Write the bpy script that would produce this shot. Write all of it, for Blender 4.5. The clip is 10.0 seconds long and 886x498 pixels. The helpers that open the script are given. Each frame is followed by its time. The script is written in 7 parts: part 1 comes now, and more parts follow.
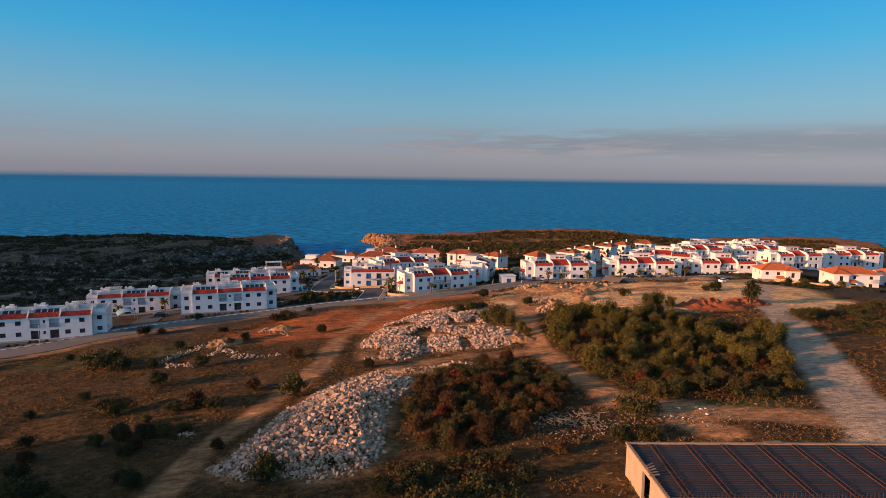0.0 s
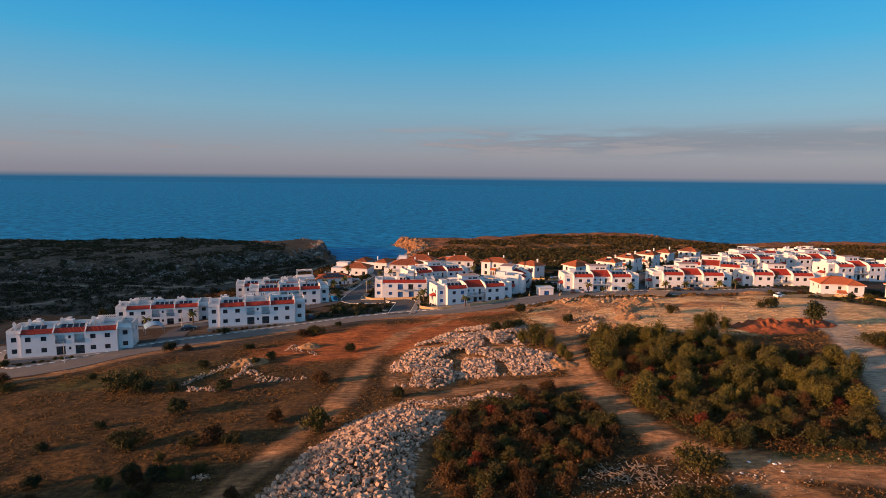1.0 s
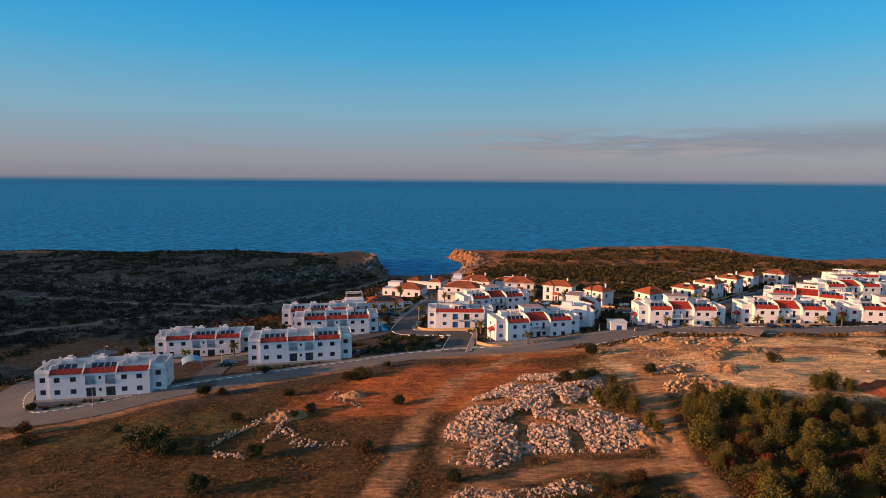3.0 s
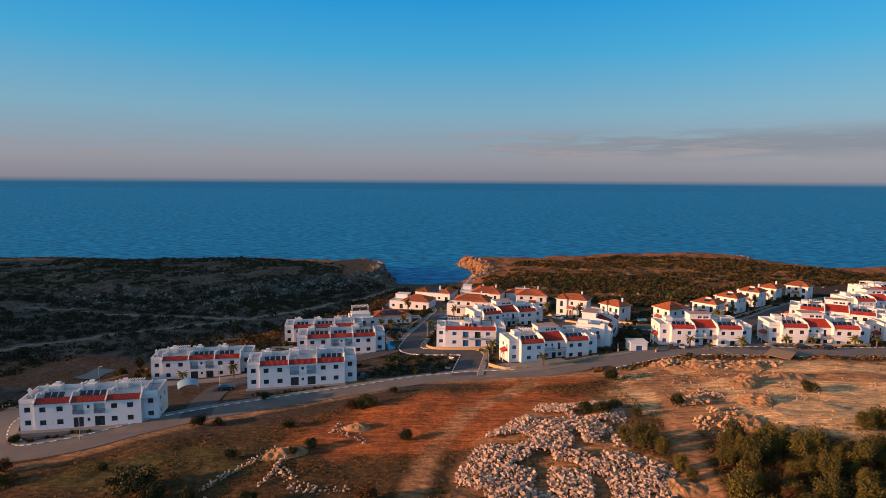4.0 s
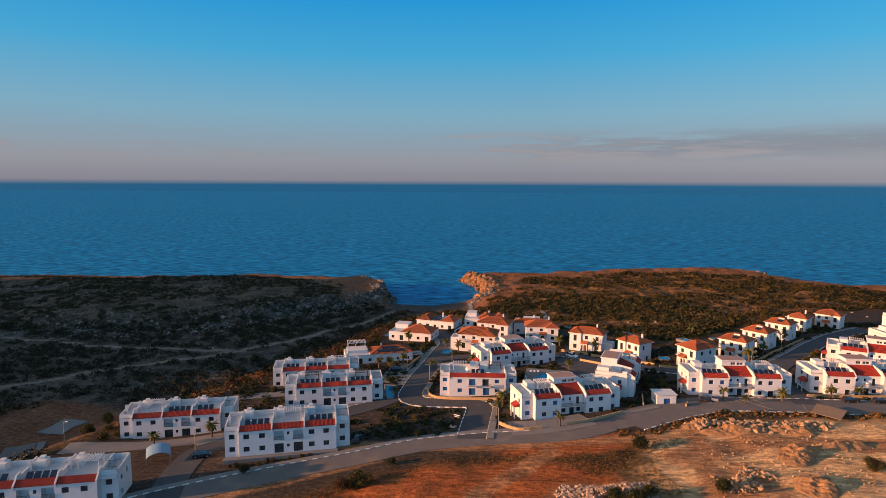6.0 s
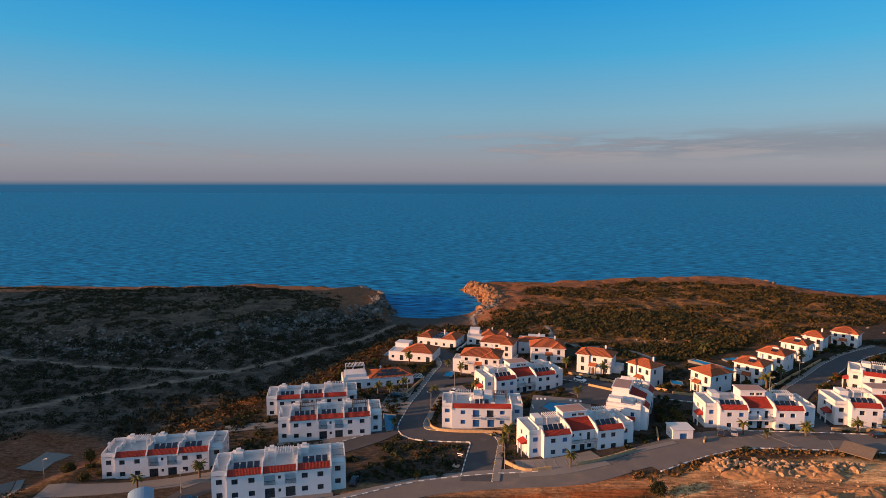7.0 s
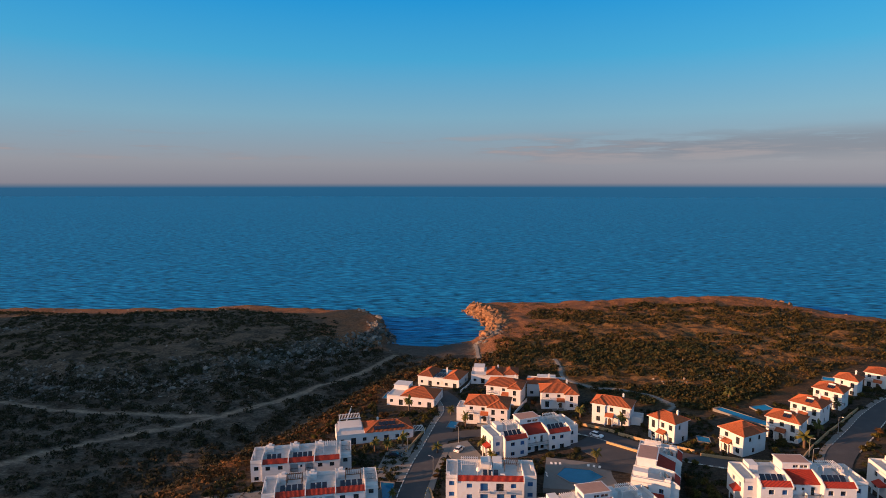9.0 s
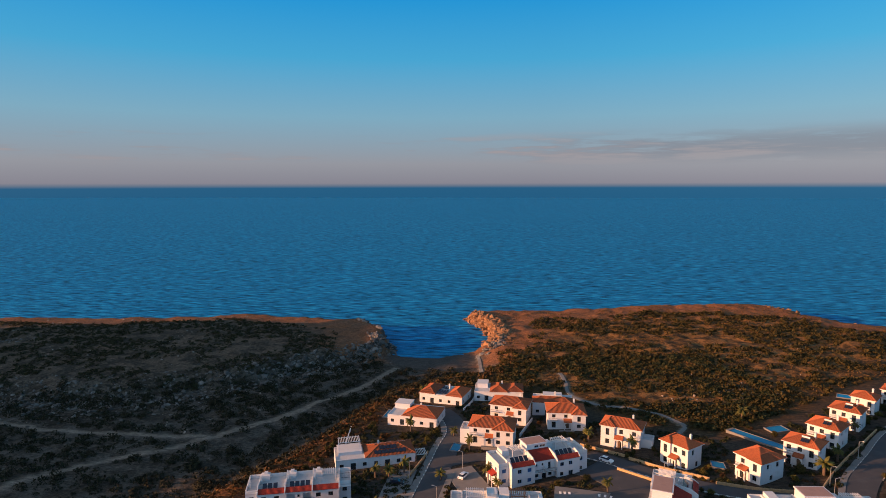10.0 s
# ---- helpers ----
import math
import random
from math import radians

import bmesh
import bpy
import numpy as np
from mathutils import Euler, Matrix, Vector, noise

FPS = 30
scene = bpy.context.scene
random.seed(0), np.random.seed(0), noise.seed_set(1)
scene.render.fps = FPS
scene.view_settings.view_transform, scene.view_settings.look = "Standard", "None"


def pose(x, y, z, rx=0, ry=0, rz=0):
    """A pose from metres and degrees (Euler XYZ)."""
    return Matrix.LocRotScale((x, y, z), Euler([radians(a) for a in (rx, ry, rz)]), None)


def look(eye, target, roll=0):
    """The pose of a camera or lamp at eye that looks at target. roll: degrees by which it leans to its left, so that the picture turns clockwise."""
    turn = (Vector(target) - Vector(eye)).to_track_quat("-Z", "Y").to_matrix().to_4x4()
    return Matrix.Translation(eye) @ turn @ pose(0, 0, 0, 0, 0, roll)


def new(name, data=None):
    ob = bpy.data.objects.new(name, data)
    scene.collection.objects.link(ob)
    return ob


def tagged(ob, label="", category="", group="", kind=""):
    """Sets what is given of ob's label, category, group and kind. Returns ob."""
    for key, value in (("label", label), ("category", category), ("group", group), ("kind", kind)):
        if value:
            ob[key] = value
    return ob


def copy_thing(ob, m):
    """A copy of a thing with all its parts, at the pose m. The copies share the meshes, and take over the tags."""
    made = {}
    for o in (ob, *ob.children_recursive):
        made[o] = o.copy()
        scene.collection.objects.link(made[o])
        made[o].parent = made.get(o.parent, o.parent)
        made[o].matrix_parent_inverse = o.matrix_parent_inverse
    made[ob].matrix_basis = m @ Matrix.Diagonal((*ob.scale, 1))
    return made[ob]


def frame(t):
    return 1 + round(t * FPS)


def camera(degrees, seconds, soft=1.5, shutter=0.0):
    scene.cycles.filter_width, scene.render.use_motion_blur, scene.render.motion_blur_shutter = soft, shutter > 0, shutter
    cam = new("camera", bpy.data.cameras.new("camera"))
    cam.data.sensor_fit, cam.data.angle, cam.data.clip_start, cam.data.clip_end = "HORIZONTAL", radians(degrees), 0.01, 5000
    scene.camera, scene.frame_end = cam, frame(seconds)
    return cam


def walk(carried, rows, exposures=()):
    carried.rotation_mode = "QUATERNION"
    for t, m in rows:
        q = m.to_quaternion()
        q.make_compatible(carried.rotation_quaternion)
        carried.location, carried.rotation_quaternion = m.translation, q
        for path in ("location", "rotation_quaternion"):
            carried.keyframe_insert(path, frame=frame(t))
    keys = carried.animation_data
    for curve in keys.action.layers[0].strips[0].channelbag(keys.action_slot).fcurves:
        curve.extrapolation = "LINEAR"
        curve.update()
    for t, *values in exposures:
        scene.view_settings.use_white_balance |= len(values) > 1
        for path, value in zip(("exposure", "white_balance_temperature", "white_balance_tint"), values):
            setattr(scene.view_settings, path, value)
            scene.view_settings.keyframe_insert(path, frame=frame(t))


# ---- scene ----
cam = camera(73.3, 10.0, soft=0.6)
PATH = [
    (0.0, -0.025, -0.335, 55.631, -0.115, -6.748, 0.803),
    (0.5, -0.184, 4.306, 57.137, 1.557, -6.748, 0.789),
    (1.0, -0.539, 9.044, 58.598, 3.089, -6.831, 0.618),
    (1.5, -1.109, 13.899, 60.061, 4.591, -6.777, 0.582),
    (2.0, -1.878, 18.858, 61.479, 6.041, -6.691, 0.512),
    (2.5, -2.772, 23.870, 62.907, 7.347, -6.633, 0.495),
    (3.0, -3.667, 28.919, 64.422, 8.308, -6.583, 0.476),
    (3.5, -4.606, 33.948, 66.053, 8.854, -6.528, 0.422),
    (4.0, -5.703, 38.883, 67.753, 9.093, -6.461, 0.404),
    (4.5, -6.861, 43.740, 69.373, 9.207, -6.372, 0.391),
    (5.0, -7.831, 48.688, 71.073, 9.292, -6.287, 0.309),
    (5.5, -8.698, 53.856, 73.580, 9.296, -6.289, 0.296),
    (6.0, -9.581, 59.069, 76.640, 9.280, -6.341, 0.267),
    (6.5, -10.508, 64.159, 79.595, 9.311, -6.351, 0.174),
    (7.0, -11.476, 69.105, 82.167, 9.377, -6.284, 0.101),
    (7.5, -12.502, 73.981, 84.761, 9.405, -6.230, 0.103),
    (8.0, -13.564, 78.866, 87.793, 9.382, -6.257, 0.091),
    (8.5, -14.572, 83.744, 90.527, 9.405, -6.200, 0.013),
    (9.0, -15.604, 88.505, 93.117, 9.377, -6.113, -0.011),
    (9.5, -16.676, 92.804, 95.839, 9.349, -6.058, -0.094),
    (10.0, -17.915, 96.287, 97.559, 9.349, -6.086, -0.101),
]
walk(cam, [(t, pose(x, y, z, 90 + pitch, 0, yaw) @ pose(0, 0, 0, 0, 0, roll)) for t, x, y, z, yaw, pitch, roll in PATH], [(0.0, 1.75), (10.0, 1.75)])

# ---- world, sun, exposure ----
SUN_AZ, SUN_EL = radians(203.0), radians(9.5)      # the direction to the sun: azimuth from +x, elevation
to_sun = Vector((math.cos(SUN_AZ) * math.cos(SUN_EL), math.sin(SUN_AZ) * math.cos(SUN_EL), math.sin(SUN_EL)))
sun = new("sun", bpy.data.lights.new("sun", "SUN"))
sun.data.energy, sun.data.angle, sun.data.color = 3.1, radians(0.6), (1.0, 0.475, 0.22)
sun.matrix_world = look(to_sun * 100, (0, 0, 0))

world = bpy.data.worlds.new("evening_sky")
scene.world = world
world.use_nodes = True
wt = world.node_tree
wt.nodes.clear()


def node(tree, kind, **values):
    n = tree.nodes.new(kind)
    for key, value in values.items():
        n.inputs[int(key[1:])].default_value = value
    return n


def ramp(tree, source, stops, mode="LINEAR"):
    n = tree.nodes.new("ShaderNodeValToRGB")
    n.color_ramp.interpolation = mode
    while len(n.color_ramp.elements) < len(stops):
        n.color_ramp.elements.new(0.5)
    for e, (p, c) in zip(n.color_ramp.elements, stops):
        e.position, e.color = p, (*c, 1) if len(c) == 3 else c
    tree.links.new(source, n.inputs[0])
    return n.outputs[0]


def maths(tree, op, a, b=0.0, clamp=False):
    n = tree.nodes.new("ShaderNodeMath")
    n.operation, n.use_clamp = op, clamp
    for k, v in enumerate((a, b)):
        if isinstance(v, (int, float)):
            n.inputs[k].default_value = v
        else:
            tree.links.new(v, n.inputs[k])
    return n.outputs[0]


def mix(tree, fac, a, b, mode="MIX"):
    n = tree.nodes.new("ShaderNodeMix")
    n.data_type, n.blend_type, n.clamp_factor = "RGBA", mode, True
    for k, v in ((0, fac), (6, a), (7, b)):
        if isinstance(v, (int, float)):
            n.inputs[k].default_value = v
        elif isinstance(v, tuple):
            n.inputs[k].default_value = (*v, 1)
        else:
            tree.links.new(v, n.inputs[k])
    return n.outputs[2]


coord = wt.nodes.new("ShaderNodeTexCoord").outputs["Generated"]
sep = wt.nodes.new("ShaderNodeSeparateXYZ")
wt.links.new(coord, sep.inputs[0])
sx, sy, sz = sep.outputs
sky_ramp = ramp(wt, maths(wt, "ADD", maths(wt, "MULTIPLY", sz, 1.0), 0.5), [
    (0.0, (0.004, 0.06, 0.13)), (0.485, (0.010, 0.108, 0.235)), (0.4985, (0.012, 0.112, 0.24)), (0.4995, (0.03, 0.13, 0.235)), (0.5005, (0.24, 0.235, 0.29)),
    (0.536, (0.30, 0.31, 0.36)), (0.61, (0.205, 0.41, 0.55)), (0.70, (0.058, 0.385, 0.67)), (0.79, (0.010, 0.305, 0.69)),
    (0.88, (0.07, 0.21, 0.38)), (1.0, (0.10, 0.18, 0.29))])
# long flat cloud bank low over the sea
cmap = wt.nodes.new("ShaderNodeMapping")
cmap.inputs[3].default_value = (4.5, 4.5, 55.0)
wt.links.new(coord, cmap.inputs[0])
cn = node(wt, "ShaderNodeTexNoise", _2=1.0, _3=5.0, _4=0.62)
wt.links.new(cmap.outputs[0], cn.inputs[0])
band = ramp(wt, sz, [(0.030, (0, 0, 0)), (0.042, (0.55, 0.55, 0.55)), (0.052, (1, 1, 1)), (0.068, (0.95, 0.95, 0.95)), (0.088, (0, 0, 0))])
right = maths(wt, "ADD", maths(wt, "MULTIPLY", sx, 0.45), -0.03)
cloud = maths(wt, "MULTIPLY", ramp(wt, maths(wt, "ADD", cn.outputs[0], maths(wt, "MAXIMUM", right, -0.08)), [(0.50, (0, 0, 0)), (0.60, (1, 1, 1))]), band)
cloud_tone = ramp(wt, cn.outputs[0], [(0.40, (0.19, 0.20, 0.255)), (0.55, (0.21, 0.21, 0.26)), (0.66, (0.38, 0.30, 0.31))])
east = ramp(wt, sx, [(0.0, (1, 1, 1)), (0.6, (1.17, 1.15, 1.12))])
sky_seen = mix(wt, maths(wt, "MULTIPLY", cloud, 0.6, True), mix(wt, 1.0, sky_ramp, east, "MULTIPLY"), cloud_tone)
# the bright hazy sky in the south-west
toward = maths(wt, "ADD", maths(wt, "MULTIPLY", sx, math.cos(radians(205))), maths(wt, "MULTIPLY", sy, math.sin(radians(205))))
glow = ramp(wt, toward, [(0.46, (0, 0, 0)), (1.0, (1, 1, 1))], "EASE")
warm = ramp(wt, sz, [(0.0, (2.3, 1.7, 1.25)), (0.25, (1.7, 1.6, 1.6)), (1.0, (1.0, 1.05, 1.15))])
above = ramp(wt, sz, [(0.0, (0, 0, 0)), (0.01, (1, 1, 1))])
south = ramp(wt, maths(wt, "MULTIPLY", sy, -1.0), [(0.0, (1, 1, 1)), (0.7, (2.3, 2.2, 2.25))], "EASE")
sky_all = mix(wt, maths(wt, "MULTIPLY", glow, above), mix(wt, 1.0, sky_seen, south, "MULTIPLY"), warm)
nishita = wt.nodes.new("ShaderNodeTexSky")
nishita.sky_type, nishita.sun_disc, nishita.sun_elevation, nishita.sun_rotation = "NISHITA", False, SUN_EL, radians(90) - SUN_AZ
bg_a, bg_b = node(wt, "ShaderNodeBackground", _1=0.297), node(wt, "ShaderNodeBackground", _1=0.03)
wt.links.new(sky_all, bg_a.inputs[0])
wt.links.new(nishita.outputs[0], bg_b.inputs[0])
blend = node(wt, "ShaderNodeMixShader", _0=0.06)
wt.links.new(bg_a.outputs[0], blend.inputs[1])
wt.links.new(bg_b.outputs[0], blend.inputs[2])
wt.links.new(blend.outputs[0], wt.nodes.new("ShaderNodeOutputWorld").inputs[0])

# ---- materials ----


def surface(name, colour, rough=0.8, vary=0.25, scale=1.5, fine=14.0, bump=0.25, metal=0.0, coat=(0.5,), per_object=0.0, spec=0.3, dirt=None):
    """A weathered material: two scales of tone, a relief, and if wanted stains of a second colour."""
    m = bpy.data.materials.new(name)
    m.use_nodes = True
    t = m.node_tree
    p = t.nodes["Principled BSDF"]
    pos = t.nodes.new("ShaderNodeNewGeometry").outputs["Position"]
    big = node(t, "ShaderNodeTexNoise", _2=scale, _3=4.0, _4=0.6)
    small = node(t, "ShaderNodeTexNoise", _2=fine, _3=3.0, _4=0.6)
    for n in (big, small):
        t.links.new(pos, n.inputs[0])
    lo, hi = tuple(c * (1 - vary) for c in colour), tuple(min(1, c * (1 + vary)) for c in colour)
    c1 = ramp(t, big.outputs[0], [(0.3, lo), (0.7, hi)])
    c2 = mix(t, 0.45, c1, ramp(t, small.outputs[0], [(0.3, lo), (0.7, hi)]))
    if dirt:
        c2 = mix(t, ramp(t, big.outputs[0], [(0.55, (0, 0, 0)), (0.75, (0.7, 0.7, 0.7))]), c2, dirt)
    if per_object:
        r = t.nodes.new("ShaderNodeObjectInfo").outputs["Random"]
        c2 = mix(t, 1.0, c2, ramp(t, r, [(0.0, (1 - per_object,) * 3), (1.0, (1 + per_object, 1 + per_object * 0.8, 1 + per_object * 0.4))]), "MULTIPLY")
    t.links.new(c2, p.inputs["Base Color"])
    p.inputs["Roughness"].default_value, p.inputs["Metallic"].default_value = rough, metal
    p.inputs["Specular IOR Level"].default_value = spec
    if bump:
        b = node(t, "ShaderNodeBump", _0=bump, _1=0.05)
        t.links.new(small.outputs[0], b.inputs["Height"])
        t.links.new(b.outputs[0], p.inputs["Normal"])
    return m


def island(m, amount):
    """Give each joined piece of a mesh its own tone."""
    t = m.node_tree
    p = t.nodes["Principled BSDF"]
    old = p.inputs["Base Color"].links[0].from_socket
    r = t.nodes.new("ShaderNodeNewGeometry").outputs["Random Per Island"]
    t.links.new(mix(t, 1.0, old, ramp(t, r, [(0.0, (1 - amount,) * 3), (1.0, (1 + amount,) * 3)]), "MULTIPLY"), p.inputs["Base Color"])
    return m


plaster = surface("white_plaster", (0.565, 0.565, 0.575), 0.85, 0.06, 0.6, 9, 0.12, dirt=(0.48, 0.455, 0.425))
plaster_trim = surface("white_trim", (0.56, 0.555, 0.55), 0.8, 0.05, 1.0, 9, 0.1)
terrace_tile = surface("terrace_tiles", (0.47, 0.47, 0.47), 0.7, 0.15, 1.0, 12, 0.1)
red_tile = surface("red_roof_strip", (0.27, 0.026, 0.014), 0.7, 0.25, 1.2, 10, 0.3, per_object=0.1)
tower_roof = surface("pink_roof_screed", (0.32, 0.20, 0.16), 0.8, 0.15, 0.7, 9, 0.1)
wood_dark = surface("dark_wood", (0.10, 0.06, 0.035), 0.7, 0.3, 3, 20, 0.2)
wood_plank = surface("weathered_planks", (0.21, 0.155, 0.11), 0.8, 0.35, 2, 18, 0.3, per_object=0.3)
metal_dark = surface("dark_metal", (0.03, 0.03, 0.035), 0.4, 0.2, 3, 20, 0.0, metal=0.6)
metal_grey = surface("grey_metal", (0.35, 0.36, 0.37), 0.45, 0.1, 3, 20, 0.0, metal=0.6)
asphalt = surface("asphalt", (0.052, 0.054, 0.060), 0.85, 0.2, 0.25, 8, 0.2, dirt=(0.085, 0.082, 0.078))
asphalt_dusty = surface("dusty_asphalt", (0.12, 0.11, 0.104), 0.9, 0.2, 0.2, 6, 0.2, dirt=(0.19, 0.145, 0.105))
paving = surface("pale_paving", (0.165, 0.158, 0.15), 0.85, 0.15, 0.5, 8, 0.15)
kerb_white = surface("painted_kerb", (0.62, 0.60, 0.56), 0.8, 0.15, 2, 12, 0.1)
line_paint = surface("worn_road_paint", (0.22, 0.21, 0.20), 0.85, 0.3, 2, 12, 0.1)
kerb_grey = surface("bare_kerb", (0.24, 0.23, 0.22), 0.85, 0.2, 2, 12, 0.1)
kerb_yellow = surface("yellow_kerb", (0.55, 0.36, 0.06), 0.8, 0.15, 2, 12, 0.1)
stone_wall = surface("ochre_stone", (0.38, 0.25, 0.13), 0.9, 0.3, 1.5, 5, 0.5)
concrete = surface("raw_concrete", (0.30, 0.25, 0.19), 0.9, 0.18, 0.8, 9, 0.3, dirt=(0.25, 0.17, 0.10))
rust = surface("rusty_steel", (0.075, 0.028, 0.015), 0.8, 0.4, 1.2, 15, 0.3)
deck_metal = surface("wet_steel_deck", (0.028, 0.031, 0.038), 0.6, 0.4, 0.5, 8, 0.15, metal=0.2, dirt=(0.06, 0.03, 0.02))
rock = surface("limestone_rubble", (0.36, 0.255, 0.19), 0.9, 0.3, 0.8, 5, 0.5, per_object=0.22)
rock_loose = island(surface("limestone_fragments", (0.34, 0.235, 0.17), 0.9, 0.3, 0.8, 5, 0.5), 0.36)
# cliff rock for the dim cape and cove foot, shade included in its grey
cliff_rock = island(surface("shaded_grey_cliff_rock", (0.115, 0.100, 0.087), 0.95, 0.5, 0.35, 2.5, 0.9), 0.65)
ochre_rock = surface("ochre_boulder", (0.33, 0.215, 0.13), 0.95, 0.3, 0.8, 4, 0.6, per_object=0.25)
# shore rock with the evening sunlight mixed into its orange
shore_rock = island(surface("sunlit_orange_shore_rock", (0.22, 0.112, 0.055), 0.95, 0.35, 0.35, 2.5, 0.8), 0.35)
broken_stone = island(surface("dusty_broken_stone", (0.19, 0.15, 0.115), 0.95, 0.3, 0.8, 5, 0.4), 0.5)
field_rock = island(surface("field_rock", (0.20, 0.165, 0.135), 0.95, 0.25, 0.5, 3, 0.6), 0.35)
soil_heap = surface("red_soil_heap", (0.20, 0.055, 0.02), 0.95, 0.3, 0.5, 4, 0.6)
rubber = surface("rubber", (0.02, 0.02, 0.02), 0.8, 0.1, 3, 20, 0.0)
car_white = surface("white_car_paint", (0.75, 0.75, 0.75), 0.25, 0.02, 1, 5, 0.0, spec=0.5)
car_dark = surface("dark_car_paint", (0.02, 0.022, 0.026), 0.25, 0.05, 1, 5, 0.0, spec=0.5)
car_silver = surface("silver_car_paint", (0.45, 0.45, 0.46), 0.3, 0.03, 1, 5, 0.0, metal=0.5)
blue_paint = surface("blue_paint", (0.02, 0.09, 0.23), 0.5, 0.1, 2, 12, 0.05)
pool_tile = surface("pool_water", (0.012, 0.14, 0.27), 0.08, 0.12, 0.6, 4, 0.03, spec=0.5)
plastic_white = surface("white_plastic", (0.6, 0.6, 0.59), 0.5, 0.03, 2, 9, 0.0)
canvas_blue = surface("blue_carport_sheet", (0.16, 0.27, 0.38), 0.5, 0.1, 1, 8, 0.05)
terracotta = surface("terracotta_tiles", (0.29, 0.082, 0.032), 0.8, 0.4, 1.6, 7, 0.5, per_object=0.22, dirt=(0.22, 0.075, 0.035))
panel_dark = surface("solar_panel_glass", (0.012, 0.016, 0.03), 0.12, 0.1, 2, 8, 0.0, spec=0.6)


def glass_pane():
    m = bpy.data.materials.new("window_glass")
    m.use_nodes = True
    p = m.node_tree.nodes["Principled BSDF"]
    p.inputs["Base Color"].default_value = (0.10, 0.12, 0.14, 1)
    p.inputs["Roughness"].default_value, p.inputs["Transmission Weight"].default_value = 0.04, 0.7
    p.inputs["IOR"].default_value = 1.45
    return m


glass = glass_pane()


def leaves(name, low, high, amount=0.3):
    """Foliage: tone by leaf, by plant and by patch, with a little light through it."""
    m = bpy.data.materials.new(name)
    m.use_nodes = True
    t = m.node_tree
    p = t.nodes["Principled BSDF"]
    geo = t.nodes.new("ShaderNodeNewGeometry")
    n = node(t, "ShaderNodeTexNoise", _2=1.3, _3=3.0, _4=0.6)
    t.links.new(geo.outputs["Position"], n.inputs[0])
    c = mix(t, 0.5, ramp(t, n.outputs[0], [(0.3, low), (0.7, high)]), ramp(t, geo.outputs["Random Per Island"], [(0.0, low), (1.0, high)]))
    r = t.nodes.new("ShaderNodeObjectInfo").outputs["Random"]
    c = mix(t, 1.0, c, ramp(t, r, [(0.0, (1 - amount, 1 - amount, 1 - amount)), (1.0, (1 + amount, 1 + amount * 0.7, 1))]), "MULTIPLY")
    t.links.new(c, p.inputs["Base Color"])
    p.inputs["Roughness"].default_value, p.inputs["Specular IOR Level"].default_value = 0.75, 0.15
    return m


leaf_green = leaves("olive_green_leaves", (0.012, 0.015, 0.005), (0.084, 0.070, 0.019))
leaf_dark = leaves("dark_green_leaves", (0.010, 0.015, 0.006), (0.042, 0.044, 0.015))
leaf_pine = leaves("pine_needles", (0.014, 0.019, 0.005), (0.122, 0.104, 0.024))
leaf_brown = leaves("brown_leaves", (0.013, 0.008, 0.004), (0.096, 0.050, 0.018))
leaf_red = leaves("red_autumn_leaves", (0.05, 0.012, 0.008), (0.13, 0.028, 0.014))
leaf_palm = leaves("palm_leaves", (0.035, 0.045, 0.012), (0.12, 0.11, 0.03))
leaf_scrub = leaves("scrub_leaves", (0.007, 0.008, 0.003), (0.066, 0.049, 0.014))
leaf_valley = leaves("valley_leaves", (0.006, 0.008, 0.004), (0.052, 0.046, 0.020))
dry_grass = leaves("dry_grass", (0.036, 0.021, 0.009), (0.215, 0.118, 0.038))
bark = surface("bark", (0.10, 0.07, 0.05), 0.95, 0.3, 3, 20, 0.5)

# ---- the lie of the land ----
LAND = (15.535, -3.352, -0.067, -0.064, 0.043, 6.476, -0.724, -0.122, 0.022, -1.13, 0.897, 0.008, -1.523, -0.295, 0.366)
COAST = [(-3000, 330), (-900, 400), (-500, 440), (-390, 462), (-290, 478), (-222, 500), (-160, 488), (-128, 470), (-106, 440), (-102, 424), (-88, 420), (-76, 421),
         (-65, 429.5), (-55.5, 439), (-49, 462), (-51, 484), (-60, 506), (-71, 518), (-68, 532), (-20, 540), (20, 545), (70, 556), (146, 566), (163, 540),
         (180, 512), (230, 520), (290, 545), (360, 548), (372, 500), (345, 450), (360, 400), (470, 350), (900, 300), (3000, 200)]
EDGE = [(-175, 90), (-150, 140), (-134, 172), (-124, 205), (-108, 246), (-95, 272), (-88, 303), (-82, 331), (-72, 352), (-50, 372), (-30, 395), (-36, 425), (-40, 445), (-40, 466), (-44, 486), (-54, 506), (-68, 521), (-90, 640)]
ROCKY = [(-700, 250), (-400, 300), (-258, 318), (-208, 328), (-165, 350), (-135, 385), (-114, 410), (-104, 424), (-106, 440)]


def side_distance(x, y, line):
    """Distance of points from a polyline, positive on its left-hand side."""
    best = np.full(x.shape, 1e9)
    sign = np.ones(x.shape)
    for (ax, ay), (bx, by) in zip(line, line[1:]):
        dx, dy = bx - ax, by - ay
        k = np.clip(((x - ax) * dx + (y - ay) * dy) / (dx * dx + dy * dy), 0, 1)
        d = np.hypot(x - ax - k * dx, y - ay - k * dy)
        near = d < best - 1e-9
        best = np.where(near, d, best)
        sign = np.where(near, np.where(dx * (y - ay) - dy * (x - ax) >= 0, 1, -1), sign)
    return best * sign


def step(a, b, v):
    k = np.clip((v - a) / (b - a), 0, 1)
    return k * k * (3 - 2 * k)


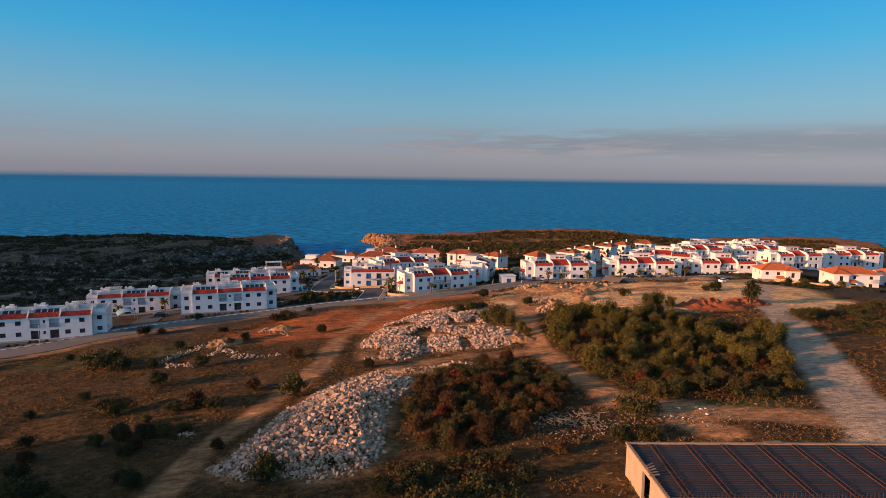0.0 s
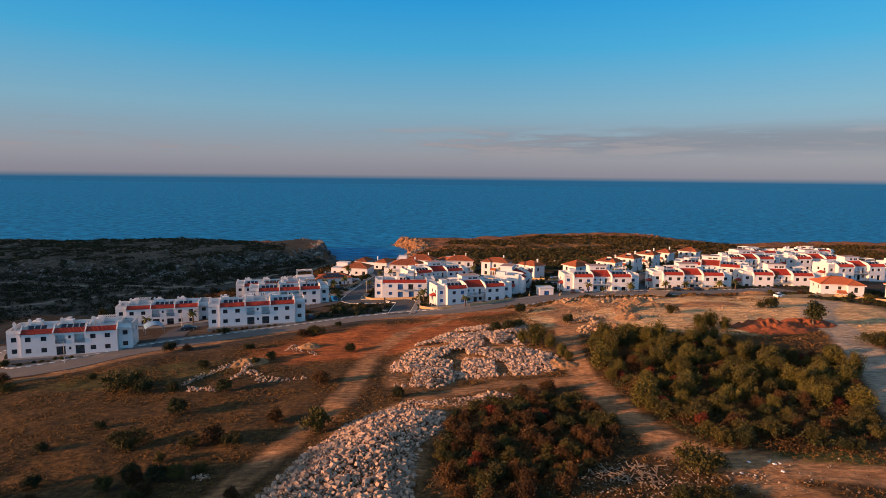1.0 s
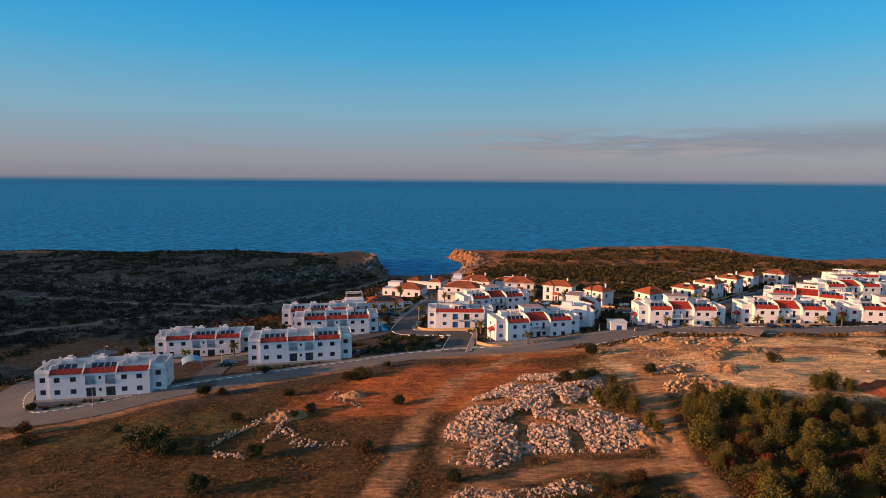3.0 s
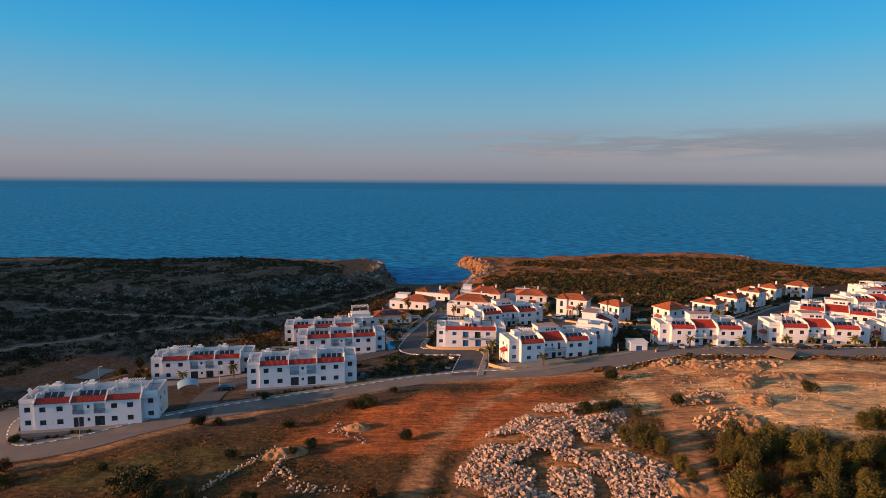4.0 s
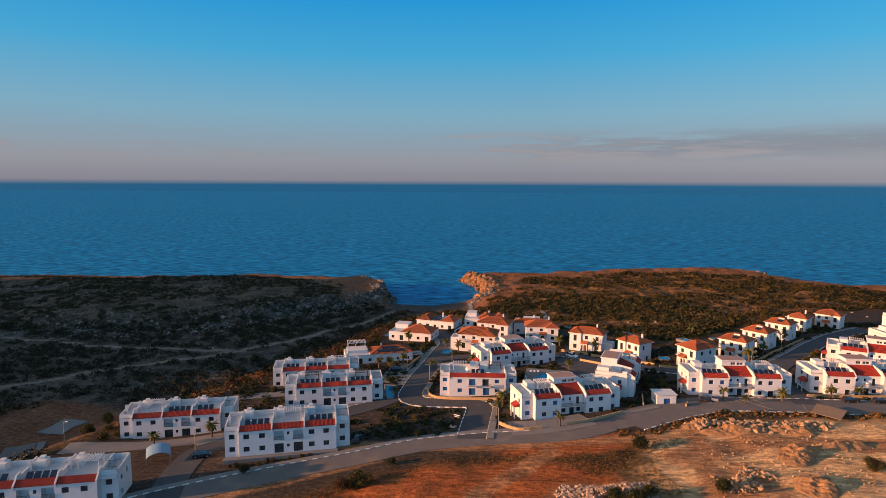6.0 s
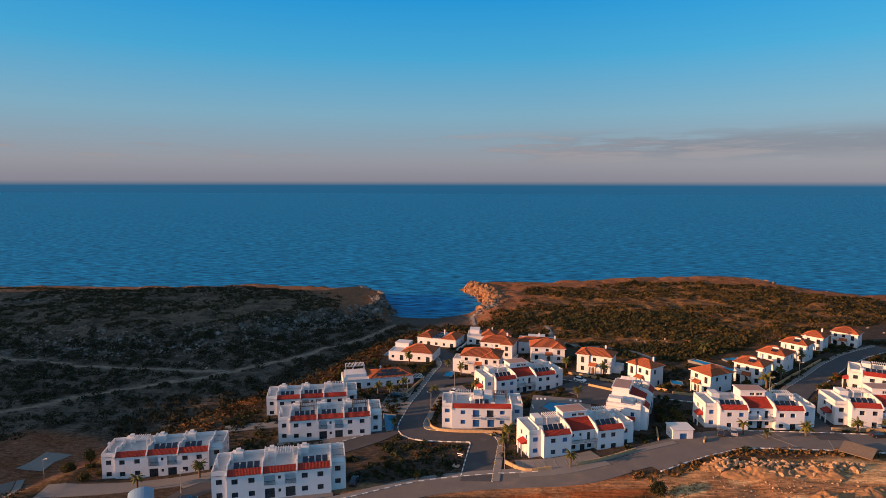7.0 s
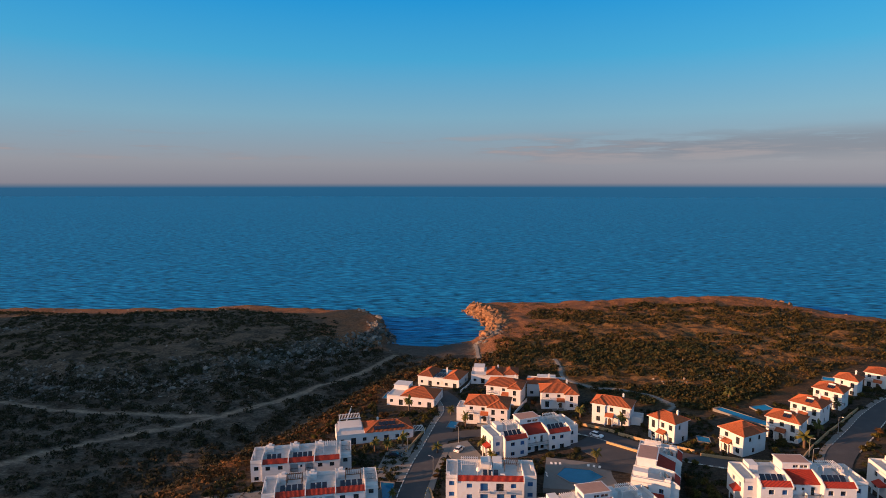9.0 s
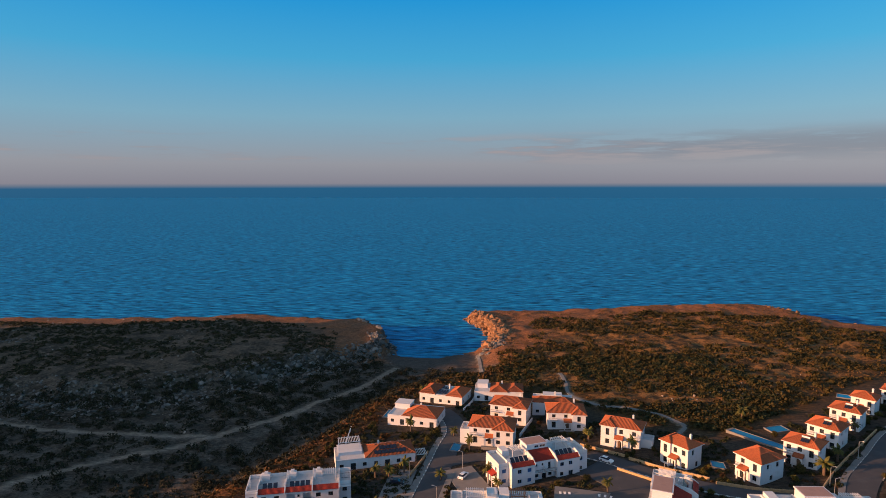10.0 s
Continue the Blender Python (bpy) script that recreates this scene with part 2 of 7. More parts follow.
def blob(x, y, cx, cy, rx, ry, turn=0.0):
    c, s = math.cos(radians(turn)), math.sin(radians(turn))
    u, v = ((x - cx) * c + (y - cy) * s) / rx, (-(x - cx) * s + (y - cy) * c) / ry
    return np.exp(-(u * u + v * v))


RANDOM = np.random.RandomState(7)
LATTICE = RANDOM.rand(257, 257)


def wavy(x, y, size):
    """Smooth noise of 0 to 1 on a plane."""
    u, v = x / size + 500.3, y / size + 500.7
    i, j = np.floor(u).astype(int), np.floor(v).astype(int)
    a, b = u - i, v - j
    a, b = a * a * (3 - 2 * a), b * b * (3 - 2 * b)
    g = lambda p, q: LATTICE[p % 257, q % 257]
    return (g(i, j) * (1 - a) + g(i + 1, j) * a) * (1 - b) + (g(i, j + 1) * (1 - a) + g(i + 1, j + 1) * a) * b


def settled(x, y):
    """1 where houses, roads and gardens lie: graded ground."""
    s = step(-6, 8, -side_distance(x, y, [(-175, 152), (-128, 140), (-110, 138), (-70, 160), (-30, 188), (5, 196), (30, 214), (60, 216), (100, 220), (118, 205), (140, 180), (220, 170)]) * -1)
    e = step(0, 8, -side_distance(x, y, EDGE))
    n = step(0, 12, -side_distance(x, y, [(-90, 345), (-45, 352), (-10, 345), (20, 312), (45, 305), (75, 330), (110, 365), (160, 400), (260, 400)]))
    return s * e * n


def plateau(x, y):
    u, v = np.clip(x, -125, 210) / 100, (np.clip(y, 0, 540) - 200) / 100
    z, k = 0, 0
    for i in range(5):
        for j in range(5 - i):
            z = z + LAND[k] * u ** i * v ** j
            k += 1
    z = z + 2.0 * blob(x, y, 46, 160, 24, 20) - 1.5 * blob(x, y, 4, 131, 24, 14) + 0.9 * blob(x, y, -17, 89, 19, 8, 60) + 0.8 * blob(x, y, 1, 150, 14, 13) + 0.9 * blob(x, y, 0, 255, 22, 16) + 1.2 * blob(x, y, 140, 480, 40, 40)
    z = z - 1.1 * blob(x, y, 8, 293, 9, 8) - 2.4 * blob(x, y, 26, 281, 9, 8) - 1.0 * blob(x, y, 43, 271, 9, 8) - 1.1 * blob(x, y, 61, 282, 8, 7) - 0.6 * blob(x, y, 74, 297, 8, 7) - 0.7 * blob(x, y, 88, 314, 8, 7)
    z = z + 0.5 * blob(x, y, -80, 214, 14, 12) + 1.1 * blob(x, y, -95, 164, 34, 15, 30) - 1.2 * blob(x, y, -106, 200, 18, 9, 20) - 1.2 * blob(x, y, 84, 244, 36, 14) - 0.5 * blob(x, y, 46, 238, 18, 10)
    return z


def ridge(x, y):
    """Height of an added hill, unseen in the south-west, its crest stepped to keep the low sun off the valley and the
    foot of the field.
    """
    s, p = x * 0.9205 + y * 0.3907, y * 0.9205 - x * 0.3907
    crest = 77.0 - 22.0 * step(92, 110, p) - 3.0 * step(160, 175, p) + 16.0 * step(290, 312, p) + 9.0 * step(330, 480, p)
    crest = crest + 3.0 * (wavy(p, p * 0 + 3, 17) - 0.5) + 2.0 * (wavy(p, p * 0 + 9, 5) - 0.5)
    return crest * np.exp(-((s + 330) / 70) ** 2) * step(-420, -200, p) * step(530, 490, p)


def land(x, y):
    """Height of the ground, in metres above the sea."""
    x, y = np.asarray(x, float), np.asarray(y, float)
    coast = -side_distance(x, y, COAST)                      # positive inland
    edge, rocky = -side_distance(x, y, EDGE), side_distance(x, y, ROCKY)
    rough = wavy(x, y, 22) * 0.6 + wavy(x, y, 9) * 0.65 + wavy(x, y, 4.5) * 0.55 - 0.85
    graded = settled(x, y)
    high = plateau(x, y) + (1 - graded) * rough * (0.9 + 1.1 * step(330, 420, y))
    valley = 1.4 + 0.010 * np.clip(coast, 0, 400) + rough * 1.2 + 10 * step(-200, -420, x) * step(330, 200, y)
    z = valley + (high - valley) * step(-14 - 8 * wavy(x, y, 30), 2, edge)
    left_top = 9.0 - 6.2 * step(60, 8, coast) * step(-115, -190, x) + rough * 1.6 + 1.5 * step(0, 60, rocky)
    z = np.where(rocky > -6, z + (np.maximum(left_top, z) - z) * step(-5 + 4 * rough, 3 + 9 * wavy(x, y, 17), rocky) * step(-2, 4, -edge), z)
    z = np.maximum(z, ridge(x, y))
    shore = np.clip(coast, -60, 60)
    beach = np.clip(1 - np.hypot((x + 76) / 32, (y - 416) / 26), 0, 1)
    cliff_width = 2.5 + 5 * wavy(x, y, 12) + 26 * step(0, 0.35, beach)
    fall = step(0, 1, np.clip(shore / cliff_width, 0, 1)) ** 0.75
    return np.where(coast > 0, 0.05 + (z - 0.05) * fall, np.maximum(-6, coast * 0.25))


def height(x, y):
    return float(land(np.array([x]), np.array([y]))[0])


# ---- meshes ----


class Shape:
    """Gathers faces for one mesh."""

    def __init__(self):
        self.v, self.f, self.m = [], [], []

    def face(self, pts, mi=0):
        n = len(self.v)
        self.v += [tuple(p) for p in pts]
        self.f.append(tuple(range(n, n + len(pts))))
        self.m.append(mi)
        return self

    def hull(self, low, high, mi=0, bottom=True):
        """A solid between two polygons of equal count, low and high, both anticlockwise from above."""
        n, k = len(self.v), len(low)
        self.v += [tuple(p) for p in low] + [tuple(p) for p in high]
        self.f += [(n + i, n + (i + 1) % k, n + k + (i + 1) % k, n + k + i) for i in range(k)]
        self.f.append(tuple(n + k + i for i in range(k)))
        self.f.append(tuple(n + k - 1 - i for i in range(k)))
        self.m += [mi] * (k + 2)
        return self

    def box(self, x0, y0, z0, x1, y1, z1, mi=0):
        a = [(x0, y0), (x1, y0), (x1, y1), (x0, y1)]
        return self.hull([(*p, z0) for p in a], [(*p, z1) for p in a], mi)

    def beam(self, a, b, w, h=None, mi=0):
        """A square bar from a to b."""
        a, b = Vector(a), Vector(b)
        d = (b - a).normalized()
        s = d.cross(Vector((0, 0, 1)))
        s = s.normalized() if s.length > 1e-4 else Vector((1, 0, 0))
        u = s.cross(d).normalized()
        s, u = s * w / 2, u * (h or w) / 2
        return self.hull([a - s - u, a - s + u, a + s + u, a + s - u], [b - s - u, b - s + u, b + s + u, b + s - u], mi)

    def tube(self, a, b, ra, rb, sides=8, mi=0):
        a, b = Vector(a), Vector(b)
        d = (b - a).normalized()
        s = d.orthogonal().normalized()
        u = d.cross(s)
        ring = lambda c, r: [c + (s * math.cos(t) + u * math.sin(t)) * r for t in (2 * math.pi * i / sides for i in range(sides))]
        return self.hull(ring(a, ra), ring(b, rb), mi)

    def wall(self, p, q, z0, z1, holes=(), deep=0.22, mi=0):
        """A wall from p to q, seen from outside with p on the left, with openings (a, b, low, high) cut through it."""
        p, q = Vector((*p, 0)), Vector((*q, 0))
        d = (q - p).normalized()
        n, length = Vector((d.y, -d.x, 0)), (q - p).length
        at = lambda a, z, back=0.0: p + d * a - n * back + Vector((0, 0, z))
        us = sorted({0.0, length, *(h[0] for h in holes), *(h[1] for h in holes)})
        zs = sorted({z0, z1, *(h[2] for h in holes), *(h[3] for h in holes)})
        for a, b in zip(us, us[1:]):
            for c, e in zip(zs, zs[1:]):
                if not any(h[0] - 1e-6 <= a and b <= h[1] + 1e-6 and h[2] - 1e-6 <= c and e <= h[3] + 1e-6 for h in holes):
                    self.face([at(a, c), at(b, c), at(b, e), at(a, e)], mi)
        for a, b, c, e in holes:
            self.face([at(a, c), at(a, c, deep), at(b, c, deep), at(b, c)], mi)
            self.face([at(a, e), at(b, e), at(b, e, deep), at(a, e, deep)], mi)
            self.face([at(a, c), at(a, e), at(a, e, deep), at(a, c, deep)], mi)
            self.face([at(b, c), at(b, c, deep), at(b, e, deep), at(b, e)], mi)
        return self

    def data(self, name, *mats):
        me = bpy.data.meshes.new(name)
        me.from_pydata(self.v, [], self.f)
        for m in mats:
            me.materials.append(m)
        if len(mats) > 1:
            me.polygons.foreach_set("material_index", self.m)
        me.update()
        return me


def part(name, shape, mats, parent, label="", at=None):
    """Link a shape as one mesh object under a thing or a part."""
    mats = mats if isinstance(mats, tuple) else (mats,)
    ob = new(name, shape if isinstance(shape, bpy.types.Mesh) else shape.data(name, *mats))
    ob.parent = parent
    if at is not None:
        ob.matrix_basis = at
    return tagged(ob, label)


def thing(name, at, label, category, group="", kind=""):
    ob = new(name)
    ob.empty_display_size = 0.5
    ob.matrix_basis = at
    return tagged(ob, label, category, group, kind)


def solid(name, shape, mats, label, category="", group="", kind="", at=None):
    """A thing of one mesh."""
    mats = mats if isinstance(mats, tuple) else (mats,)
    ob = new(name, shape if isinstance(shape, bpy.types.Mesh) else shape.data(name, *mats))
    if at is not None:
        ob.matrix_basis = at
    return tagged(ob, label, category, group, kind)


# ---- ground, sea ----


def spread(lo, hi, fine_lo, fine_hi, fine, grow):
    vals = list(np.arange(fine_lo, fine_hi + fine, fine))
    s, v = fine, vals[-1]
    while v < hi:
        s *= grow
        v += s
        vals.append(v)
    s, v = fine, vals[0]
    while v > lo:
        s *= grow
        v -= s
        vals.insert(0, v)
    return np.array(vals)


def along(x, y, line, width):
    """1 on a lane along a polyline, fading past its width."""
    return step(width * 0.65, width * 0.4, np.abs(side_distance(x, y, line)))


TRACKS = [([(-34, 60), (-32.5, 82), (-30, 92), (-28.5, 102), (-25.2, 115), (-25.3, 128), (-25, 150), (-20, 172), (-6, 192)], 4.6),
          ([(38, 76), (34, 82.5), (31, 87), (28, 91.5), (26.5, 97), (24.6, 104), (23, 115), (21.8, 128), (22, 144), (23, 160), (25, 178), (28, 203)], 5.0),
          ([(28, 90), (40, 84), (54, 80), (66, 82)], 6.0), ([(-60, 194), (-20, 195), (10, 200), (30, 206)], 5.0),
          ([(-112, 133), (-101, 140), (-96, 148), (-86, 157), (-74, 166), (-60, 176.5), (-46, 186)], 3.4), ([(-9, 117.5), (-1, 122.5), (7, 126), (15, 125), (22, 125)], 5.0), ([(22, 190), (40, 200), (80, 200)], 8.0)]
WHITE_ROAD = [(52, 62), (60, 79), (65, 90.6), (71, 106), (78, 123), (85.5, 142), (91, 157), (96, 178), (104, 194), (114, 206)]
VALLEY_TRACK = [(-235, 195), (-184, 249), (-175, 261), (-164, 274), (-150, 282), (-141, 296), (-131, 308), (-119, 325), (-108, 350), (-98, 370), (-92, 395)]
FOOTPATH = [(-8, 376), (-6, 360), (-4.5, 343), (6, 330), (21.7, 323), (30, 314), (33, 308), (29, 300)]
BEACH_STEPS = [(-52.3, 425), (-48.6, 404), (-45, 376)]
VALLEY_BRANCH = [(-141, 297), (-159, 293.6), (-174, 292.5), (-208, 292), (-260, 296)]


PILES = [([(-29.9, 71.3), (-27.5, 76), (-25.6, 89.4), (-22, 102), (-15.3, 111), (-5.6, 107), (-4.3, 99.7), (-8, 92.8), (-8, 83), (-7.3, 74.6), (-9.6, 70), (-15.3, 67.2), (-19.2, 69), (-23.7, 68)], 0.47, 0.96, (0.12, 0.48), 1.2, 0.16, "broad pile of pale grey limestone rubble"),
         ([(-19, 138.7), (-16, 154), (-8.5, 166), (-3.9, 176), (6.3, 176), (13.5, 178), (13.8, 164), (11.2, 148), (18.4, 142), (18.6, 134.5), (14, 131.6), (4, 130.3), (-3.2, 130.6), (-6.6, 125), (-9.8, 121), (-17, 125)], 0.5, 0.93, (0.12, 0.52), 1.2, 0.315, "wide pile of pinkish limestone rubble on red earth"),
         ([(-15, 111), (-12.6, 116.6), (-7.9, 114.5), (-1.8, 116), (3.3, 120), (7.2, 116), (2.9, 111.6), (-4.2, 110)], 0.52, 0.9, (0.12, 0.44), 0.9, 0.18, "low spread of pale limestone rubble"),
         ([(25.5, 186), (31, 190), (38, 182), (36, 160), (38.5, 157), (30, 152.5), (26, 158), (25, 176)], 0.66, 0.85, (0.15, 0.75), 1.0, 0.36, "tumbled heap of ochre boulders on the sand"),
         ([(-57, 147), (-48, 141), (-40, 136), (-36, 132), (-40, 130), (-47, 130), (-53, 138)], 0.8, 0.62, (0.2, 0.6), 0.4, 0.42, "ruined drystone walls and pale rubble in the grass"),
         ([(-50, 166), (-44, 160), (-39, 152), (-42, 150), (-50, 158)], 1.0, 0.5, (0.2, 0.6), 0.3, 0.42, "small scatter of pale stones on red earth"),
         ([(27, 203), (34, 203), (50, 205), (62, 209), (62, 214), (50, 213), (32, 213.5), (26, 210)], 0.85, 0.9, (0.25, 1.0), 0.7, 0.16, "row of ochre boulders dumped beside the car park")]


def inside(x, y, poly):
    hit = np.zeros(x.shape, bool)
    for (ax, ay), (bx, by) in zip(poly, poly[1:] + poly[:1]):
        cross = ((ay > y) != (by > y)) & (x < (bx - ax) * (y - ay) / (by - ay + 1e-12) + ax)
        hit ^= cross
    return hit


def build_ground():
    xs = spread(-3000, 3000, -135, 135, 1.25, 1.12)
    ys = spread(-1500, 640, 45, 345, 1.25, 1.10)
    ys = np.concatenate([ys[ys < 345], np.arange(345, 640, 2.6)])
    xs = np.unique(np.concatenate([xs[np.abs(xs) <= 135], np.arange(-480, -135, 3.0), np.arange(137, 400, 3.0), xs[xs < -485], xs[xs > 402]]))
    gx, gy = np.meshgrid(xs, ys)
    x, y = gx.ravel(), gy.ravel()
    z = land(x, y)
    near = (np.abs(x) < 400) & (y > 20)
    z = z + np.where(near, (1 - settled(x, y)) * ((wavy(x, y, 1.9) - 0.5) * 0.13 + (wavy(x * 0.45 + y * 0.1, y, 3.3) - 0.5) * 0.34), 0)
    w, h = len(xs), len(ys)
    i = np.arange((h - 1) * (w - 1))
    a = i // (w - 1) * w + i % (w - 1)
    me = bpy.data.meshes.new("ground")
    me.from_pydata(np.stack([x, y, z], 1).tolist(), [], np.stack([a, a + 1, a + w + 1, a + w], 1).tolist())
    coast, edge, rocky = -side_distance(x, y, COAST), -side_distance(x, y, EDGE), side_distance(x, y, ROCKY)
    jitter = (wavy(x, y, 6) - 0.5) * 0.5 + (wavy(x, y, 2.5) - 0.5) * 0.3
    clear = lambda v: np.clip(v + jitter * (v > 0.03) * (v < 0.97), 0, 1)
    red = clear(np.maximum(step(0.25, 0.55, blob(x, y, -24, 166, 34, 19, 20)), step(0.3, 0.6, blob(x, y, -2, 196, 20, 7, 12))))
    red = np.maximum(red, 0.45 * clear(step(0.3, 0.6, blob(x, y, -158, 210, 30, 20))))
    red = np.maximum(red, 0.4 * clear(step(-9, -2, edge) * step(10, 4, edge) * step(240, 252, y) * step(330, 318, y)))
    sand = clear(step(0.30, 0.5, np.maximum.reduce([blob(x, y, 58, 186, 48, 30, 8), blob(x, y, 96, 196, 30, 22), blob(x, y, 104, 176, 20, 20), blob(x, y, 58, 168, 22, 16), 0.9 * blob(x, y, 28, 192, 16, 18)])))
    track = clear(np.maximum.reduce([along(x, y, line, w2) * (0.75, 1, 1, 0.8, 0.8, 0.7, 1)[k] for k, (line, w2) in enumerate(TRACKS)]))
    for poly, *_ in PILES[:4]:
        near = step(2.0, 0.0, np.abs(side_distance(x, y, poly + poly[:1]))) * 0.6
        track = np.maximum(track, clear(np.where(inside(x, y, poly), 0.85, near)))
    white = clear(along(x, y, WHITE_ROAD, 8.5))
    vtrack = clear(np.maximum(along(x, y, VALLEY_TRACK, 3.2), np.maximum(along(x, y, VALLEY_BRANCH, 2.4), np.maximum(along(x, y, FOOTPATH, 2.0), along(x, y, BEACH_STEPS, 2.4)))))
    green = clear(step(0.45, 0.7, blob(x, y, -75, 140, 30, 10, 20)) * 0.5 + step(0.4, 0.7, blob(x, y, 46, 86, 10, 5)))
    beach = step(0, 0.3, np.clip(1 - np.hypot((x + 76) / 32, (y - 416) / 24), 0, 1))
    bare = clear(np.where(x > -90, step(64, 18, coast), 0.75 * step(58, 22, coast)) * (y > 400) * (1 - beach))
    scrub = np.maximum(step(2, -6, edge), step(0, 14, side_distance(x, y, [(-90, 345), (-45, 352), (-10, 345), (20, 312), (45, 305), (75, 330), (110, 365), (160, 400), (260, 400)])))
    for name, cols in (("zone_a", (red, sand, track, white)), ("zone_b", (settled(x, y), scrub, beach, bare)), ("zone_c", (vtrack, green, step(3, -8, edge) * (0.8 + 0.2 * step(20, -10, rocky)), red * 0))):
        at = me.color_attributes.new(name, "FLOAT_COLOR", "POINT")
        at.data.foreach_set("color", np.stack(cols, 1).astype(np.float32).ravel())
    m = bpy.data.materials.new("ground_cover")
    m.use_nodes = True
    t = m.node_tree
    p = t.nodes["Principled BSDF"]
    pos = t.nodes.new("ShaderNodeNewGeometry").outputs["Position"]

    def noise_at(scale, detail=4.0, rough=0.6):
        n = node(t, "ShaderNodeTexNoise", _2=scale, _3=detail, _4=rough)
        t.links.new(pos, n.inputs[0])
        return n.outputs[0]

    def zone(name):
        n = t.nodes.new("ShaderNodeAttribute")
        n.attribute_name = name
        s = t.nodes.new("ShaderNodeSeparateColor")
        t.links.new(n.outputs["Color"], s.inputs[0])
        return (*s.outputs, n.outputs["Alpha"])

    n1, n2, n3 = noise_at(0.12), noise_at(0.9), noise_at(6.0, 5.0, 0.7)
    tone = lambda lo, mid, hi: mix(t, 0.5, ramp(t, n2, [(0.3, lo), (0.5, mid), (0.7, hi)]), ramp(t, n3, [(0.3, lo), (0.5, mid), (0.7, hi)]))
    za, zb, zc = zone("zone_a"), zone("zone_b"), zone("zone_c")
    # grass tones span from shadowed dark to sunlit gold, both held in the colour
    grass = mix(t, ramp(t, n1, [(0.42, (0, 0, 0)), (0.62, (1, 1, 1))]), tone((0.014, 0.009, 0.005), (0.062, 0.036, 0.014), (0.20, 0.105, 0.034)),
                tone((0.012, 0.009, 0.005), (0.046, 0.029, 0.013), (0.13, 0.073, 0.028)))
    c = mix(t, maths(t, "MULTIPLY", zc[1], 0.7), grass, tone((0.03, 0.045, 0.012), (0.055, 0.07, 0.02), (0.09, 0.09, 0.03)))
    c = mix(t, zb[0], c, tone((0.024, 0.019, 0.015), (0.048, 0.038, 0.029), (0.10, 0.076, 0.056)))
    mottle = ramp(t, noise_at(0.13, 6.0, 0.72), [(0.44, (0, 0, 0)), (0.56, (1, 1, 1))])
    # golden scrub ground of the right headland, low sun's orange added to its tone
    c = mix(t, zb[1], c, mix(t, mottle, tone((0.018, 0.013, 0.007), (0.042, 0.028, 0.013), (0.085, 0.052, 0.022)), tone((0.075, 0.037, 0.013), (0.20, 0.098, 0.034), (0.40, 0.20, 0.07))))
    # valley and left headland: shade put into a darker, greyer ground tone
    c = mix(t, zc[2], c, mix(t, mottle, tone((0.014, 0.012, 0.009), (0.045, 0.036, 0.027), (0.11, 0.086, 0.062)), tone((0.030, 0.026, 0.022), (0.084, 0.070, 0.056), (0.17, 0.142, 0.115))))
    c = mix(t, zb[3], c, tone((0.075, 0.032, 0.016), (0.19, 0.082, 0.039), (0.32, 0.145, 0.072)))
    c = mix(t, zb[2], c, tone((0.046, 0.041, 0.037), (0.066, 0.058, 0.051), (0.092, 0.080, 0.068)))
    rake = t.nodes.new("ShaderNodeMapping")
    rake.inputs[2].default_value, rake.inputs[3].default_value = (0, 0, radians(-28)), (0.10, 0.9, 1.0)
    t.links.new(pos, rake.inputs[0])
    ruts = node(t, "ShaderNodeTexNoise", _2=1.0, _3=5.0, _4=0.65)
    t.links.new(rake.outputs[0], ruts.inputs[0])
    streak = ramp(t, ruts.outputs[0], [(0.35, (0.62, 0.60, 0.58)), (0.52, (1, 1, 1)), (0.68, (1.25, 1.22, 1.18))])
    c = mix(t, za[0], c, tone((0.14, 0.040, 0.013), (0.25, 0.078, 0.024), (0.36, 0.130, 0.048)))
    c = mix(t, za[1], c, tone((0.29, 0.165, 0.070), (0.55, 0.335, 0.16), (0.74, 0.48, 0.245)))
    c = mix(t, za[2], c, tone((0.16, 0.078, 0.036), (0.29, 0.152, 0.073), (0.43, 0.24, 0.12)))
    c = mix(t, maths(t, "MAXIMUM", maths(t, "MAXIMUM", za[0], za[1]), za[2]), c, mix(t, 1.0, c, streak, "MULTIPLY"))
    c = mix(t, za[3], c, tone((0.24, 0.18, 0.13), (0.31, 0.24, 0.175), (0.38, 0.30, 0.225)))
    c = mix(t, maths(t, "MULTIPLY", zc[0], 0.92), c, tone((0.15, 0.12, 0.092), (0.21, 0.168, 0.13), (0.27, 0.216, 0.165)))
    # long grass shadows and lit strokes painted over the ground, stretched along x
    lie = t.nodes.new("ShaderNodeMapping")
    lie.inputs[2].default_value, lie.inputs[3].default_value = (0, 0, radians(12)), (0.38, 1.15, 1.0)
    t.links.new(pos, lie.inputs[0])
    light_streaks = node(t, "ShaderNodeTexNoise", _2=1.1, _3=7.0, _4=0.74)
    t.links.new(lie.outputs[0], light_streaks.inputs[0])
    speck = ramp(t, light_streaks.outputs[0], [(0.36, (0.45, 0.45, 0.46)), (0.5, (1, 1, 1)), (0.64, (1.6, 1.55, 1.48))])
    c = mix(t, 0.8, c, mix(t, 1.0, c, speck, "MULTIPLY"))
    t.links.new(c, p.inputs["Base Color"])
    p.inputs["Roughness"].default_value, p.inputs["Specular IOR Level"].default_value = 0.95, 0.1
    rise = maths(t, "ADD", maths(t, "ADD", maths(t, "MULTIPLY", n2, 0.6), maths(t, "MULTIPLY", n3, 0.25)), maths(t, "MULTIPLY", ruts.outputs[0], 0.5))
    b = node(t, "ShaderNodeBump", _0=0.8, _1=0.6)
    t.links.new(rise, b.inputs["Height"])
    t.links.new(b.outputs[0], p.inputs["Normal"])
    me.materials.append(m)
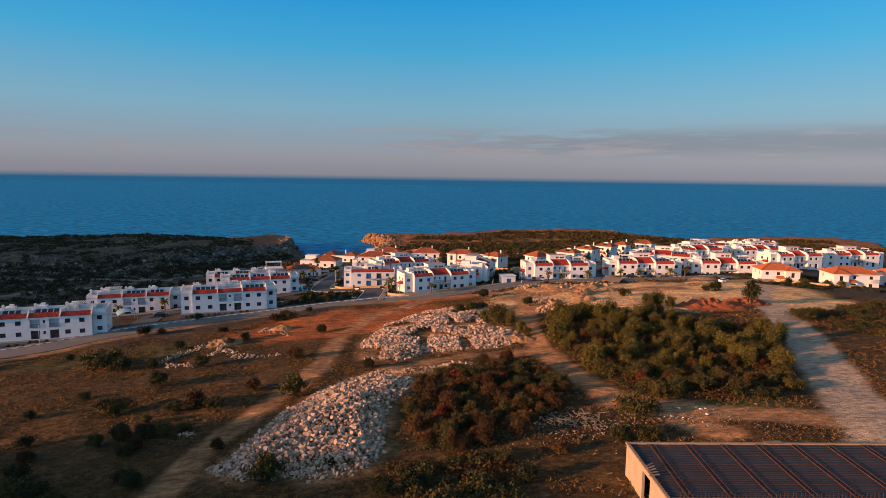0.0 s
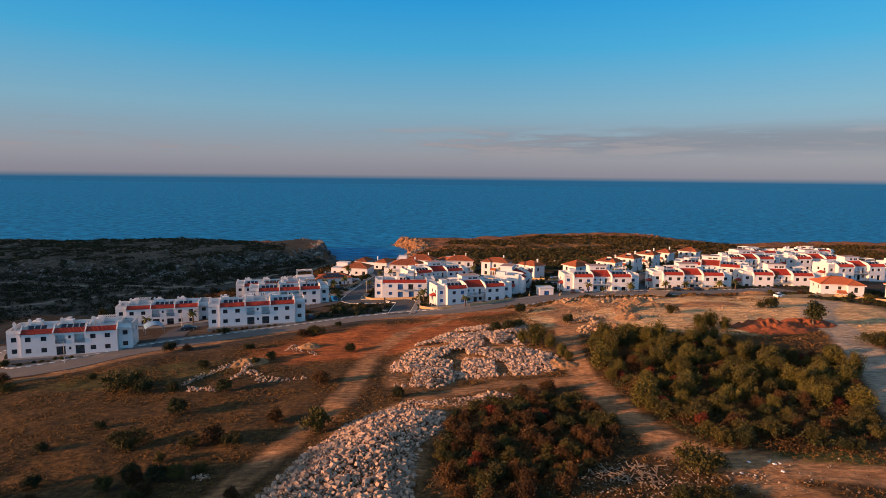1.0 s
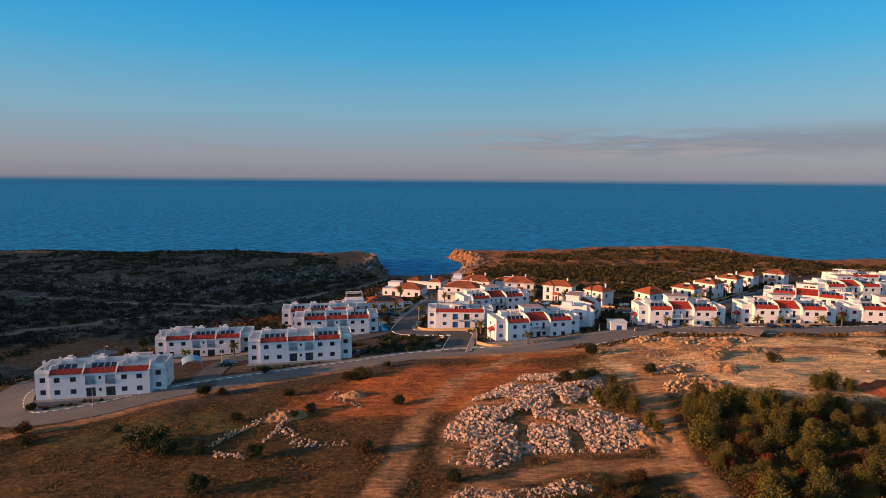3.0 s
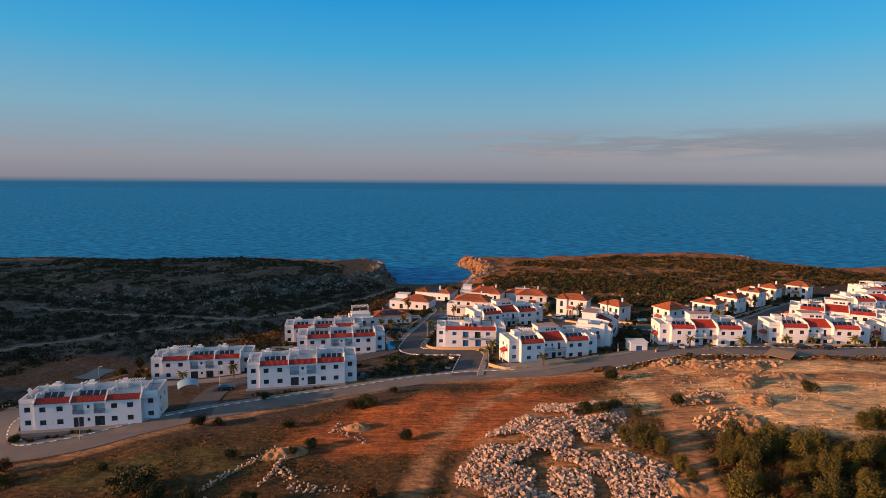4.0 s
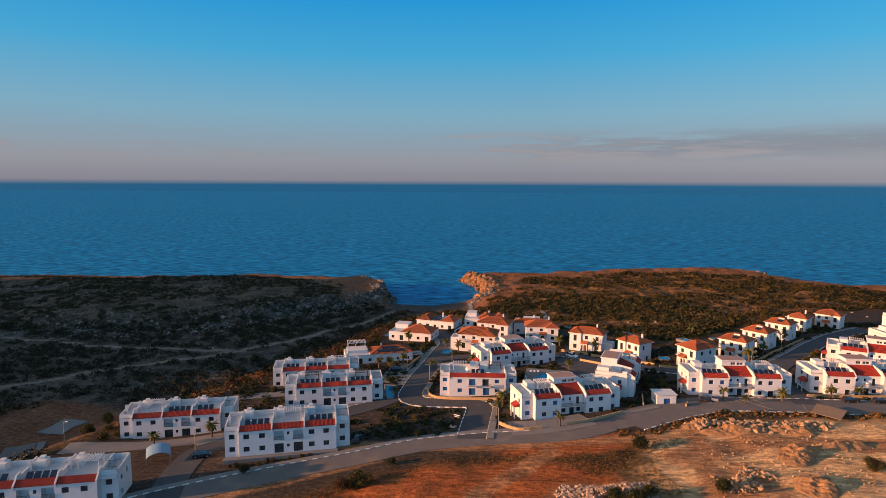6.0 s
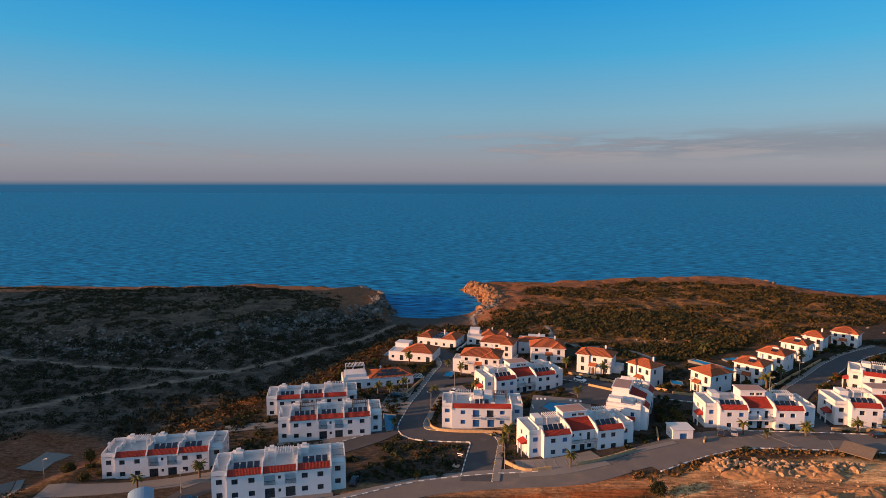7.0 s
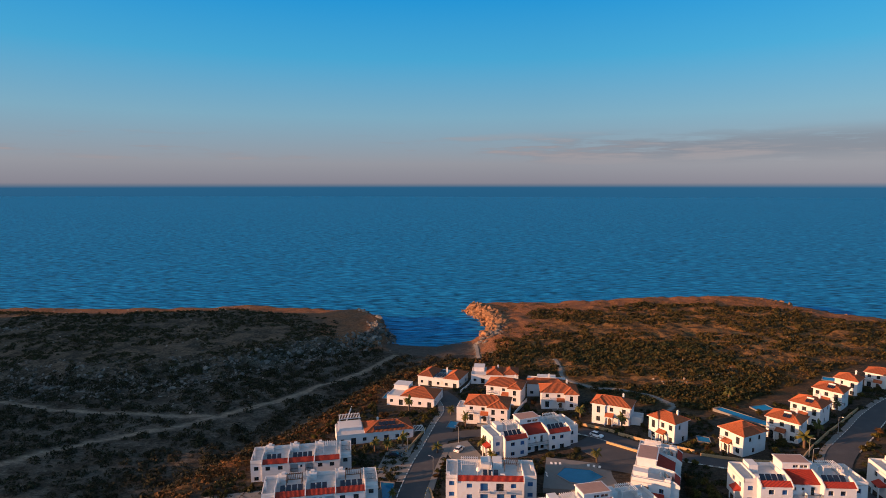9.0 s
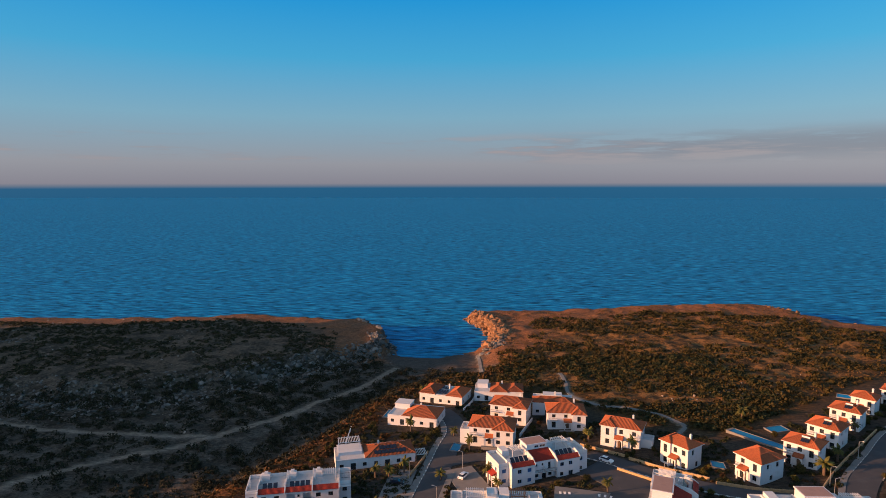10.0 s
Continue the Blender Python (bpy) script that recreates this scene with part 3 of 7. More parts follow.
    me.polygons.foreach_set("use_smooth", [True] * len(me.polygons))
    me.update()
    return tagged(new("ground", me), "dry coastal ground of grass, red earth, sand and scrub", "ground", kind="structure")


build_ground()


def build_sea():
    m = bpy.data.materials.new("sea_water")
    m.use_nodes = True
    t = m.node_tree
    p = t.nodes["Principled BSDF"]
    pos = t.nodes.new("ShaderNodeNewGeometry").outputs["Position"]
    mp = t.nodes.new("ShaderNodeMapping")
    mp.inputs[2].default_value, mp.inputs[3].default_value = (0, 0, radians(6)), (0.28, 1.0, 1.0)
    t.links.new(pos, mp.inputs[0])
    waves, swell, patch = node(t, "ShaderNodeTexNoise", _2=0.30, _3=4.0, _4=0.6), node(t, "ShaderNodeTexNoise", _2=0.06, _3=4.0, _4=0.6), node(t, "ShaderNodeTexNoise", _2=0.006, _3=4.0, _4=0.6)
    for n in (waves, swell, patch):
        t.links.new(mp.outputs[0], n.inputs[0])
    # ripple light and dark painted into the colour: near-black troughs, bright crests
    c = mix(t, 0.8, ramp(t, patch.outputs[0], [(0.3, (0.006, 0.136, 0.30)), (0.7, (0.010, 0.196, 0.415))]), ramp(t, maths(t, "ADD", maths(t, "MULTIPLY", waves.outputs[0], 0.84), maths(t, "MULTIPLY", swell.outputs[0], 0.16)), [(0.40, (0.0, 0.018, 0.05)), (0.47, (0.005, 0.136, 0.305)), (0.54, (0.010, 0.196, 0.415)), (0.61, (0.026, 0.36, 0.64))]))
    shallow = t.nodes.new("ShaderNodeAttribute")
    shallow.attribute_name = "shallow"
    c = mix(t, maths(t, "MULTIPLY", shallow.outputs["Fac"], 0.35), c, (0.008, 0.15, 0.23))
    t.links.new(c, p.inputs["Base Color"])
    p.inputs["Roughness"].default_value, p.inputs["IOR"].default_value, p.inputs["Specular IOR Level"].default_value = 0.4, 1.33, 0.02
    b = node(t, "ShaderNodeBump", _0=0.8, _1=1.2)
    t.links.new(maths(t, "ADD", waves.outputs[0], maths(t, "MULTIPLY", swell.outputs[0], 0.8)), b.inputs["Height"])
    t.links.new(b.outputs[0], p.inputs["Normal"])
    xs = np.array([-4900, -2500, -1200, -600, *range(-400, 400, 8), 600, 1200, 2500, 4900], float)
    ys = np.array([100, 250, *range(380, 640, 5), 700, 800, 1000, 1400, 2000, 3000, 4000, 4900], float)
    gx, gy = np.meshgrid(xs, ys)
    x, y = gx.ravel(), gy.ravel()
    w = len(xs)
    i = np.arange((len(ys) - 1) * (w - 1))
    a = i // (w - 1) * w + i % (w - 1)
    me = bpy.data.meshes.new("sea")
    me.from_pydata(np.stack([x, y, 0 * x], 1).tolist(), [], np.stack([a, a + 1, a + w + 1, a + w], 1).tolist())
    at = me.attributes.new("shallow", "FLOAT", "POINT")
    at.data.foreach_set("value", (step(-45, -2, -side_distance(x, y, COAST)) * blob(x, y, -75, 422, 30, 22)).astype(np.float32))
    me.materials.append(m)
    me.update()
    tagged(new("sea", me), "calm deep blue sea with small ripples reaching the horizon", "water", kind="structure")


build_sea()

# ---- houses ----
WINDOWS = {}


def window(parent, p, d, a, b, z0, z1, style="plain", sill=True, name="window"):
    """A framed window set into an opening; p, d: the wall's left end and direction."""
    w, h = round(b - a, 2), round(z1 - z0, 2)
    key = (w, h, style)
    if key not in WINDOWS:
        frame_mat = {"plain": metal_dark, "white": plastic_white, "blue": blue_paint, "shut": blue_paint, "roller": plastic_white}[style]
        s = Shape()
        e = 0.07
        s.box(0, 0, 0, e, 0.08, h).box(w - e, 0, 0, w, 0.08, h).box(e, 0, 0, w - e, 0.08, e).box(e, 0, h - e, w - e, 0.08, h)
        if w > 0.9:
            s.box(w / 2 - e / 2, 0.005, e, w / 2 + e / 2, 0.075, h - e)
        pane = Shape()
        if style in ("shut", "roller"):
            n = int((h - 2 * e) / 0.12)
            edge = [(0.02, e)] + [(0.045 + 0.02 * (k % 2), e + (h - 2 * e) * k / n) for k in range(n + 1)] + [(0.02, h - e)]
            pane.hull([(e, y, z) for y, z in edge], [(w - e, y, z) for y, z in edge])
        else:
            pane.box(e, 0.035, e, w - e, 0.05, h - e)
        edge = Shape().box(-0.08, -0.34, -0.07, w + 0.08, 0.0, -0.005)
        WINDOWS[key] = (s.data("frame", frame_mat), pane.data("pane", {"shut": blue_paint, "roller": plastic_white}.get(style, glass)), edge.data("sill", plaster_trim))
    f, g, e = WINDOWS[key]
    d = Vector((*d, 0)).normalized()
    n = Vector((d.y, -d.x, 0))
    o = Vector((*p, 0)) + d * a - n * 0.2 + Vector((0, 0, z0))
    m = Matrix.Translation(o) @ Matrix(((d.x, -n.x, 0, 0), (d.y, -n.y, 0, 0), (0, 0, 1, 0), (0, 0, 0, 1)))
    ob = part(name, f, (), parent, at=m)
    part("shutter" if style in ("shut", "roller") else "pane", g, (), ob)
    if sill:
        part("sill", e, (), ob, at=Matrix.Translation((0, 0.2, 0)))
    return ob


def fenced(parent, p, q, z, h=0.95, mat=None, name="railing"):
    """A balcony railing with bars."""
    p, q = Vector((*p, z)), Vector((*q, z))
    up = Vector((0, 0, h))
    rail = part(name, Shape().beam(p + up, q + up, 0.06), mat or metal_dark, parent)
    s = Shape().beam(p + up * 0.12, q + up * 0.12, 0.04)
    k = max(2, int((q - p).length / 0.22))
    for i in range(k + 1):
        c = p.lerp(q, i / k)
        s.beam(c, c + up, 0.03)
    tagged(part("railing_infill", s, mat or metal_dark, rail), kind="stuff")
    return rail


def pergola(parent, x0, y0, x1, y1, z, h=2.3, mat=None, label="white lattice pergola"):
    mat = mat or plaster_trim
    plate = lambda y: Shape().box(x0 - 0.2, y - 0.07, z + h, x1 + 0.2, y + 0.07, z + h + 0.18)
    top = part("pergola", plate(y0), mat, parent, label)
    part("beam", plate(y1), mat, top)
    post = Shape().box(-0.08, -0.08, z, 0.08, 0.08, z + h).data("post", mat)
    for x in (x0, x1):
        for y in (y0, y1):
            part("post", post, (), top, at=Matrix.Translation((x, y, 0)))
    k = int((x1 - x0) / 0.5)
    one = Shape().box(-0.07, y0 - 0.3, z + h + 0.18, 0.07, y1 + 0.3, z + h + 0.30).data("rafter", mat)
    for i in range(k + 1):
        part("rafter", one, (), top, at=Matrix.Translation((x0 + (x1 - x0) * i / k, 0, 0)))
    return top


def solar(parent, x, y, z, count, tank=True):
    """Solar panels on a rack, leaning to the front, with a water tank."""
    for i in range(count):
        u = x + i * 1.45
        s = Shape()
        s.hull([(u, y, z + 0.25), (u + 1.15, y, z + 0.25), (u + 1.15, y + 1.35, z + 1.35), (u, y + 1.35, z + 1.35)],
               [(u, y - 0.03, z + 0.33), (u + 1.15, y - 0.03, z + 0.33), (u + 1.15, y + 1.32, z + 1.43), (u, y + 1.32, z + 1.43)])
        pnl = part("solar_panel", s, panel_dark, parent, "dark glass solar panel")
        r = Shape()
        for k in (u + 0.1, u + 1.05):
            r.beam((k, y + 1.3, z), (k, y + 1.3, z + 1.35), 0.05).beam((k, y + 0.05, z), (k, y + 0.05, z + 0.28), 0.05).beam((k, y, z + 0.03), (k, y + 1.33, z + 0.03), 0.05)
        r.beam((u + 0.05, y + 1.3, z + 0.03), (u + 1.1, y + 1.3, z + 0.03), 0.05)
        part("rack", r, metal_grey, pnl)


def tank(parent, x, y, z):
    part("water_tank", Shape().tube((x, y, z + 0.5), (x + 1.3, y, z + 0.5), 0.32, 0.32, 10).box(x + 0.1, y - 0.2, z, x + 0.25, y + 0.2, z + 0.4).box(x + 1.05, y - 0.2, z, x + 1.2, y + 0.2, z + 0.4), plastic_white, parent, "white rooftop water tank")


def chimney(parent, x, y, z0, z1, w=0.55):
    part("chimney", Shape().box(x, y, z0, x + w, y + w, z1).box(x - 0.08, y - 0.08, z1, x + w + 0.08, y + w + 0.08, z1 + 0.14).box(x + 0.08, y + 0.08, z1 + 0.14, x + w - 0.08, y + w - 0.08, z1 + 0.4), plaster_trim, parent)


def strip(parent, x0, x1, y, z, deep=1.1, rise=0.95):
    """The sloping band of red tiles along the edge of a roof terrace, in ribs."""
    s = Shape()
    s.hull([(x0, y - 0.18, z - 0.10), (x1, y - 0.18, z - 0.10), (x1, y + deep, z - 0.10), (x0, y + deep, z - 0.10)],
           [(x0, y - 0.18, z), (x1, y - 0.18, z), (x1, y + deep, z + rise), (x0, y + deep, z + rise)])
    k = int((x1 - x0) / 0.30)
    for i in range(k):
        u = x0 + (x1 - x0) * (i + 0.5) / k
        s.hull([(u - 0.07, y - 0.19, z - 0.02), (u + 0.07, y - 0.19, z - 0.02), (u + 0.07, y + deep, z + rise - 0.02), (u - 0.07, y + deep, z + rise - 0.02)],
               [(u - 0.03, y - 0.19, z + 0.05), (u + 0.03, y - 0.19, z + 0.05), (u + 0.03, y + deep, z + rise + 0.05), (u - 0.03, y + deep, z + rise + 0.05)])
    return part("roof_strip", s, red_tile, parent, "band of dark red roof tiles")


def fin(parent, x, y0, y1, z0, steps, w=0.28):
    """A party wall that steps up over the roof terrace: steps of (y, top)."""
    s = Shape()
    prof = [(steps[0][0], z0)] + list(steps) + [(steps[-1][0], z0)]
    s.hull([(x + w / 2, *p) for p in prof][::-1], [(x - w / 2, *p) for p in prof][::-1])
    return part("party_wall", s, plaster_trim, parent)


def wall_with(parent, shape, p, q, z0, z1, openings):
    """A wall and its windows: openings of (a, b, low, high, style)."""
    shape.wall(p, q, z0, z1, [o[:4] for o in openings])
    d = (q[0] - p[0], q[1] - p[1])
    for a, b, c, e, style in openings:
        if style != "open":
            tall = e - c > 1.7
            window(parent, p, d, a, b, c, e, style, sill=not tall, name="door" if tall else "window")


def rail_top(s, pts, z, w=0.22, h=0.0):
    """A parapet wall along a line of points."""
    for a, b in zip(pts, pts[1:]):
        dx, dy = b[0] - a[0], b[1] - a[1]
        n = math.hypot(dx, dy)
        ux, uy = dx / n * w / 2, dy / n * w / 2
        q = [(a[0] - ux + uy, a[1] - uy - ux), (b[0] + ux + uy, b[1] + uy - ux), (b[0] + ux - uy, b[1] + uy + ux), (a[0] - ux - uy, a[1] - uy + ux)]
        s.hull([(*c, z) for c in q], [(*c, z + h) for c in q])


DEEP = -2.2


def terrace_block(at, label, furnish=0):
    """A two-storey block of three bays with a red tile band below its roof terraces and a wing at each end."""
    h = thing("apartment_block", at, label, "apartment block", "white apartment blocks")
    T, F = 6.05, 10.0
    L0, L1, M1, R1 = 1.1, 4.3, 26.5, 29.8
    w = Shape()
    win = lambda a, style="plain": [(a, a + 1.25, 0.95, 2.15, style), (a, a + 1.25, 3.95, 5.15, style)]
    wall_with(h, w, (L0, 0.5), (L1, 0.5), DEEP, T, win(0.95))
    w.wall((L1, 0.5), (L1, 0), DEEP, T)
    b = 7.4
    mid = L1 + b
    ops = []
    for base in (1.0, 4.5):
        ops += [(base, base + 1.3, 0.95, 2.15, "plain"), (base, base + 1.3, 3.95, 5.15, "plain")]
    ops += [(b + 0.5, b + 2.6, 0.05, 2.35, "plain"), (b + 0.4, b + 2.7, 3.15, 5.35, "open"), (b + 3.35, b + 3.95, 4.3, 5.1, "plain"), (b + 3.35, b + 3.95, 1.3, 2.1, "plain"),
            (b + 4.9, b + 7.0, 0.05, 2.35, "plain"), (b + 4.8, b + 7.1, 3.15, 5.35, "open")]
    for base in (2 * b + 1.0, 2 * b + 4.4):
        ops += [(base, base + 1.3, 0.95, 2.15, "plain"), (base, base + 1.3, 3.95, 5.15, "plain")]
    wall_with(h, w, (L1, 0), (M1, 0), DEEP, T, ops)
    w.wall((M1, 0), (M1, 1.9), DEEP, T)
    wall_with(h, w, (M1, 1.9), (R1, 1.9), DEEP, T, win(0.9))
    wall_with(h, w, (R1, 1.9), (R1, F), DEEP, T, [(1.5, 2.6, 0.95, 2.15, "plain"), (1.5, 2.6, 3.95, 5.15, "plain"), (5.0, 6.1, 3.95, 5.15, "plain")])
    w.wall((R1, F), (L0, F), DEEP, T)
    wall_with(h, w, (L0, F), (L0, 0.5), DEEP, T, [(2.5, 3.6, 0.95, 2.15, "plain"), (2.5, 3.6, 3.95, 5.15, "plain"), (6.0, 7.1, 3.95, 5.15, "plain")])
    # recessed balconies
    for a in (mid + 0.4, mid + 4.8):
        w.box(a - 0.1, 0.0, 3.0, a + 2.4, 1.8, 3.14)
        w.wall((a, 1.7), (a + 2.3, 1.7), 3.1, 5.4)
        w.face([(a, 0.2, 3.1), (a, 1.7, 3.1), (a, 1.7, 5.4), (a, 0.2, 5.4)])
        w.face([(a + 2.3, 1.7, 3.1), (a + 2.3, 0.2, 3.1), (a + 2.3, 0.2, 5.4), (a + 2.3, 1.7, 5.4)])
        w.face([(a, 0.2, 5.36), (a, 1.7, 5.36), (a + 2.3, 1.7, 5.36), (a + 2.3, 0.2, 5.36)])
        window(h, (a, 1.7), (1, 0), 0.3, 2.0, 3.16, 5.2, "plain", False, "door")
        fenced(h, (a, -0.05), (a + 2.3, -0.05), 3.1)
    part("wall", w, plaster, h)
    fl = Shape()
    fl.box(L0, 0.5, T - 0.2, R1, F, T - 0.005)
    part("roof_terrace", fl, terrace_tile, h)
    p = Shape()
    rail_top(p, [(L1, 0.5), (L0 + 0.11, 0.61), (L0 + 0.11, F - 0.11), (R1 - 0.11, F - 0.11), (R1 - 0.11, 2.0), (M1, 2.0)], T, 0.22, 0.95)
    part("parapet", p, plaster_trim, h)
    for i in range(3):
        strip(h, L1 + i * b + 0.15, L1 + (i + 1) * b - 0.15, 0.0, T - 0.05)
    hi = [(-0.30, T + 0.2), (1.1, T + 1.15), (1.5, T + 1.7), (3.0, T + 1.7), (3.0, T + 1.1), (7.5, T + 1.1), (7.6, T + 1.6), (F, T + 1.6)]
    for i, x in enumerate((L1, mid, mid + b, M1)):
        fin(h, x, 0, F, T - 0.6, hi if i in (1, 2) else hi[:6] + [(F, T + 1.1)])
    for i in range(3):
        part("stair_hatch", Shape().box(L1 + i * b + 0.2, F - 2.6, T, L1 + i * b + 2.6, F - 0.25, T + 1.5).box(L1 + i * b + 1.0, F - 1.4, T + 1.5, L1 + i * b + 2.0, F - 0.4, T + 2.0), plaster_trim, h)
    lay = [((0, 1), (2,)), ((0, 2), (1,)), ((1, 2), (0,)), ((0, 1, 2), (0, 2))][furnish % 4]
    for i in lay[0]:
        solar(h, L1 + i * b + 1.2, 1.9, T, 3 + (i + furnish) % 2)
        tank(h, L1 + i * b + 1.5, 4.1, T)
    for i in lay[1]:
        pergola(h, L1 + i * b + 2.6, 4.2, L1 + i * b + 6.4, 7.2, T, 2.2, (plaster_trim, wood_dark)[(i + furnish) % 2], ("white lattice pergola", "dark timber pergola")[(i + furnish) % 2])
    for i in range(3):
        chimney(h, L1 + i * b + 0.2, 5.6, T, T + 2.2)
    chimney(h, L0 + 0.4, 4.0, T, T + 1.9)
    fenced(h, (R1 - 2.8, 5.2), (R1 - 0.3, 5.2), T, 1.6)
    pl = Shape().box(L0 - 0.3, -1.6, DEEP, M1 + 0.3, -0.02, -0.05)
    part("plinth", pl, paving, h)
    return h


def tower_block(at, label, furnish=0, blue=True, bays=(3.3, 7.6, 7.4, 7.7, 3.5)):
    """A two-storey block with a tiled middle, a roof room behind it, and a wing at each end."""
    h = thing("apartment_block", at, label, "apartment block", "white apartment blocks")
    T, F = 6.1, 11.0
    W0, A0, A1, B1, C1, R1 = (sum(bays[:k]) for k in range(6))
    st = "blue" if blue else "plain"
    w = Shape()
    pair = lambda a, style: [(a, a + 1.3, 0.95, 2.15, style), (a, a + 1.3, 3.95, 5.15, style)]
    wall_with(h, w, (W0, 1.8), (A0, 1.8), DEEP, T, pair(1.0, "shut" if blue else "plain") if A0 > 3.2 else [])
    w.wall((A0, 1.8), (A0, 0), DEEP, T)
    wall_with(h, w, (A0, 0), (A1, 0), DEEP, T, pair(1.9, st) + (pair(5.1, "shut" if blue else st) if bays[1] > 6.6 else []))
    w.wall((A1, 0), (A1, 1.6), DEEP, T)
    wall_with(h, w, (A1, 1.6), (B1, 1.6), DEEP, T, [(0.7, 2.0, 0.95, 2.1, "plain"), (3.2, 4.6, 0.05, 2.2, "plain"), (5.3, 6.5, 0.95, 2.1, "plain"), (0.9, 1.6, 4.3, 5.1, "plain"), (3.0, 3.6, 4.3, 5.1, "plain"), (5.2, 6.1, 3.1, 5.2, "plain")])
    w.wall((B1, 1.6), (B1, 0), DEEP, T)
    wall_with(h, w, (B1, 0), (C1, 0), DEEP, T, [(1.0, 2.2, 0.95, 2.15, "plain"), (3.9, 5.4, 0.05, 2.2, "plain"), (1.0, 2.3, 3.95, 5.15, st), (3.9, 5.2, 3.95, 5.15, st)])
    w.wall((C1, 0), (C1, 1.4), DEEP, T)
    wall_with(h, w, (C1, 1.4), (R1, 1.4), DEEP, T, [(0.6, 1.9, 0.95, 2.15, "white"), (0.6, 1.9, 3.95, 5.15, st)])
    wall_with(h, w, (R1, 1.4), (R1, F), DEEP, T, [(2.0, 3.2, 3.95, 5.15, "plain"), (6.0, 7.2, 0.95, 2.15, "plain")])
    w.wall((R1, F), (W0, F), DEEP, T)
    wall_with(h, w, (W0, F), (W0, 1.8), DEEP, T, [(3.0, 4.2, 0.95, 2.15, st), (3.0, 4.2, 3.95, 5.15, st), (6.6, 7.6, 3.95, 5.15, st)])
    # roof room
    tw = Shape()
    X0, X1, Y0, Y1, TZ = A1 + 0.1, B1 - 0.5, 5.6, 10.2, 9.3
    tw.wall((X0, Y0), (X1, Y0), T, TZ, [(2.6, 4.0, 8.1, 8.9), (4.4, 6.3, 8.1, 8.9)])
    tw.wall((X1, Y0), (X1, Y1), T, TZ).wall((X1, Y1), (X0, Y1), T, TZ).wall((X0, Y1), (X0, Y0), T, TZ)
    tw.box(X0 - 0.25, Y0 - 0.25, TZ, X1 + 0.25, Y1 + 0.25, TZ + 0.28)
    room = part("roof_room", tw, plaster, h)
    window(room, (X0, Y0), (1, 0), 2.6, 4.0, 8.1, 8.9, "white")
    window(room, (X0, Y0), (1, 0), 4.4, 6.3, 8.1, 8.9, "white")
    part("flat_roof", Shape().box(X0 + 0.05, Y0 + 0.05, TZ + 0.28, X1 - 0.05, Y1 - 0.05, TZ + 0.31), tower_roof, room, "flat roof with pinkish screed")
    part("wall", w, plaster, h)
    # tiled middle
    s = Shape()
    s.hull([(A1 + 0.15, 1.3, T - 0.1), (B1 - 0.15, 1.3, T - 0.1), (B1 - 0.15, Y0, T - 0.1), (A1 + 0.15, Y0, T - 0.1)], [(A1 + 0.15, 1.3, T), (B1 - 0.15, 1.3, T), (B1 - 0.15, Y0 - 0.02, T + 1.75), (A1 + 0.15, Y0 - 0.02, T + 1.75)])
    main, s = s, Shape()
    for i in range(int((bays[2] - 0.5) / 0.295)):
        u = A1 + 0.3 + i * 0.295
        s.hull([(u, 1.28, T - 0.02), (u + 0.14, 1.28, T - 0.02), (u + 0.14, Y0 - 0.03, T + 1.73), (u, Y0 - 0.03, T + 1.73)], [(u + 0.04, 1.28, T + 0.06), (u + 0.10, 1.28, T + 0.06), (u + 0.10, Y0 - 0.03, T + 1.81), (u + 0.04, Y0 - 0.03, T + 1.81)])
    tagged(part("tile_ribbing", s, red_tile, part("tiled_roof", main, red_tile, h, "sloping roof of dark red tiles")), kind="stuff")
    strip(h, A0 + 0.1, A1 - 0.1, 0, T - 0.05)
    strip(h, B1 + 0.1, C1 - 0.1, 0, T - 0.05)
    part("roof_terrace", Shape().box(W0, 1.8, T - 0.2, A1, F, T - 0.005).box(B1, 1.4, T - 0.2, R1, F, T - 0.005).box(A1, Y0, T - 0.2, B1, F, T - 0.005), terrace_tile, h)
    p = Shape()
    rail_top(p, [(A0, 1.9), (W0 + 0.11, 1.9), (W0 + 0.11, F - 0.11), (A1, F - 0.11)], T, 0.22, 0.9)
    part("parapet", p, plaster_trim, h)
    p = Shape()
    rail_top(p, [(B1, F - 0.11), (R1 - 0.11, F - 0.11), (R1 - 0.11, 1.5), (C1, 1.5)], T, 0.22, 0.9)
    part("parapet", p, plaster_trim, h)
    gable = [(-0.25, T + 0.15), (1.1, T + 1.05), (1.4, T + 1.3), (Y0, T + 1.95), (Y0 + 0.1, T + 1.1), (F, T + 1.1)]
    for x in (A1, B1):
        fin(h, x, 0, F, T - 0.6, gable)
    for x in (A0, C1):
        fin(h, x, 0, F, T - 0.6, [(-0.25, T + 0.15), (1.1, T + 1.05), (3.2, T + 1.5), (3.3, T + 0.9), (F, T + 0.9)])
    for a in ((A0 + 0.3, 7.2, T, A0 + 2.6, 10.6, T + 1.9), (B1 + 0.5, 7.6, T, B1 + 2.6, 10.6, T + 1.7), (A0 - 0.6, 1.9, T, A0 + 0.5, 3.0, T + 1.5), (C1 - 0.4, 6.4, T, C1 + 0.7, 7.6, T + 1.4)):
        part("stair_hatch", Shape().box(*a), plaster_trim, h)
    # balcony
    part("balcony", Shape().box(A1 + 0.1, -0.1, 2.95, B1 - 0.1, 1.75, 3.1).box(A1 + 3.4, -0.05, 3.1, A1 + 3.6, 1.6, 4.2), plaster_trim, h)
    fenced(h, (A1 + 0.15, -0.05), (B1 - 0.15, -0.05), 3.1)
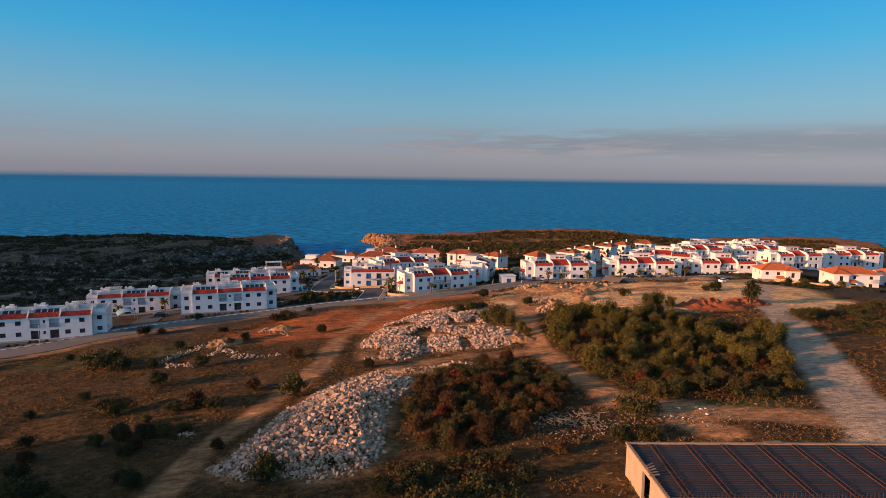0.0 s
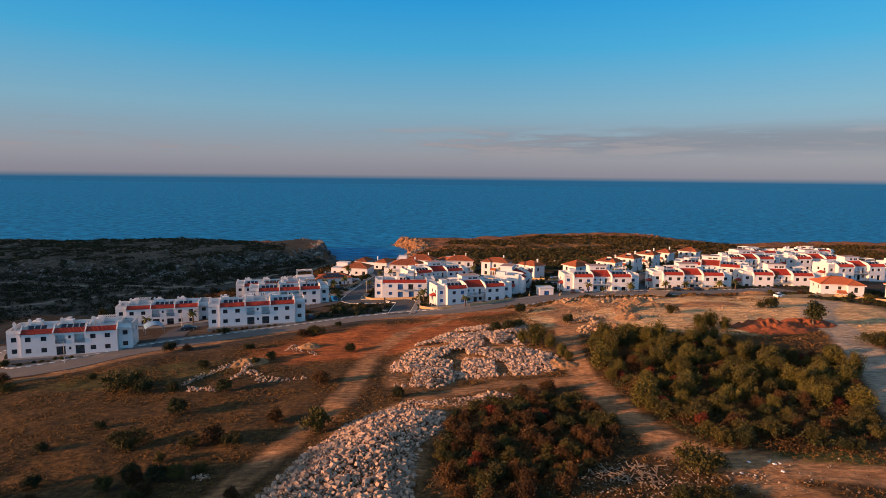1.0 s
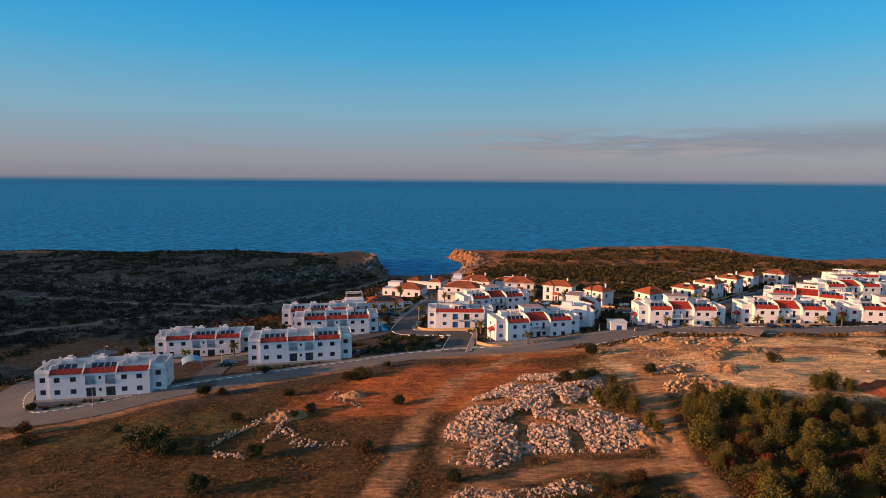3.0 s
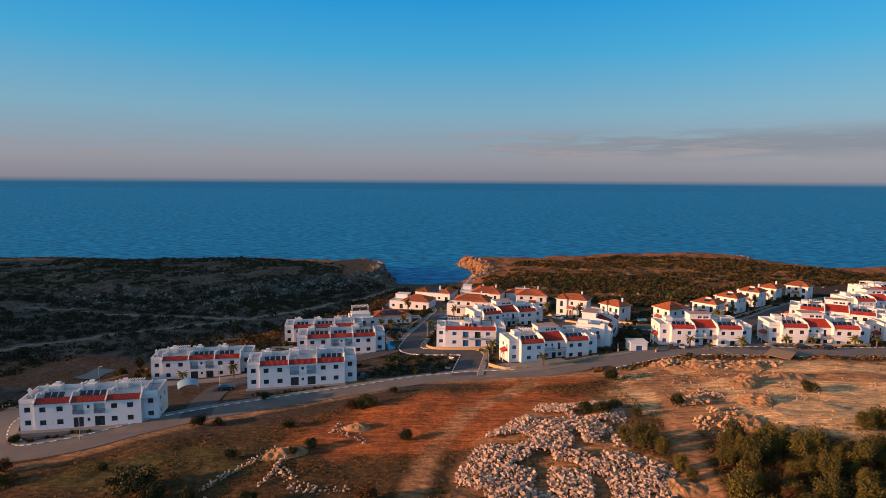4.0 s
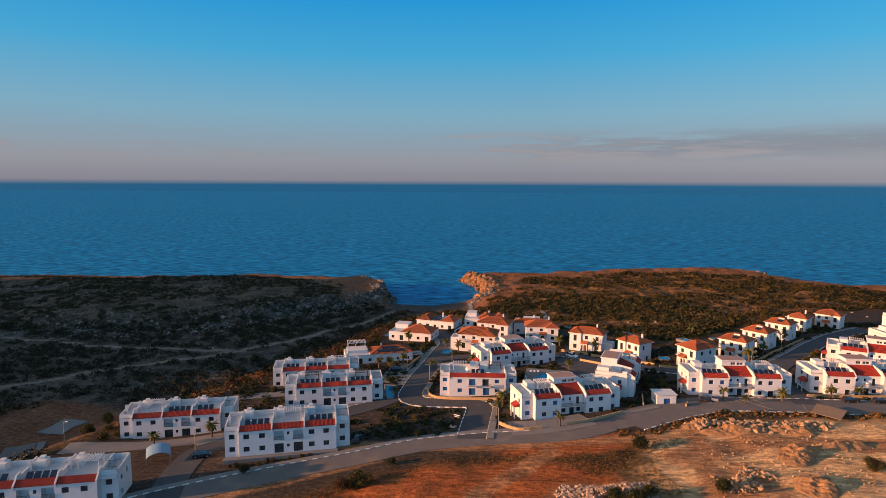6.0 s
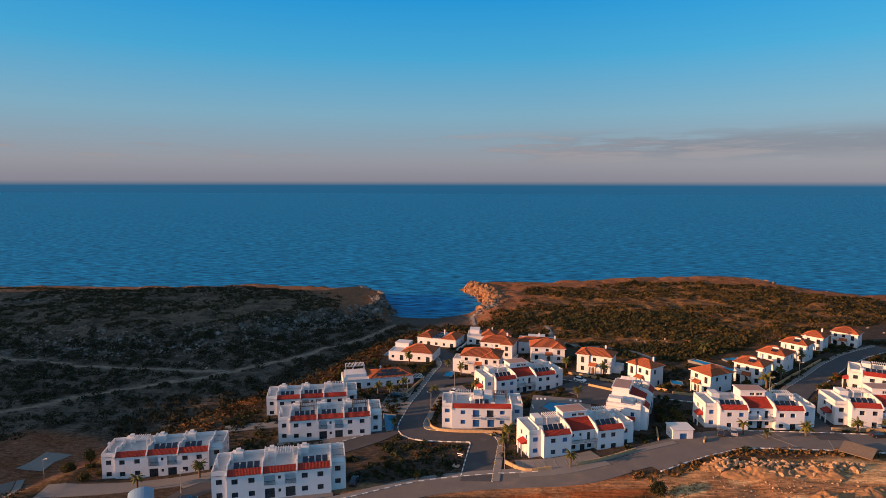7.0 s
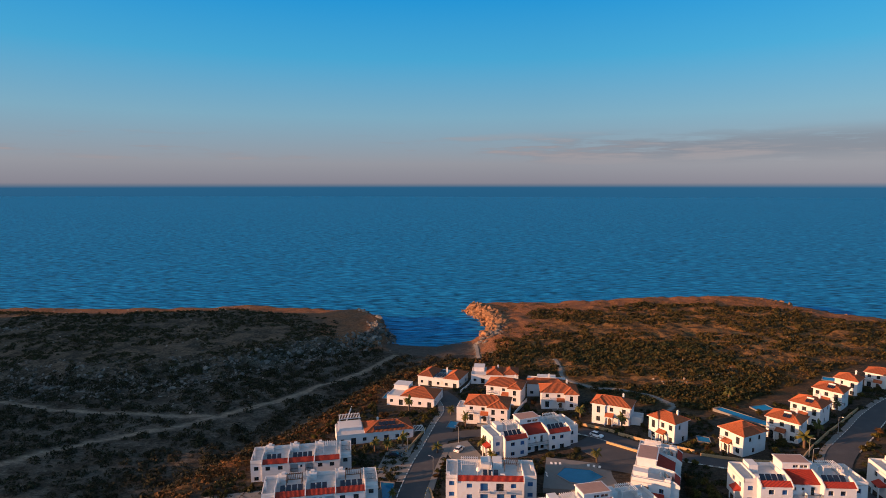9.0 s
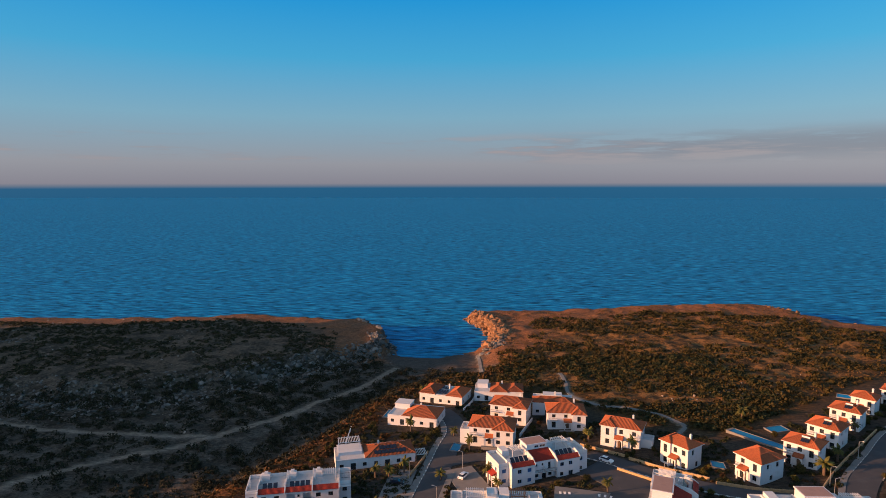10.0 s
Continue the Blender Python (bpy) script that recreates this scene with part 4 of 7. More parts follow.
    solar(h, A0 + 1.0, 2.2, T, 4 if bays[1] > 6.6 else 2)
    solar(h, B1 + 1.0, 2.2, T, 4 if bays[3] > 7 else 3)
    tank(h, A0 + 3.2, 4.4, T)
    tank(h, B1 + 4.2, 4.4, T)
    if furnish % 2 == 0:
        pergola(h, A0 + 3.0, 5.6, A1 - 0.8, 8.8, T, 2.2)
        pergola(h, B1 + 3.2, 6.6, C1 - 0.4, 9.8, T, 2.1)
    else:
        pergola(h, B1 + 2.8, 5.6, C1 - 0.5, 9.2, T, 2.2)
    # small tiled canopy by the side door
    c = Shape().hull([(-1.7, 3.2, 3.0), (0.0, 3.2, 3.0), (0.0, 6.2, 3.0), (-1.7, 6.2, 3.0)], [(-1.7, 3.2, 3.12), (0.0, 3.2, 3.9), (0.0, 6.2, 3.9), (-1.7, 6.2, 3.12)])
    part("canopy", c, red_tile, h, "small red tiled canopy")
    part("canopy_post", Shape().box(-1.6, 3.3, DEEP, -1.35, 3.55, 3.0).box(-1.6, 5.85, DEEP, -1.35, 6.1, 3.0), plaster_trim, h)
    return h


def long_block(at, label):
    """A two-storey block with one long tile band, blue shutters and a wing at each end."""
    h = thing("apartment_block", at, label, "apartment block", "white apartment blocks")
    T, F = 6.0, 10.5
    A0, A1, R1 = 3.0, 20.8, 24.2
    w = Shape()
    two = lambda a, style: [(a, a + 1.4, 0.95, 2.15, style), (a, a + 1.4, 3.95, 5.15, style)]
    wall_with(h, w, (0, 1.2), (A0, 1.2), DEEP, T, two(0.9, "shut"))
    w.wall((A0, 1.2), (A0, 0), DEEP, T)
    ops = two(2.6, "shut") + two(14.3, "shut") + [(6.2, 8.2, 0.05, 2.25, "shut"), (10.6, 12.6, 0.05, 2.25, "shut"), (6.2, 8.2, 3.1, 5.25, "shut"), (10.4, 12.4, 3.1, 5.25, "plain")]
    wall_with(h, w, (A0, 0), (A1, 0), DEEP, T, ops)
    w.wall((A1, 0), (A1, 1.2), DEEP, T)
    wall_with(h, w, (A1, 1.2), (R1, 1.2), DEEP, T, two(1.0, "shut"))
    wall_with(h, w, (R1, 1.2), (R1, F), DEEP, T, [(3, 4.2, 3.95, 5.15, "plain"), (6, 7.2, 0.95, 2.15, "plain")])
    w.wall((R1, F), (0, F), DEEP, T)
    wall_with(h, w, (0, F), (0, 1.2), DEEP, T, [(3, 4.2, 3.95, 5.15, "shut"), (6, 7.2, 0.95, 2.15, "shut")])
    part("wall", w, plaster, h)
    strip(h, A0 + 0.1, A1 - 0.1, 0, T - 0.05)
    part("roof_terrace", Shape().box(0, 1.2, T - 0.2, R1, F, T - 0.005), terrace_tile, h)
    p = Shape()
    rail_top(p, [(A0, 1.3), (0.11, 1.3), (0.11, F - 0.11), (R1 - 0.11, F - 0.11), (R1 - 0.11, 1.3), (A1, 1.3)], T, 0.22, 0.9)
    p.box(0.3, 1.4, T, 1.1, 2.2, T + 1.4)
    p.box(R1 - 1.1, 5.0, T, R1 - 0.3, 8.0, T + 1.5)
    part("parapet", p, plaster_trim, h)
    for x in (A0, A1):
        fin(h, x, 0, F, T - 0.6, [(-0.25, T + 0.1), (1.1, T + 1.0), (4.0, T + 1.2), (4.1, T + 0.9), (F, T + 0.9)])
    fin(h, 12.4, 0, F, T - 0.2, [(1.15, T + 1.0), (5.0, T + 1.3), (5.1, T + 1.8), (F, T + 1.8)])
    for a in (9.6, 12.8):
        part("stair_hatch", Shape().box(a, 6.8, T, a + 2.6, 10.2, T + 2.0), plaster_trim, h)
    for a in (5.8, 10.2):
        part("balcony", Shape().box(A0 + a, -1.15, 2.95, A0 + a + 2.9, 0.0, 3.1), plaster_trim, h)
        fenced(h, (A0 + a + 0.05, -1.1), (A0 + a + 2.85, -1.1), 3.1)
    pergola(h, 4.2, 4.6, 8.6, 8.6, T, 2.2)
    pergola(h, 16.0, 5.2, 19.6, 8.6, T, 2.1, wood_dark, "dark timber pergola")
    solar(h, 10.0, 2.0, T, 3)
    tank(h, 14.6, 2.4, T)
    dish = Shape().tube((8.6, 3.2, T), (8.6, 3.2, T + 1.4), 0.05, 0.05, 6)
    dish.tube((8.6, 3.2, T + 1.5), (8.5, 3.05, T + 1.58), 0.6, 0.25, 12)
    part("satellite_dish", dish, plastic_white, h, "white satellite dish on a pole")
    return h


def hip(x0, y0, x1, y1, z, rise, over=0.55, thick=0.16):
    """A hipped roof over a rectangle with its eaves, and the lines of its hips and ridge."""
    x0, y0, x1, y1 = x0 - over, y0 - over, x1 + over, y1 + over
    w, d = x1 - x0, y1 - y0
    s = Shape()
    if w >= d:
        r0, r1 = Vector((x0 + d / 2, (y0 + y1) / 2, z + rise)), Vector((x1 - d / 2, (y0 + y1) / 2, z + rise))
    else:
        r0, r1 = Vector(((x0 + x1) / 2, y0 + w / 2, z + rise)), Vector(((x0 + x1) / 2, y1 - w / 2, z + rise))
    a, b, c, e = (Vector(p) for p in ((x0, y0, z), (x1, y0, z), (x1, y1, z), (x0, y1, z)))
    if w >= d:
        faces = [(a, b, r1, r0), (b, c, r1), (c, e, r0, r1), (e, a, r0)]
        hips = [(a, r0), (e, r0), (b, r1), (c, r1), (r0, r1)]
    else:
        faces = [(a, b, r0), (b, c, r1, r0), (c, e, r1), (e, a, r0, r1)]
        hips = [(a, r0), (b, r0), (c, r1), (e, r1), (r0, r1)]
    for f in faces:
        s.face(f)
        # rows of tiles down the slope
        lo, hi_edge = (f[0], f[1]), (f[3], f[2]) if len(f) == 4 else (f[2], f[2])
        n = int((lo[1] - lo[0]).length / 0.42)
        up = (lo[1] - lo[0]).cross(hi_edge[0] - lo[0]).normalized()
        ex = (lo[1] - lo[0]).normalized()
        top_a, top_b = (hi_edge[0] - lo[0]).dot(ex), (hi_edge[1] - lo[0]).dot(ex)
        slope = hi_edge[0] - lo[0] - ex * top_a
        length = (lo[1] - lo[0]).length
        for i in range(1, n):
            u = length * i / n
            k = 1.0
            if u < top_a:
                k = u / top_a
            elif u > top_b:
                k = (length - u) / max(length - top_b, 1e-3)
            if k > 0.08:
                q = lo[0] + ex * u
                t = q + slope * k * 0.985
                s.hull([q - ex * 0.12, q + ex * 0.12, t + ex * 0.12, t - ex * 0.12], [q - ex * 0.05 + up * 0.07, q + ex * 0.05 + up * 0.07, t + ex * 0.05 + up * 0.07, t - ex * 0.05 + up * 0.07])
    g = Shape()
    for p, q in hips:
        if (q - p).length > 0.2:
            g.beam(p + Vector((0, 0, 0.05)), q + Vector((0, 0, 0.05)), 0.3, 0.16)
    f = Shape()
    drop = Vector((0, 0, 0.2))
    f.hull([q - drop for q in (a, b, c, e)], [q - Vector((0, 0, 0.01)) for q in (a, b, c, e)])
    return s, g, f


def roofed(parent, *dims):
    s, g, f = hip(*dims)
    r = part("roof", s, terracotta, parent, "hipped roof of orange terracotta tiles")
    part("ridge_tiles", g, terracotta, r)
    part("eave_board", f, plaster_trim, r)
    return r


def villa(at, label, width=12.0, depth=9.5, wing=5.0, wing_side=1, extras=("porch", "balcony", "chimney"), H=5.7, out=-1.6):
    """A two-storey house with a hipped tile roof, a projecting wing and a porch."""
    h = thing("villa", at, label, "house", "white villas")
    w = Shape()
    x0, x1 = 0.0, width
    wa, wb = (x1 - wing, x1) if wing_side > 0 else (x0, x0 + wing)
    tall, rise = H / 5.7, 0.17 * depth + 0.55
    fit = lambda n, holes: [(a, b, c * tall, d * tall, e) for a, b, c, d, e in holes if b < n - 0.4]

    def bays(a, b, ground):
        n = b - a
        if n < 1.8:
            return []
        k = 2 if n > 5 else 1
        res = []
        for i in range(k):
            c = n * (i + 0.5) / k
            res.append((c - 0.6, c + 0.6, 3.2 if i == 0 and not ground else 3.85, 5.0, "plain"))
            res.append((c - 0.65, c + 0.65, 0.9, 2.2, "plain") if i or not ground else (c - 0.7, c + 0.7, 0.05, 2.25, "plain"))
        return fit(n, res)
    if wing_side > 0:
        wall_with(h, w, (x0, 0), (wa, 0), DEEP, H, bays(x0, wa, True))
        w.wall((wa, 0), (wa, out), DEEP, H)
        wall_with(h, w, (wa, out), (wb, out), DEEP, H, bays(wa, wb, False))
        wall_with(h, w, (x1, out), (x1, depth), DEEP, H, fit(depth, [(2.5, 3.6, 3.85, 5.0, "plain"), (6.5, 7.6, 3.85, 5.0, "plain"), (4.0, 5.2, 0.9, 2.1, "plain")]))
        wall_with(h, w, (x0, depth), (x0, 0), DEEP, H, fit(depth, [(2.0, 3.0, 3.85, 5.0, "plain"), (5.5, 6.7, 0.9, 2.1, "plain"), (6.4, 7.3, 3.85, 5.0, "plain")]))
    else:
        wall_with(h, w, (wa, out), (wb, out), DEEP, H, bays(wa, wb, False))
        w.wall((wb, out), (wb, 0), DEEP, H)
        wall_with(h, w, (wb, 0), (x1, 0), DEEP, H, bays(wb, x1, True))
        wall_with(h, w, (x1, 0), (x1, depth), DEEP, H, fit(depth, [(2.0, 3.1, 3.85, 5.0, "plain"), (6.0, 7.1, 3.85, 5.0, "plain"), (4.0, 5.2, 0.9, 2.1, "plain")]))
        wall_with(h, w, (x0, depth), (x0, out), DEEP, H, fit(depth, [(2.0, 3.0, 3.85, 5.0, "plain"), (5.5, 6.7, 0.9, 2.1, "plain"), (7.6, 8.6, 3.85, 5.0, "plain")]))
    w.wall((x1, depth), (x0, depth), DEEP, H)
    part("wall", w, plaster, h)
    roofed(h, x0, 0, x1, depth, H, rise)
    ry = out + 5.2
    roofed(h, wa, out, wb, min(ry + 2.0, depth - 0.3), H + 0.02, rise * 0.72, 0.5)
    if "porch" in extras:
        px, low = (wa - 2.9 if wing_side > 0 else wb + 0.1), 2.75 * tall
        c = Shape().hull([(px, -1.9, low), (px + 2.8, -1.9, low), (px + 2.8, 0, low), (px, 0, low)], [(px, -1.9, low + 0.12), (px + 2.8, -1.9, low + 0.12), (px + 2.8, 0, low + 0.9), (px, 0, low + 0.9)])
        porch = part("porch_roof", c, terracotta, h, "small tiled porch roof")
        for q in (px + 0.05, px + 2.45):
            part("porch_post", Shape().box(q, -1.85, DEEP, q + 0.3, -1.55, low), plaster_trim, porch)
        arch = Shape()
        us = [-1 + i / 5 for i in range(11)]
        crown = [(px + 1.4 + 1.05 * u, low - 0.95 + 0.8 * math.sqrt(max(0, 1 - u * u))) for u in us]
        for (qa, za), (qb, zb) in zip(crown, crown[1:]):
            arch.face([(qa, -1.8, za), (qb, -1.8, zb), (qb, -1.8, low), (qa, -1.8, low)])
            arch.face([(qa, -1.6, low), (qb, -1.6, low), (qb, -1.6, zb), (qa, -1.6, za)])
            arch.face([(qa, -1.6, za), (qb, -1.6, zb), (qb, -1.8, zb), (qa, -1.8, za)])
        part("porch_arch", arch, plaster_trim, porch)
        part("door", Shape().box(px + 0.9, -0.05, 0.05, px + 1.9, 0.06, 2.3), wood_dark, h, "dark wooden front door")
    if "balcony" in extras:
        bx = x0 + 0.3 if wing_side > 0 else x1 - 3.3
        part("balcony", Shape().box(bx, -1.1, 2.9 * tall, bx + 3.0, 0, 2.9 * tall + 0.15), plaster_trim, h)
        fenced(h, (bx + 0.05, -1.05), (bx + 2.95, -1.05), 2.9 * tall + 0.15)
    if "chimney" in extras:
        chimney(h, width * 0.72, depth * 0.62, H + 0.4, H + rise + 0.7)
    if "terrace" in extras:
        tx0, tx1 = (x1 - 0.0, x1 + 3.4) if wing_side < 0 else (x0 - 3.4, x0)
        part("side_terrace", Shape().box(tx0, 1.5, DEEP, tx1, depth - 1.5, 3.0).box(tx0, 1.5, 3.0, tx1, 1.7, 3.9).box(tx0, depth - 1.7, 3.0, tx1, depth - 1.5, 3.9).box(tx0 if wing_side > 0 else tx1 - 0.2, 1.7, 3.0, (tx0 if wing_side > 0 else tx1 - 0.2) + 0.2, depth - 1.7, 3.9), plaster, h)
    if "solar" in extras:
        s = Shape()
        sx, n = width * 0.45, Vector((0, -2.15, 4.75 + 0.55)).normalized()
        for i in range(2):
            a = sx + i * 1.15
            z = lambda y: H + rise * (y + 0.55) / (depth / 2 + 0.55) + 0.12
            s.hull([(a, 0.8, z(0.8)), (a + 1.0, 0.8, z(0.8)), (a + 1.0, 2.3, z(2.3)), (a, 2.3, z(2.3))], [(a, 0.76, z(0.8) + 0.09), (a + 1.0, 0.76, z(0.8) + 0.09), (a + 1.0, 2.26, z(2.3) + 0.09), (a, 2.26, z(2.3) + 0.09)])
        part("solar_panel", s, panel_dark, h, "dark solar panels on the tiles")
        part("water_tank", Shape().tube((sx, 2.5, z(2.5) + 0.3), (sx + 2.1, 2.5, z(2.5) + 0.3), 0.28, 0.28, 10), plastic_white, h)
    part("step", Shape().box(width * 0.3, -2.6, DEEP, width * 0.7, -1.7, 0.05), paving, h)
    return h


def bungalow(at, label, width, depth, H, hips, rooms, panels=(), shades=()):
    """A low house: hips (x0, y0, x1, y1, rise), flat-roofed rooms (x0, y0, x1, y1, rise), rows of solar panels (x, y, count, roof), pergolas (x0, y0, x1, y1, z)."""
    h = thing("bungalow", at, label, "house", "white villas")
    w = Shape()
    n = int(width / 3.2)
    ops = []
    for i in range(n):
        c = width * (i + 0.5) / n
        ops.append((c - 0.8, c + 0.8, 0.05, 2.25, "plain") if i % 3 == 1 else (c - 0.6, c + 0.6, 0.9, 2.1, "plain"))
    wall_with(h, w, (0, 0), (width, 0), DEEP, H, ops)
    wall_with(h, w, (width, 0), (width, depth), DEEP, H, [(2, 3.2, 0.9, 2.1, "plain"), (depth - 4, depth - 2.8, 0.9, 2.1, "plain")])
    w.wall((width, depth), (0, depth), DEEP, H)
    wall_with(h, w, (0, depth), (0, 0), DEEP, H, [(2, 3.2, 0.9, 2.1, "plain"), (depth - 4, depth - 2.8, 0.9, 2.1, "plain")])
    part("wall", w, plaster, h)
    part("flat_roof", Shape().box(0, 0, H, width, depth, H + 0.12), terrace_tile, h)
    p = Shape()
    rail_top(p, [(0.1, 0.1), (width - 0.1, 0.1), (width - 0.1, depth - 0.1), (0.1, depth - 0.1), (0.1, 0.1)], H + 0.02, 0.2, 0.32)
    part("parapet", p, plaster_trim, h)
    for k, (x0, y0, x1, y1, rise) in enumerate(hips):
        roofed(h, x0, y0, x1, y1, H + 0.36 + 0.01 * k, rise, 0.45)
    for x0, y0, x1, y1, rise in rooms:
        up = Shape().wall((x0, y0), (x1, y0), H, H + rise).wall((x1, y0), (x1, y1), H, H + rise).wall((x1, y1), (x0, y1), H, H + rise).wall((x0, y1), (x0, y0), H, H + rise)
        room = part("roof_room", up, plaster, h)
        part("roof_slab", Shape().box(x0 - 0.15, y0 - 0.15, H + rise, x1 + 0.15, y1 + 0.15, H + rise + 0.2), plaster_trim, room)
        rail_top(p, [(x0, y0), (x1, y0), (x1, y1), (x0, y1), (x0, y0)], H + rise + 0.2, 0.15, 0.3)
    chimney(h, width * 0.55, depth * 0.62, H, H + 2.4)
    for x, y, count, k in panels:
        x0, y0, x1, y1, rise = hips[k] if k is not None else (0, -8, 0, 30, 1.6)
        z = lambda v: H + 0.5 + (rise * (v - y0 + 0.45) / ((y1 - y0) / 2 + 0.45) if k is not None else 0.25 * (v - y))
        for i in range(count):
            c = x + i * 1.12
            part("solar_panel", Shape().hull([(c, y, z(y)), (c + 1.0, y, z(y)), (c + 1.0, y + 1.5, z(y + 1.5)), (c, y + 1.5, z(y + 1.5))], [(c, y - 0.03, z(y) + 0.07), (c + 1.0, y - 0.03, z(y) + 0.07), (c + 1.0, y + 1.47, z(y + 1.5) + 0.07), (c, y + 1.47, z(y + 1.5) + 0.07)]), panel_dark, h, "dark solar panel")
    for x0, y0, x1, y1, z in shades:
        pergola(h, x0, y0, x1, y1, z, 2.3)
    return h


def facing(x, y, ux, uy, z, size=1.0):
    """The pose of a house whose front runs from (x, y) along (ux, uy) at the height z."""
    return Matrix.Translation((x, y, z)) @ Matrix.Rotation(math.atan2(uy, ux), 4, "Z") @ Matrix.Scale(size, 4)


# left-hand row, in the shade
terrace_block(facing(-120.2, 149.7, 0.938, 0.346, z=11.6), "white apartment block with red tile bands beside the curving road", 0)
terrace_block(facing(-82.1, 181.6, 0.932, 0.363, z=12.6, size=1.01), "white apartment block with red tile bands above the kerbed road", 1)
terrace_block(facing(-119.0, 193.8, 0.941, 0.339, z=8.3), "white apartment block with red tile bands beside parking street", 2)
terrace_block(facing(-83.1, 217.2, 0.941, 0.338, z=10.75), "white two-storey apartment block with red tile bands by the small pool", 3)
terrace_block(facing(-96.4, 237.5, 0.945, 0.328, z=8.7, size=0.984), "white two-storey apartment block with red tile bands above the valley slope", 0)
long_block(facing(-38.4, 230.6, 0.991, 0.135, z=13.0, size=0.957), "white apartment block with blue shutters and one long red band")
tower_block(facing(-12.65, 210.8, 0.921, 0.390, z=14.45, size=0.966), "white apartment block with red tiled middle by the road bend", 0)
tower_block(facing(34.0, 233.7, 0.993, 0.122, z=15.85, size=0.981), "white apartment block with red tiled middle behind the car park", 1)
tower_block(facing(69.0, 240.0, 0.999, 0.041, z=16.15, size=1.02), "white apartment block with red tiled middle behind low stone walls", 0, False)
tower_block(facing(-27.7, 255.9, 0.874, 0.487, z=12.4, size=0.976), "white apartment block with red tiled middle above the communal pool", 0)
tower_block(facing(17.8, 230.6, 0.247, 0.969, z=15.2), "white apartment block with red tiled middle beside the pool yard", 1, True, (0.9, 5.2, 8.2, 6.4, 2.2))
tower_block(facing(86.0, 271.0, 0.93, -0.37, z=16.6), "white apartment block with red tiled middle facing the sun", 0, False)
tower_block(facing(105.7, 246.2, 1.0, -0.008, z=16.0), "white apartment block with red tiled middle on the upper row", 1, False)
tower_block(facing(116.0, 292.0, 0.975, 0.2, z=16.0), "white apartment block with red tiled middle in the back row", 0, False)
tower_block(facing(151.0, 268.0, 0.98, 0.2, z=16.6), "white apartment block with red tiled middle in the far row", 1, False)
tower_block(facing(152.0, 303.0, 0.98, 0.15, z=15.4), "white apartment block with red tiled middle far back", 0, False)
long_block(facing(140.0, 330.0, 0.97, 0.2, z=14.8), "white apartment block with a red tile band far back")
terrace_block(facing(172.0, 345.0, 0.97, 0.2, z=13.8), "white apartment block with red tile bands near the headland", 1)
tower_block(facing(190.0, 288.0, 0.98, 0.1, z=15.2), "white apartment block with red tiled middle at village edge", 0, False)

villa(facing(121.0, 222.0, 0.97, -0.12, z=17.4), "white villa with hipped red roof beyond the sandy lot", 13, 9, 5, 1, ("porch", "chimney"))
villa(facing(141.0, 212.0, 0.97, -0.12, z=17.9), "white villa with hipped red roof and an arched yellow porch", 16, 9, 5, -1, ("porch", "balcony"))
villa(facing(164.0, 214.0, 0.97, -0.05, z=17.6), "white villa with hipped red roof at the end of the lane", 14, 9, 5, 1, ("porch", "balcony", "chimney"))

villa(facing(-40.6, 287.6, 0.99, -0.05, z=11.6), "white villa with terracotta hipped roof and a corner pool terrace", 14.8, 9.5, 6.5, 1, ("porch", "balcony", "chimney", "terrace"))
villa(facing(-35.4, 310.4, 0.98, -0.15, z=11.1), "white villa with terracotta hipped roof and dark balconies", 13.6, 9.0, 4.5, 1, ("porch", "balcony", "chimney"))
villa(facing(-14.4, 303.6, 0.995, 0.06, z=11.8), "white villa with terracotta hipped roof, pergola and dark doors", 13.0, 9.0, 4.6, 1, ("porch", "balcony", "chimney"))
villa(facing(2.9, 292.5, 0.95, -0.31, z=11.7), "white villa with terracotta hipped roof and tall balcony doors", 12.6, 7.8, 4.4, -1, ("porch", "balcony", "chimney", "terrace"), 7.2, -0.6)
villa(facing(20.1, 282.1, 0.68, -0.73, z=11.6), "white villa with terracotta hipped roof and arched porch", 9.1, 6.9, 3.4, -1, ("porch", "chimney"), 7.9, -0.5)
villa(facing(38.4, 271.7, 0.58, -0.81, z=14.5), "white villa with terracotta hipped roof and small tiled porch", 8.2, 9.4, 3.6, 1, ("porch", "balcony"), 6.7, -0.4)
villa(facing(54.8, 281.7, 0.80, -0.60, z=14.7), "white villa with terracotta hipped roof and solar water heater", 9.2, 7.8, 3.4, 1, ("porch", "balcony", "chimney", "solar"), 7.0, -0.4)
villa(facing(67.4, 296.8, 0.76, -0.65, z=15.0), "white villa with terracotta hipped roof on the climbing street", 9.0, 8.6, 3.4, 1, ("porch", "balcony", "chimney", "solar"), 6.7, -0.4)
villa(facing(81.4, 313.7, 0.79, -0.62, z=14.6), "white villa with terracotta hipped roof and a roof pool behind", 8.9, 8.0, 3.4, 1, ("porch", "balcony", "chimney", "solar"), 6.8, -0.4)
villa(facing(95.6, 329.8, 0.79, -0.61, z=14.2), "white villa with terracotta hipped roof near the headland scrub", 7.4, 7.4, 3.2, 1, ("porch", "chimney"), 6.3, -0.4)
villa(facing(111.0, 340.0, 0.80, -0.60, z=14.0), "white villa with terracotta hipped roof at the end of the street", 9.4, 7.6, 3.6, 1, ("porch", "balcony"), 6.3, -0.4)
bungalow(facing(-73.4, 305.0, 0.99, -0.1, z=8.9), "low white villa with broad terracotta roof above the valley", 19.0, 12.5, 3.4, [(6.0, 0.2, 18.8, 11.0, 2.3)], [(0.5, 7.0, 6.5, 12.3, 1.9)])
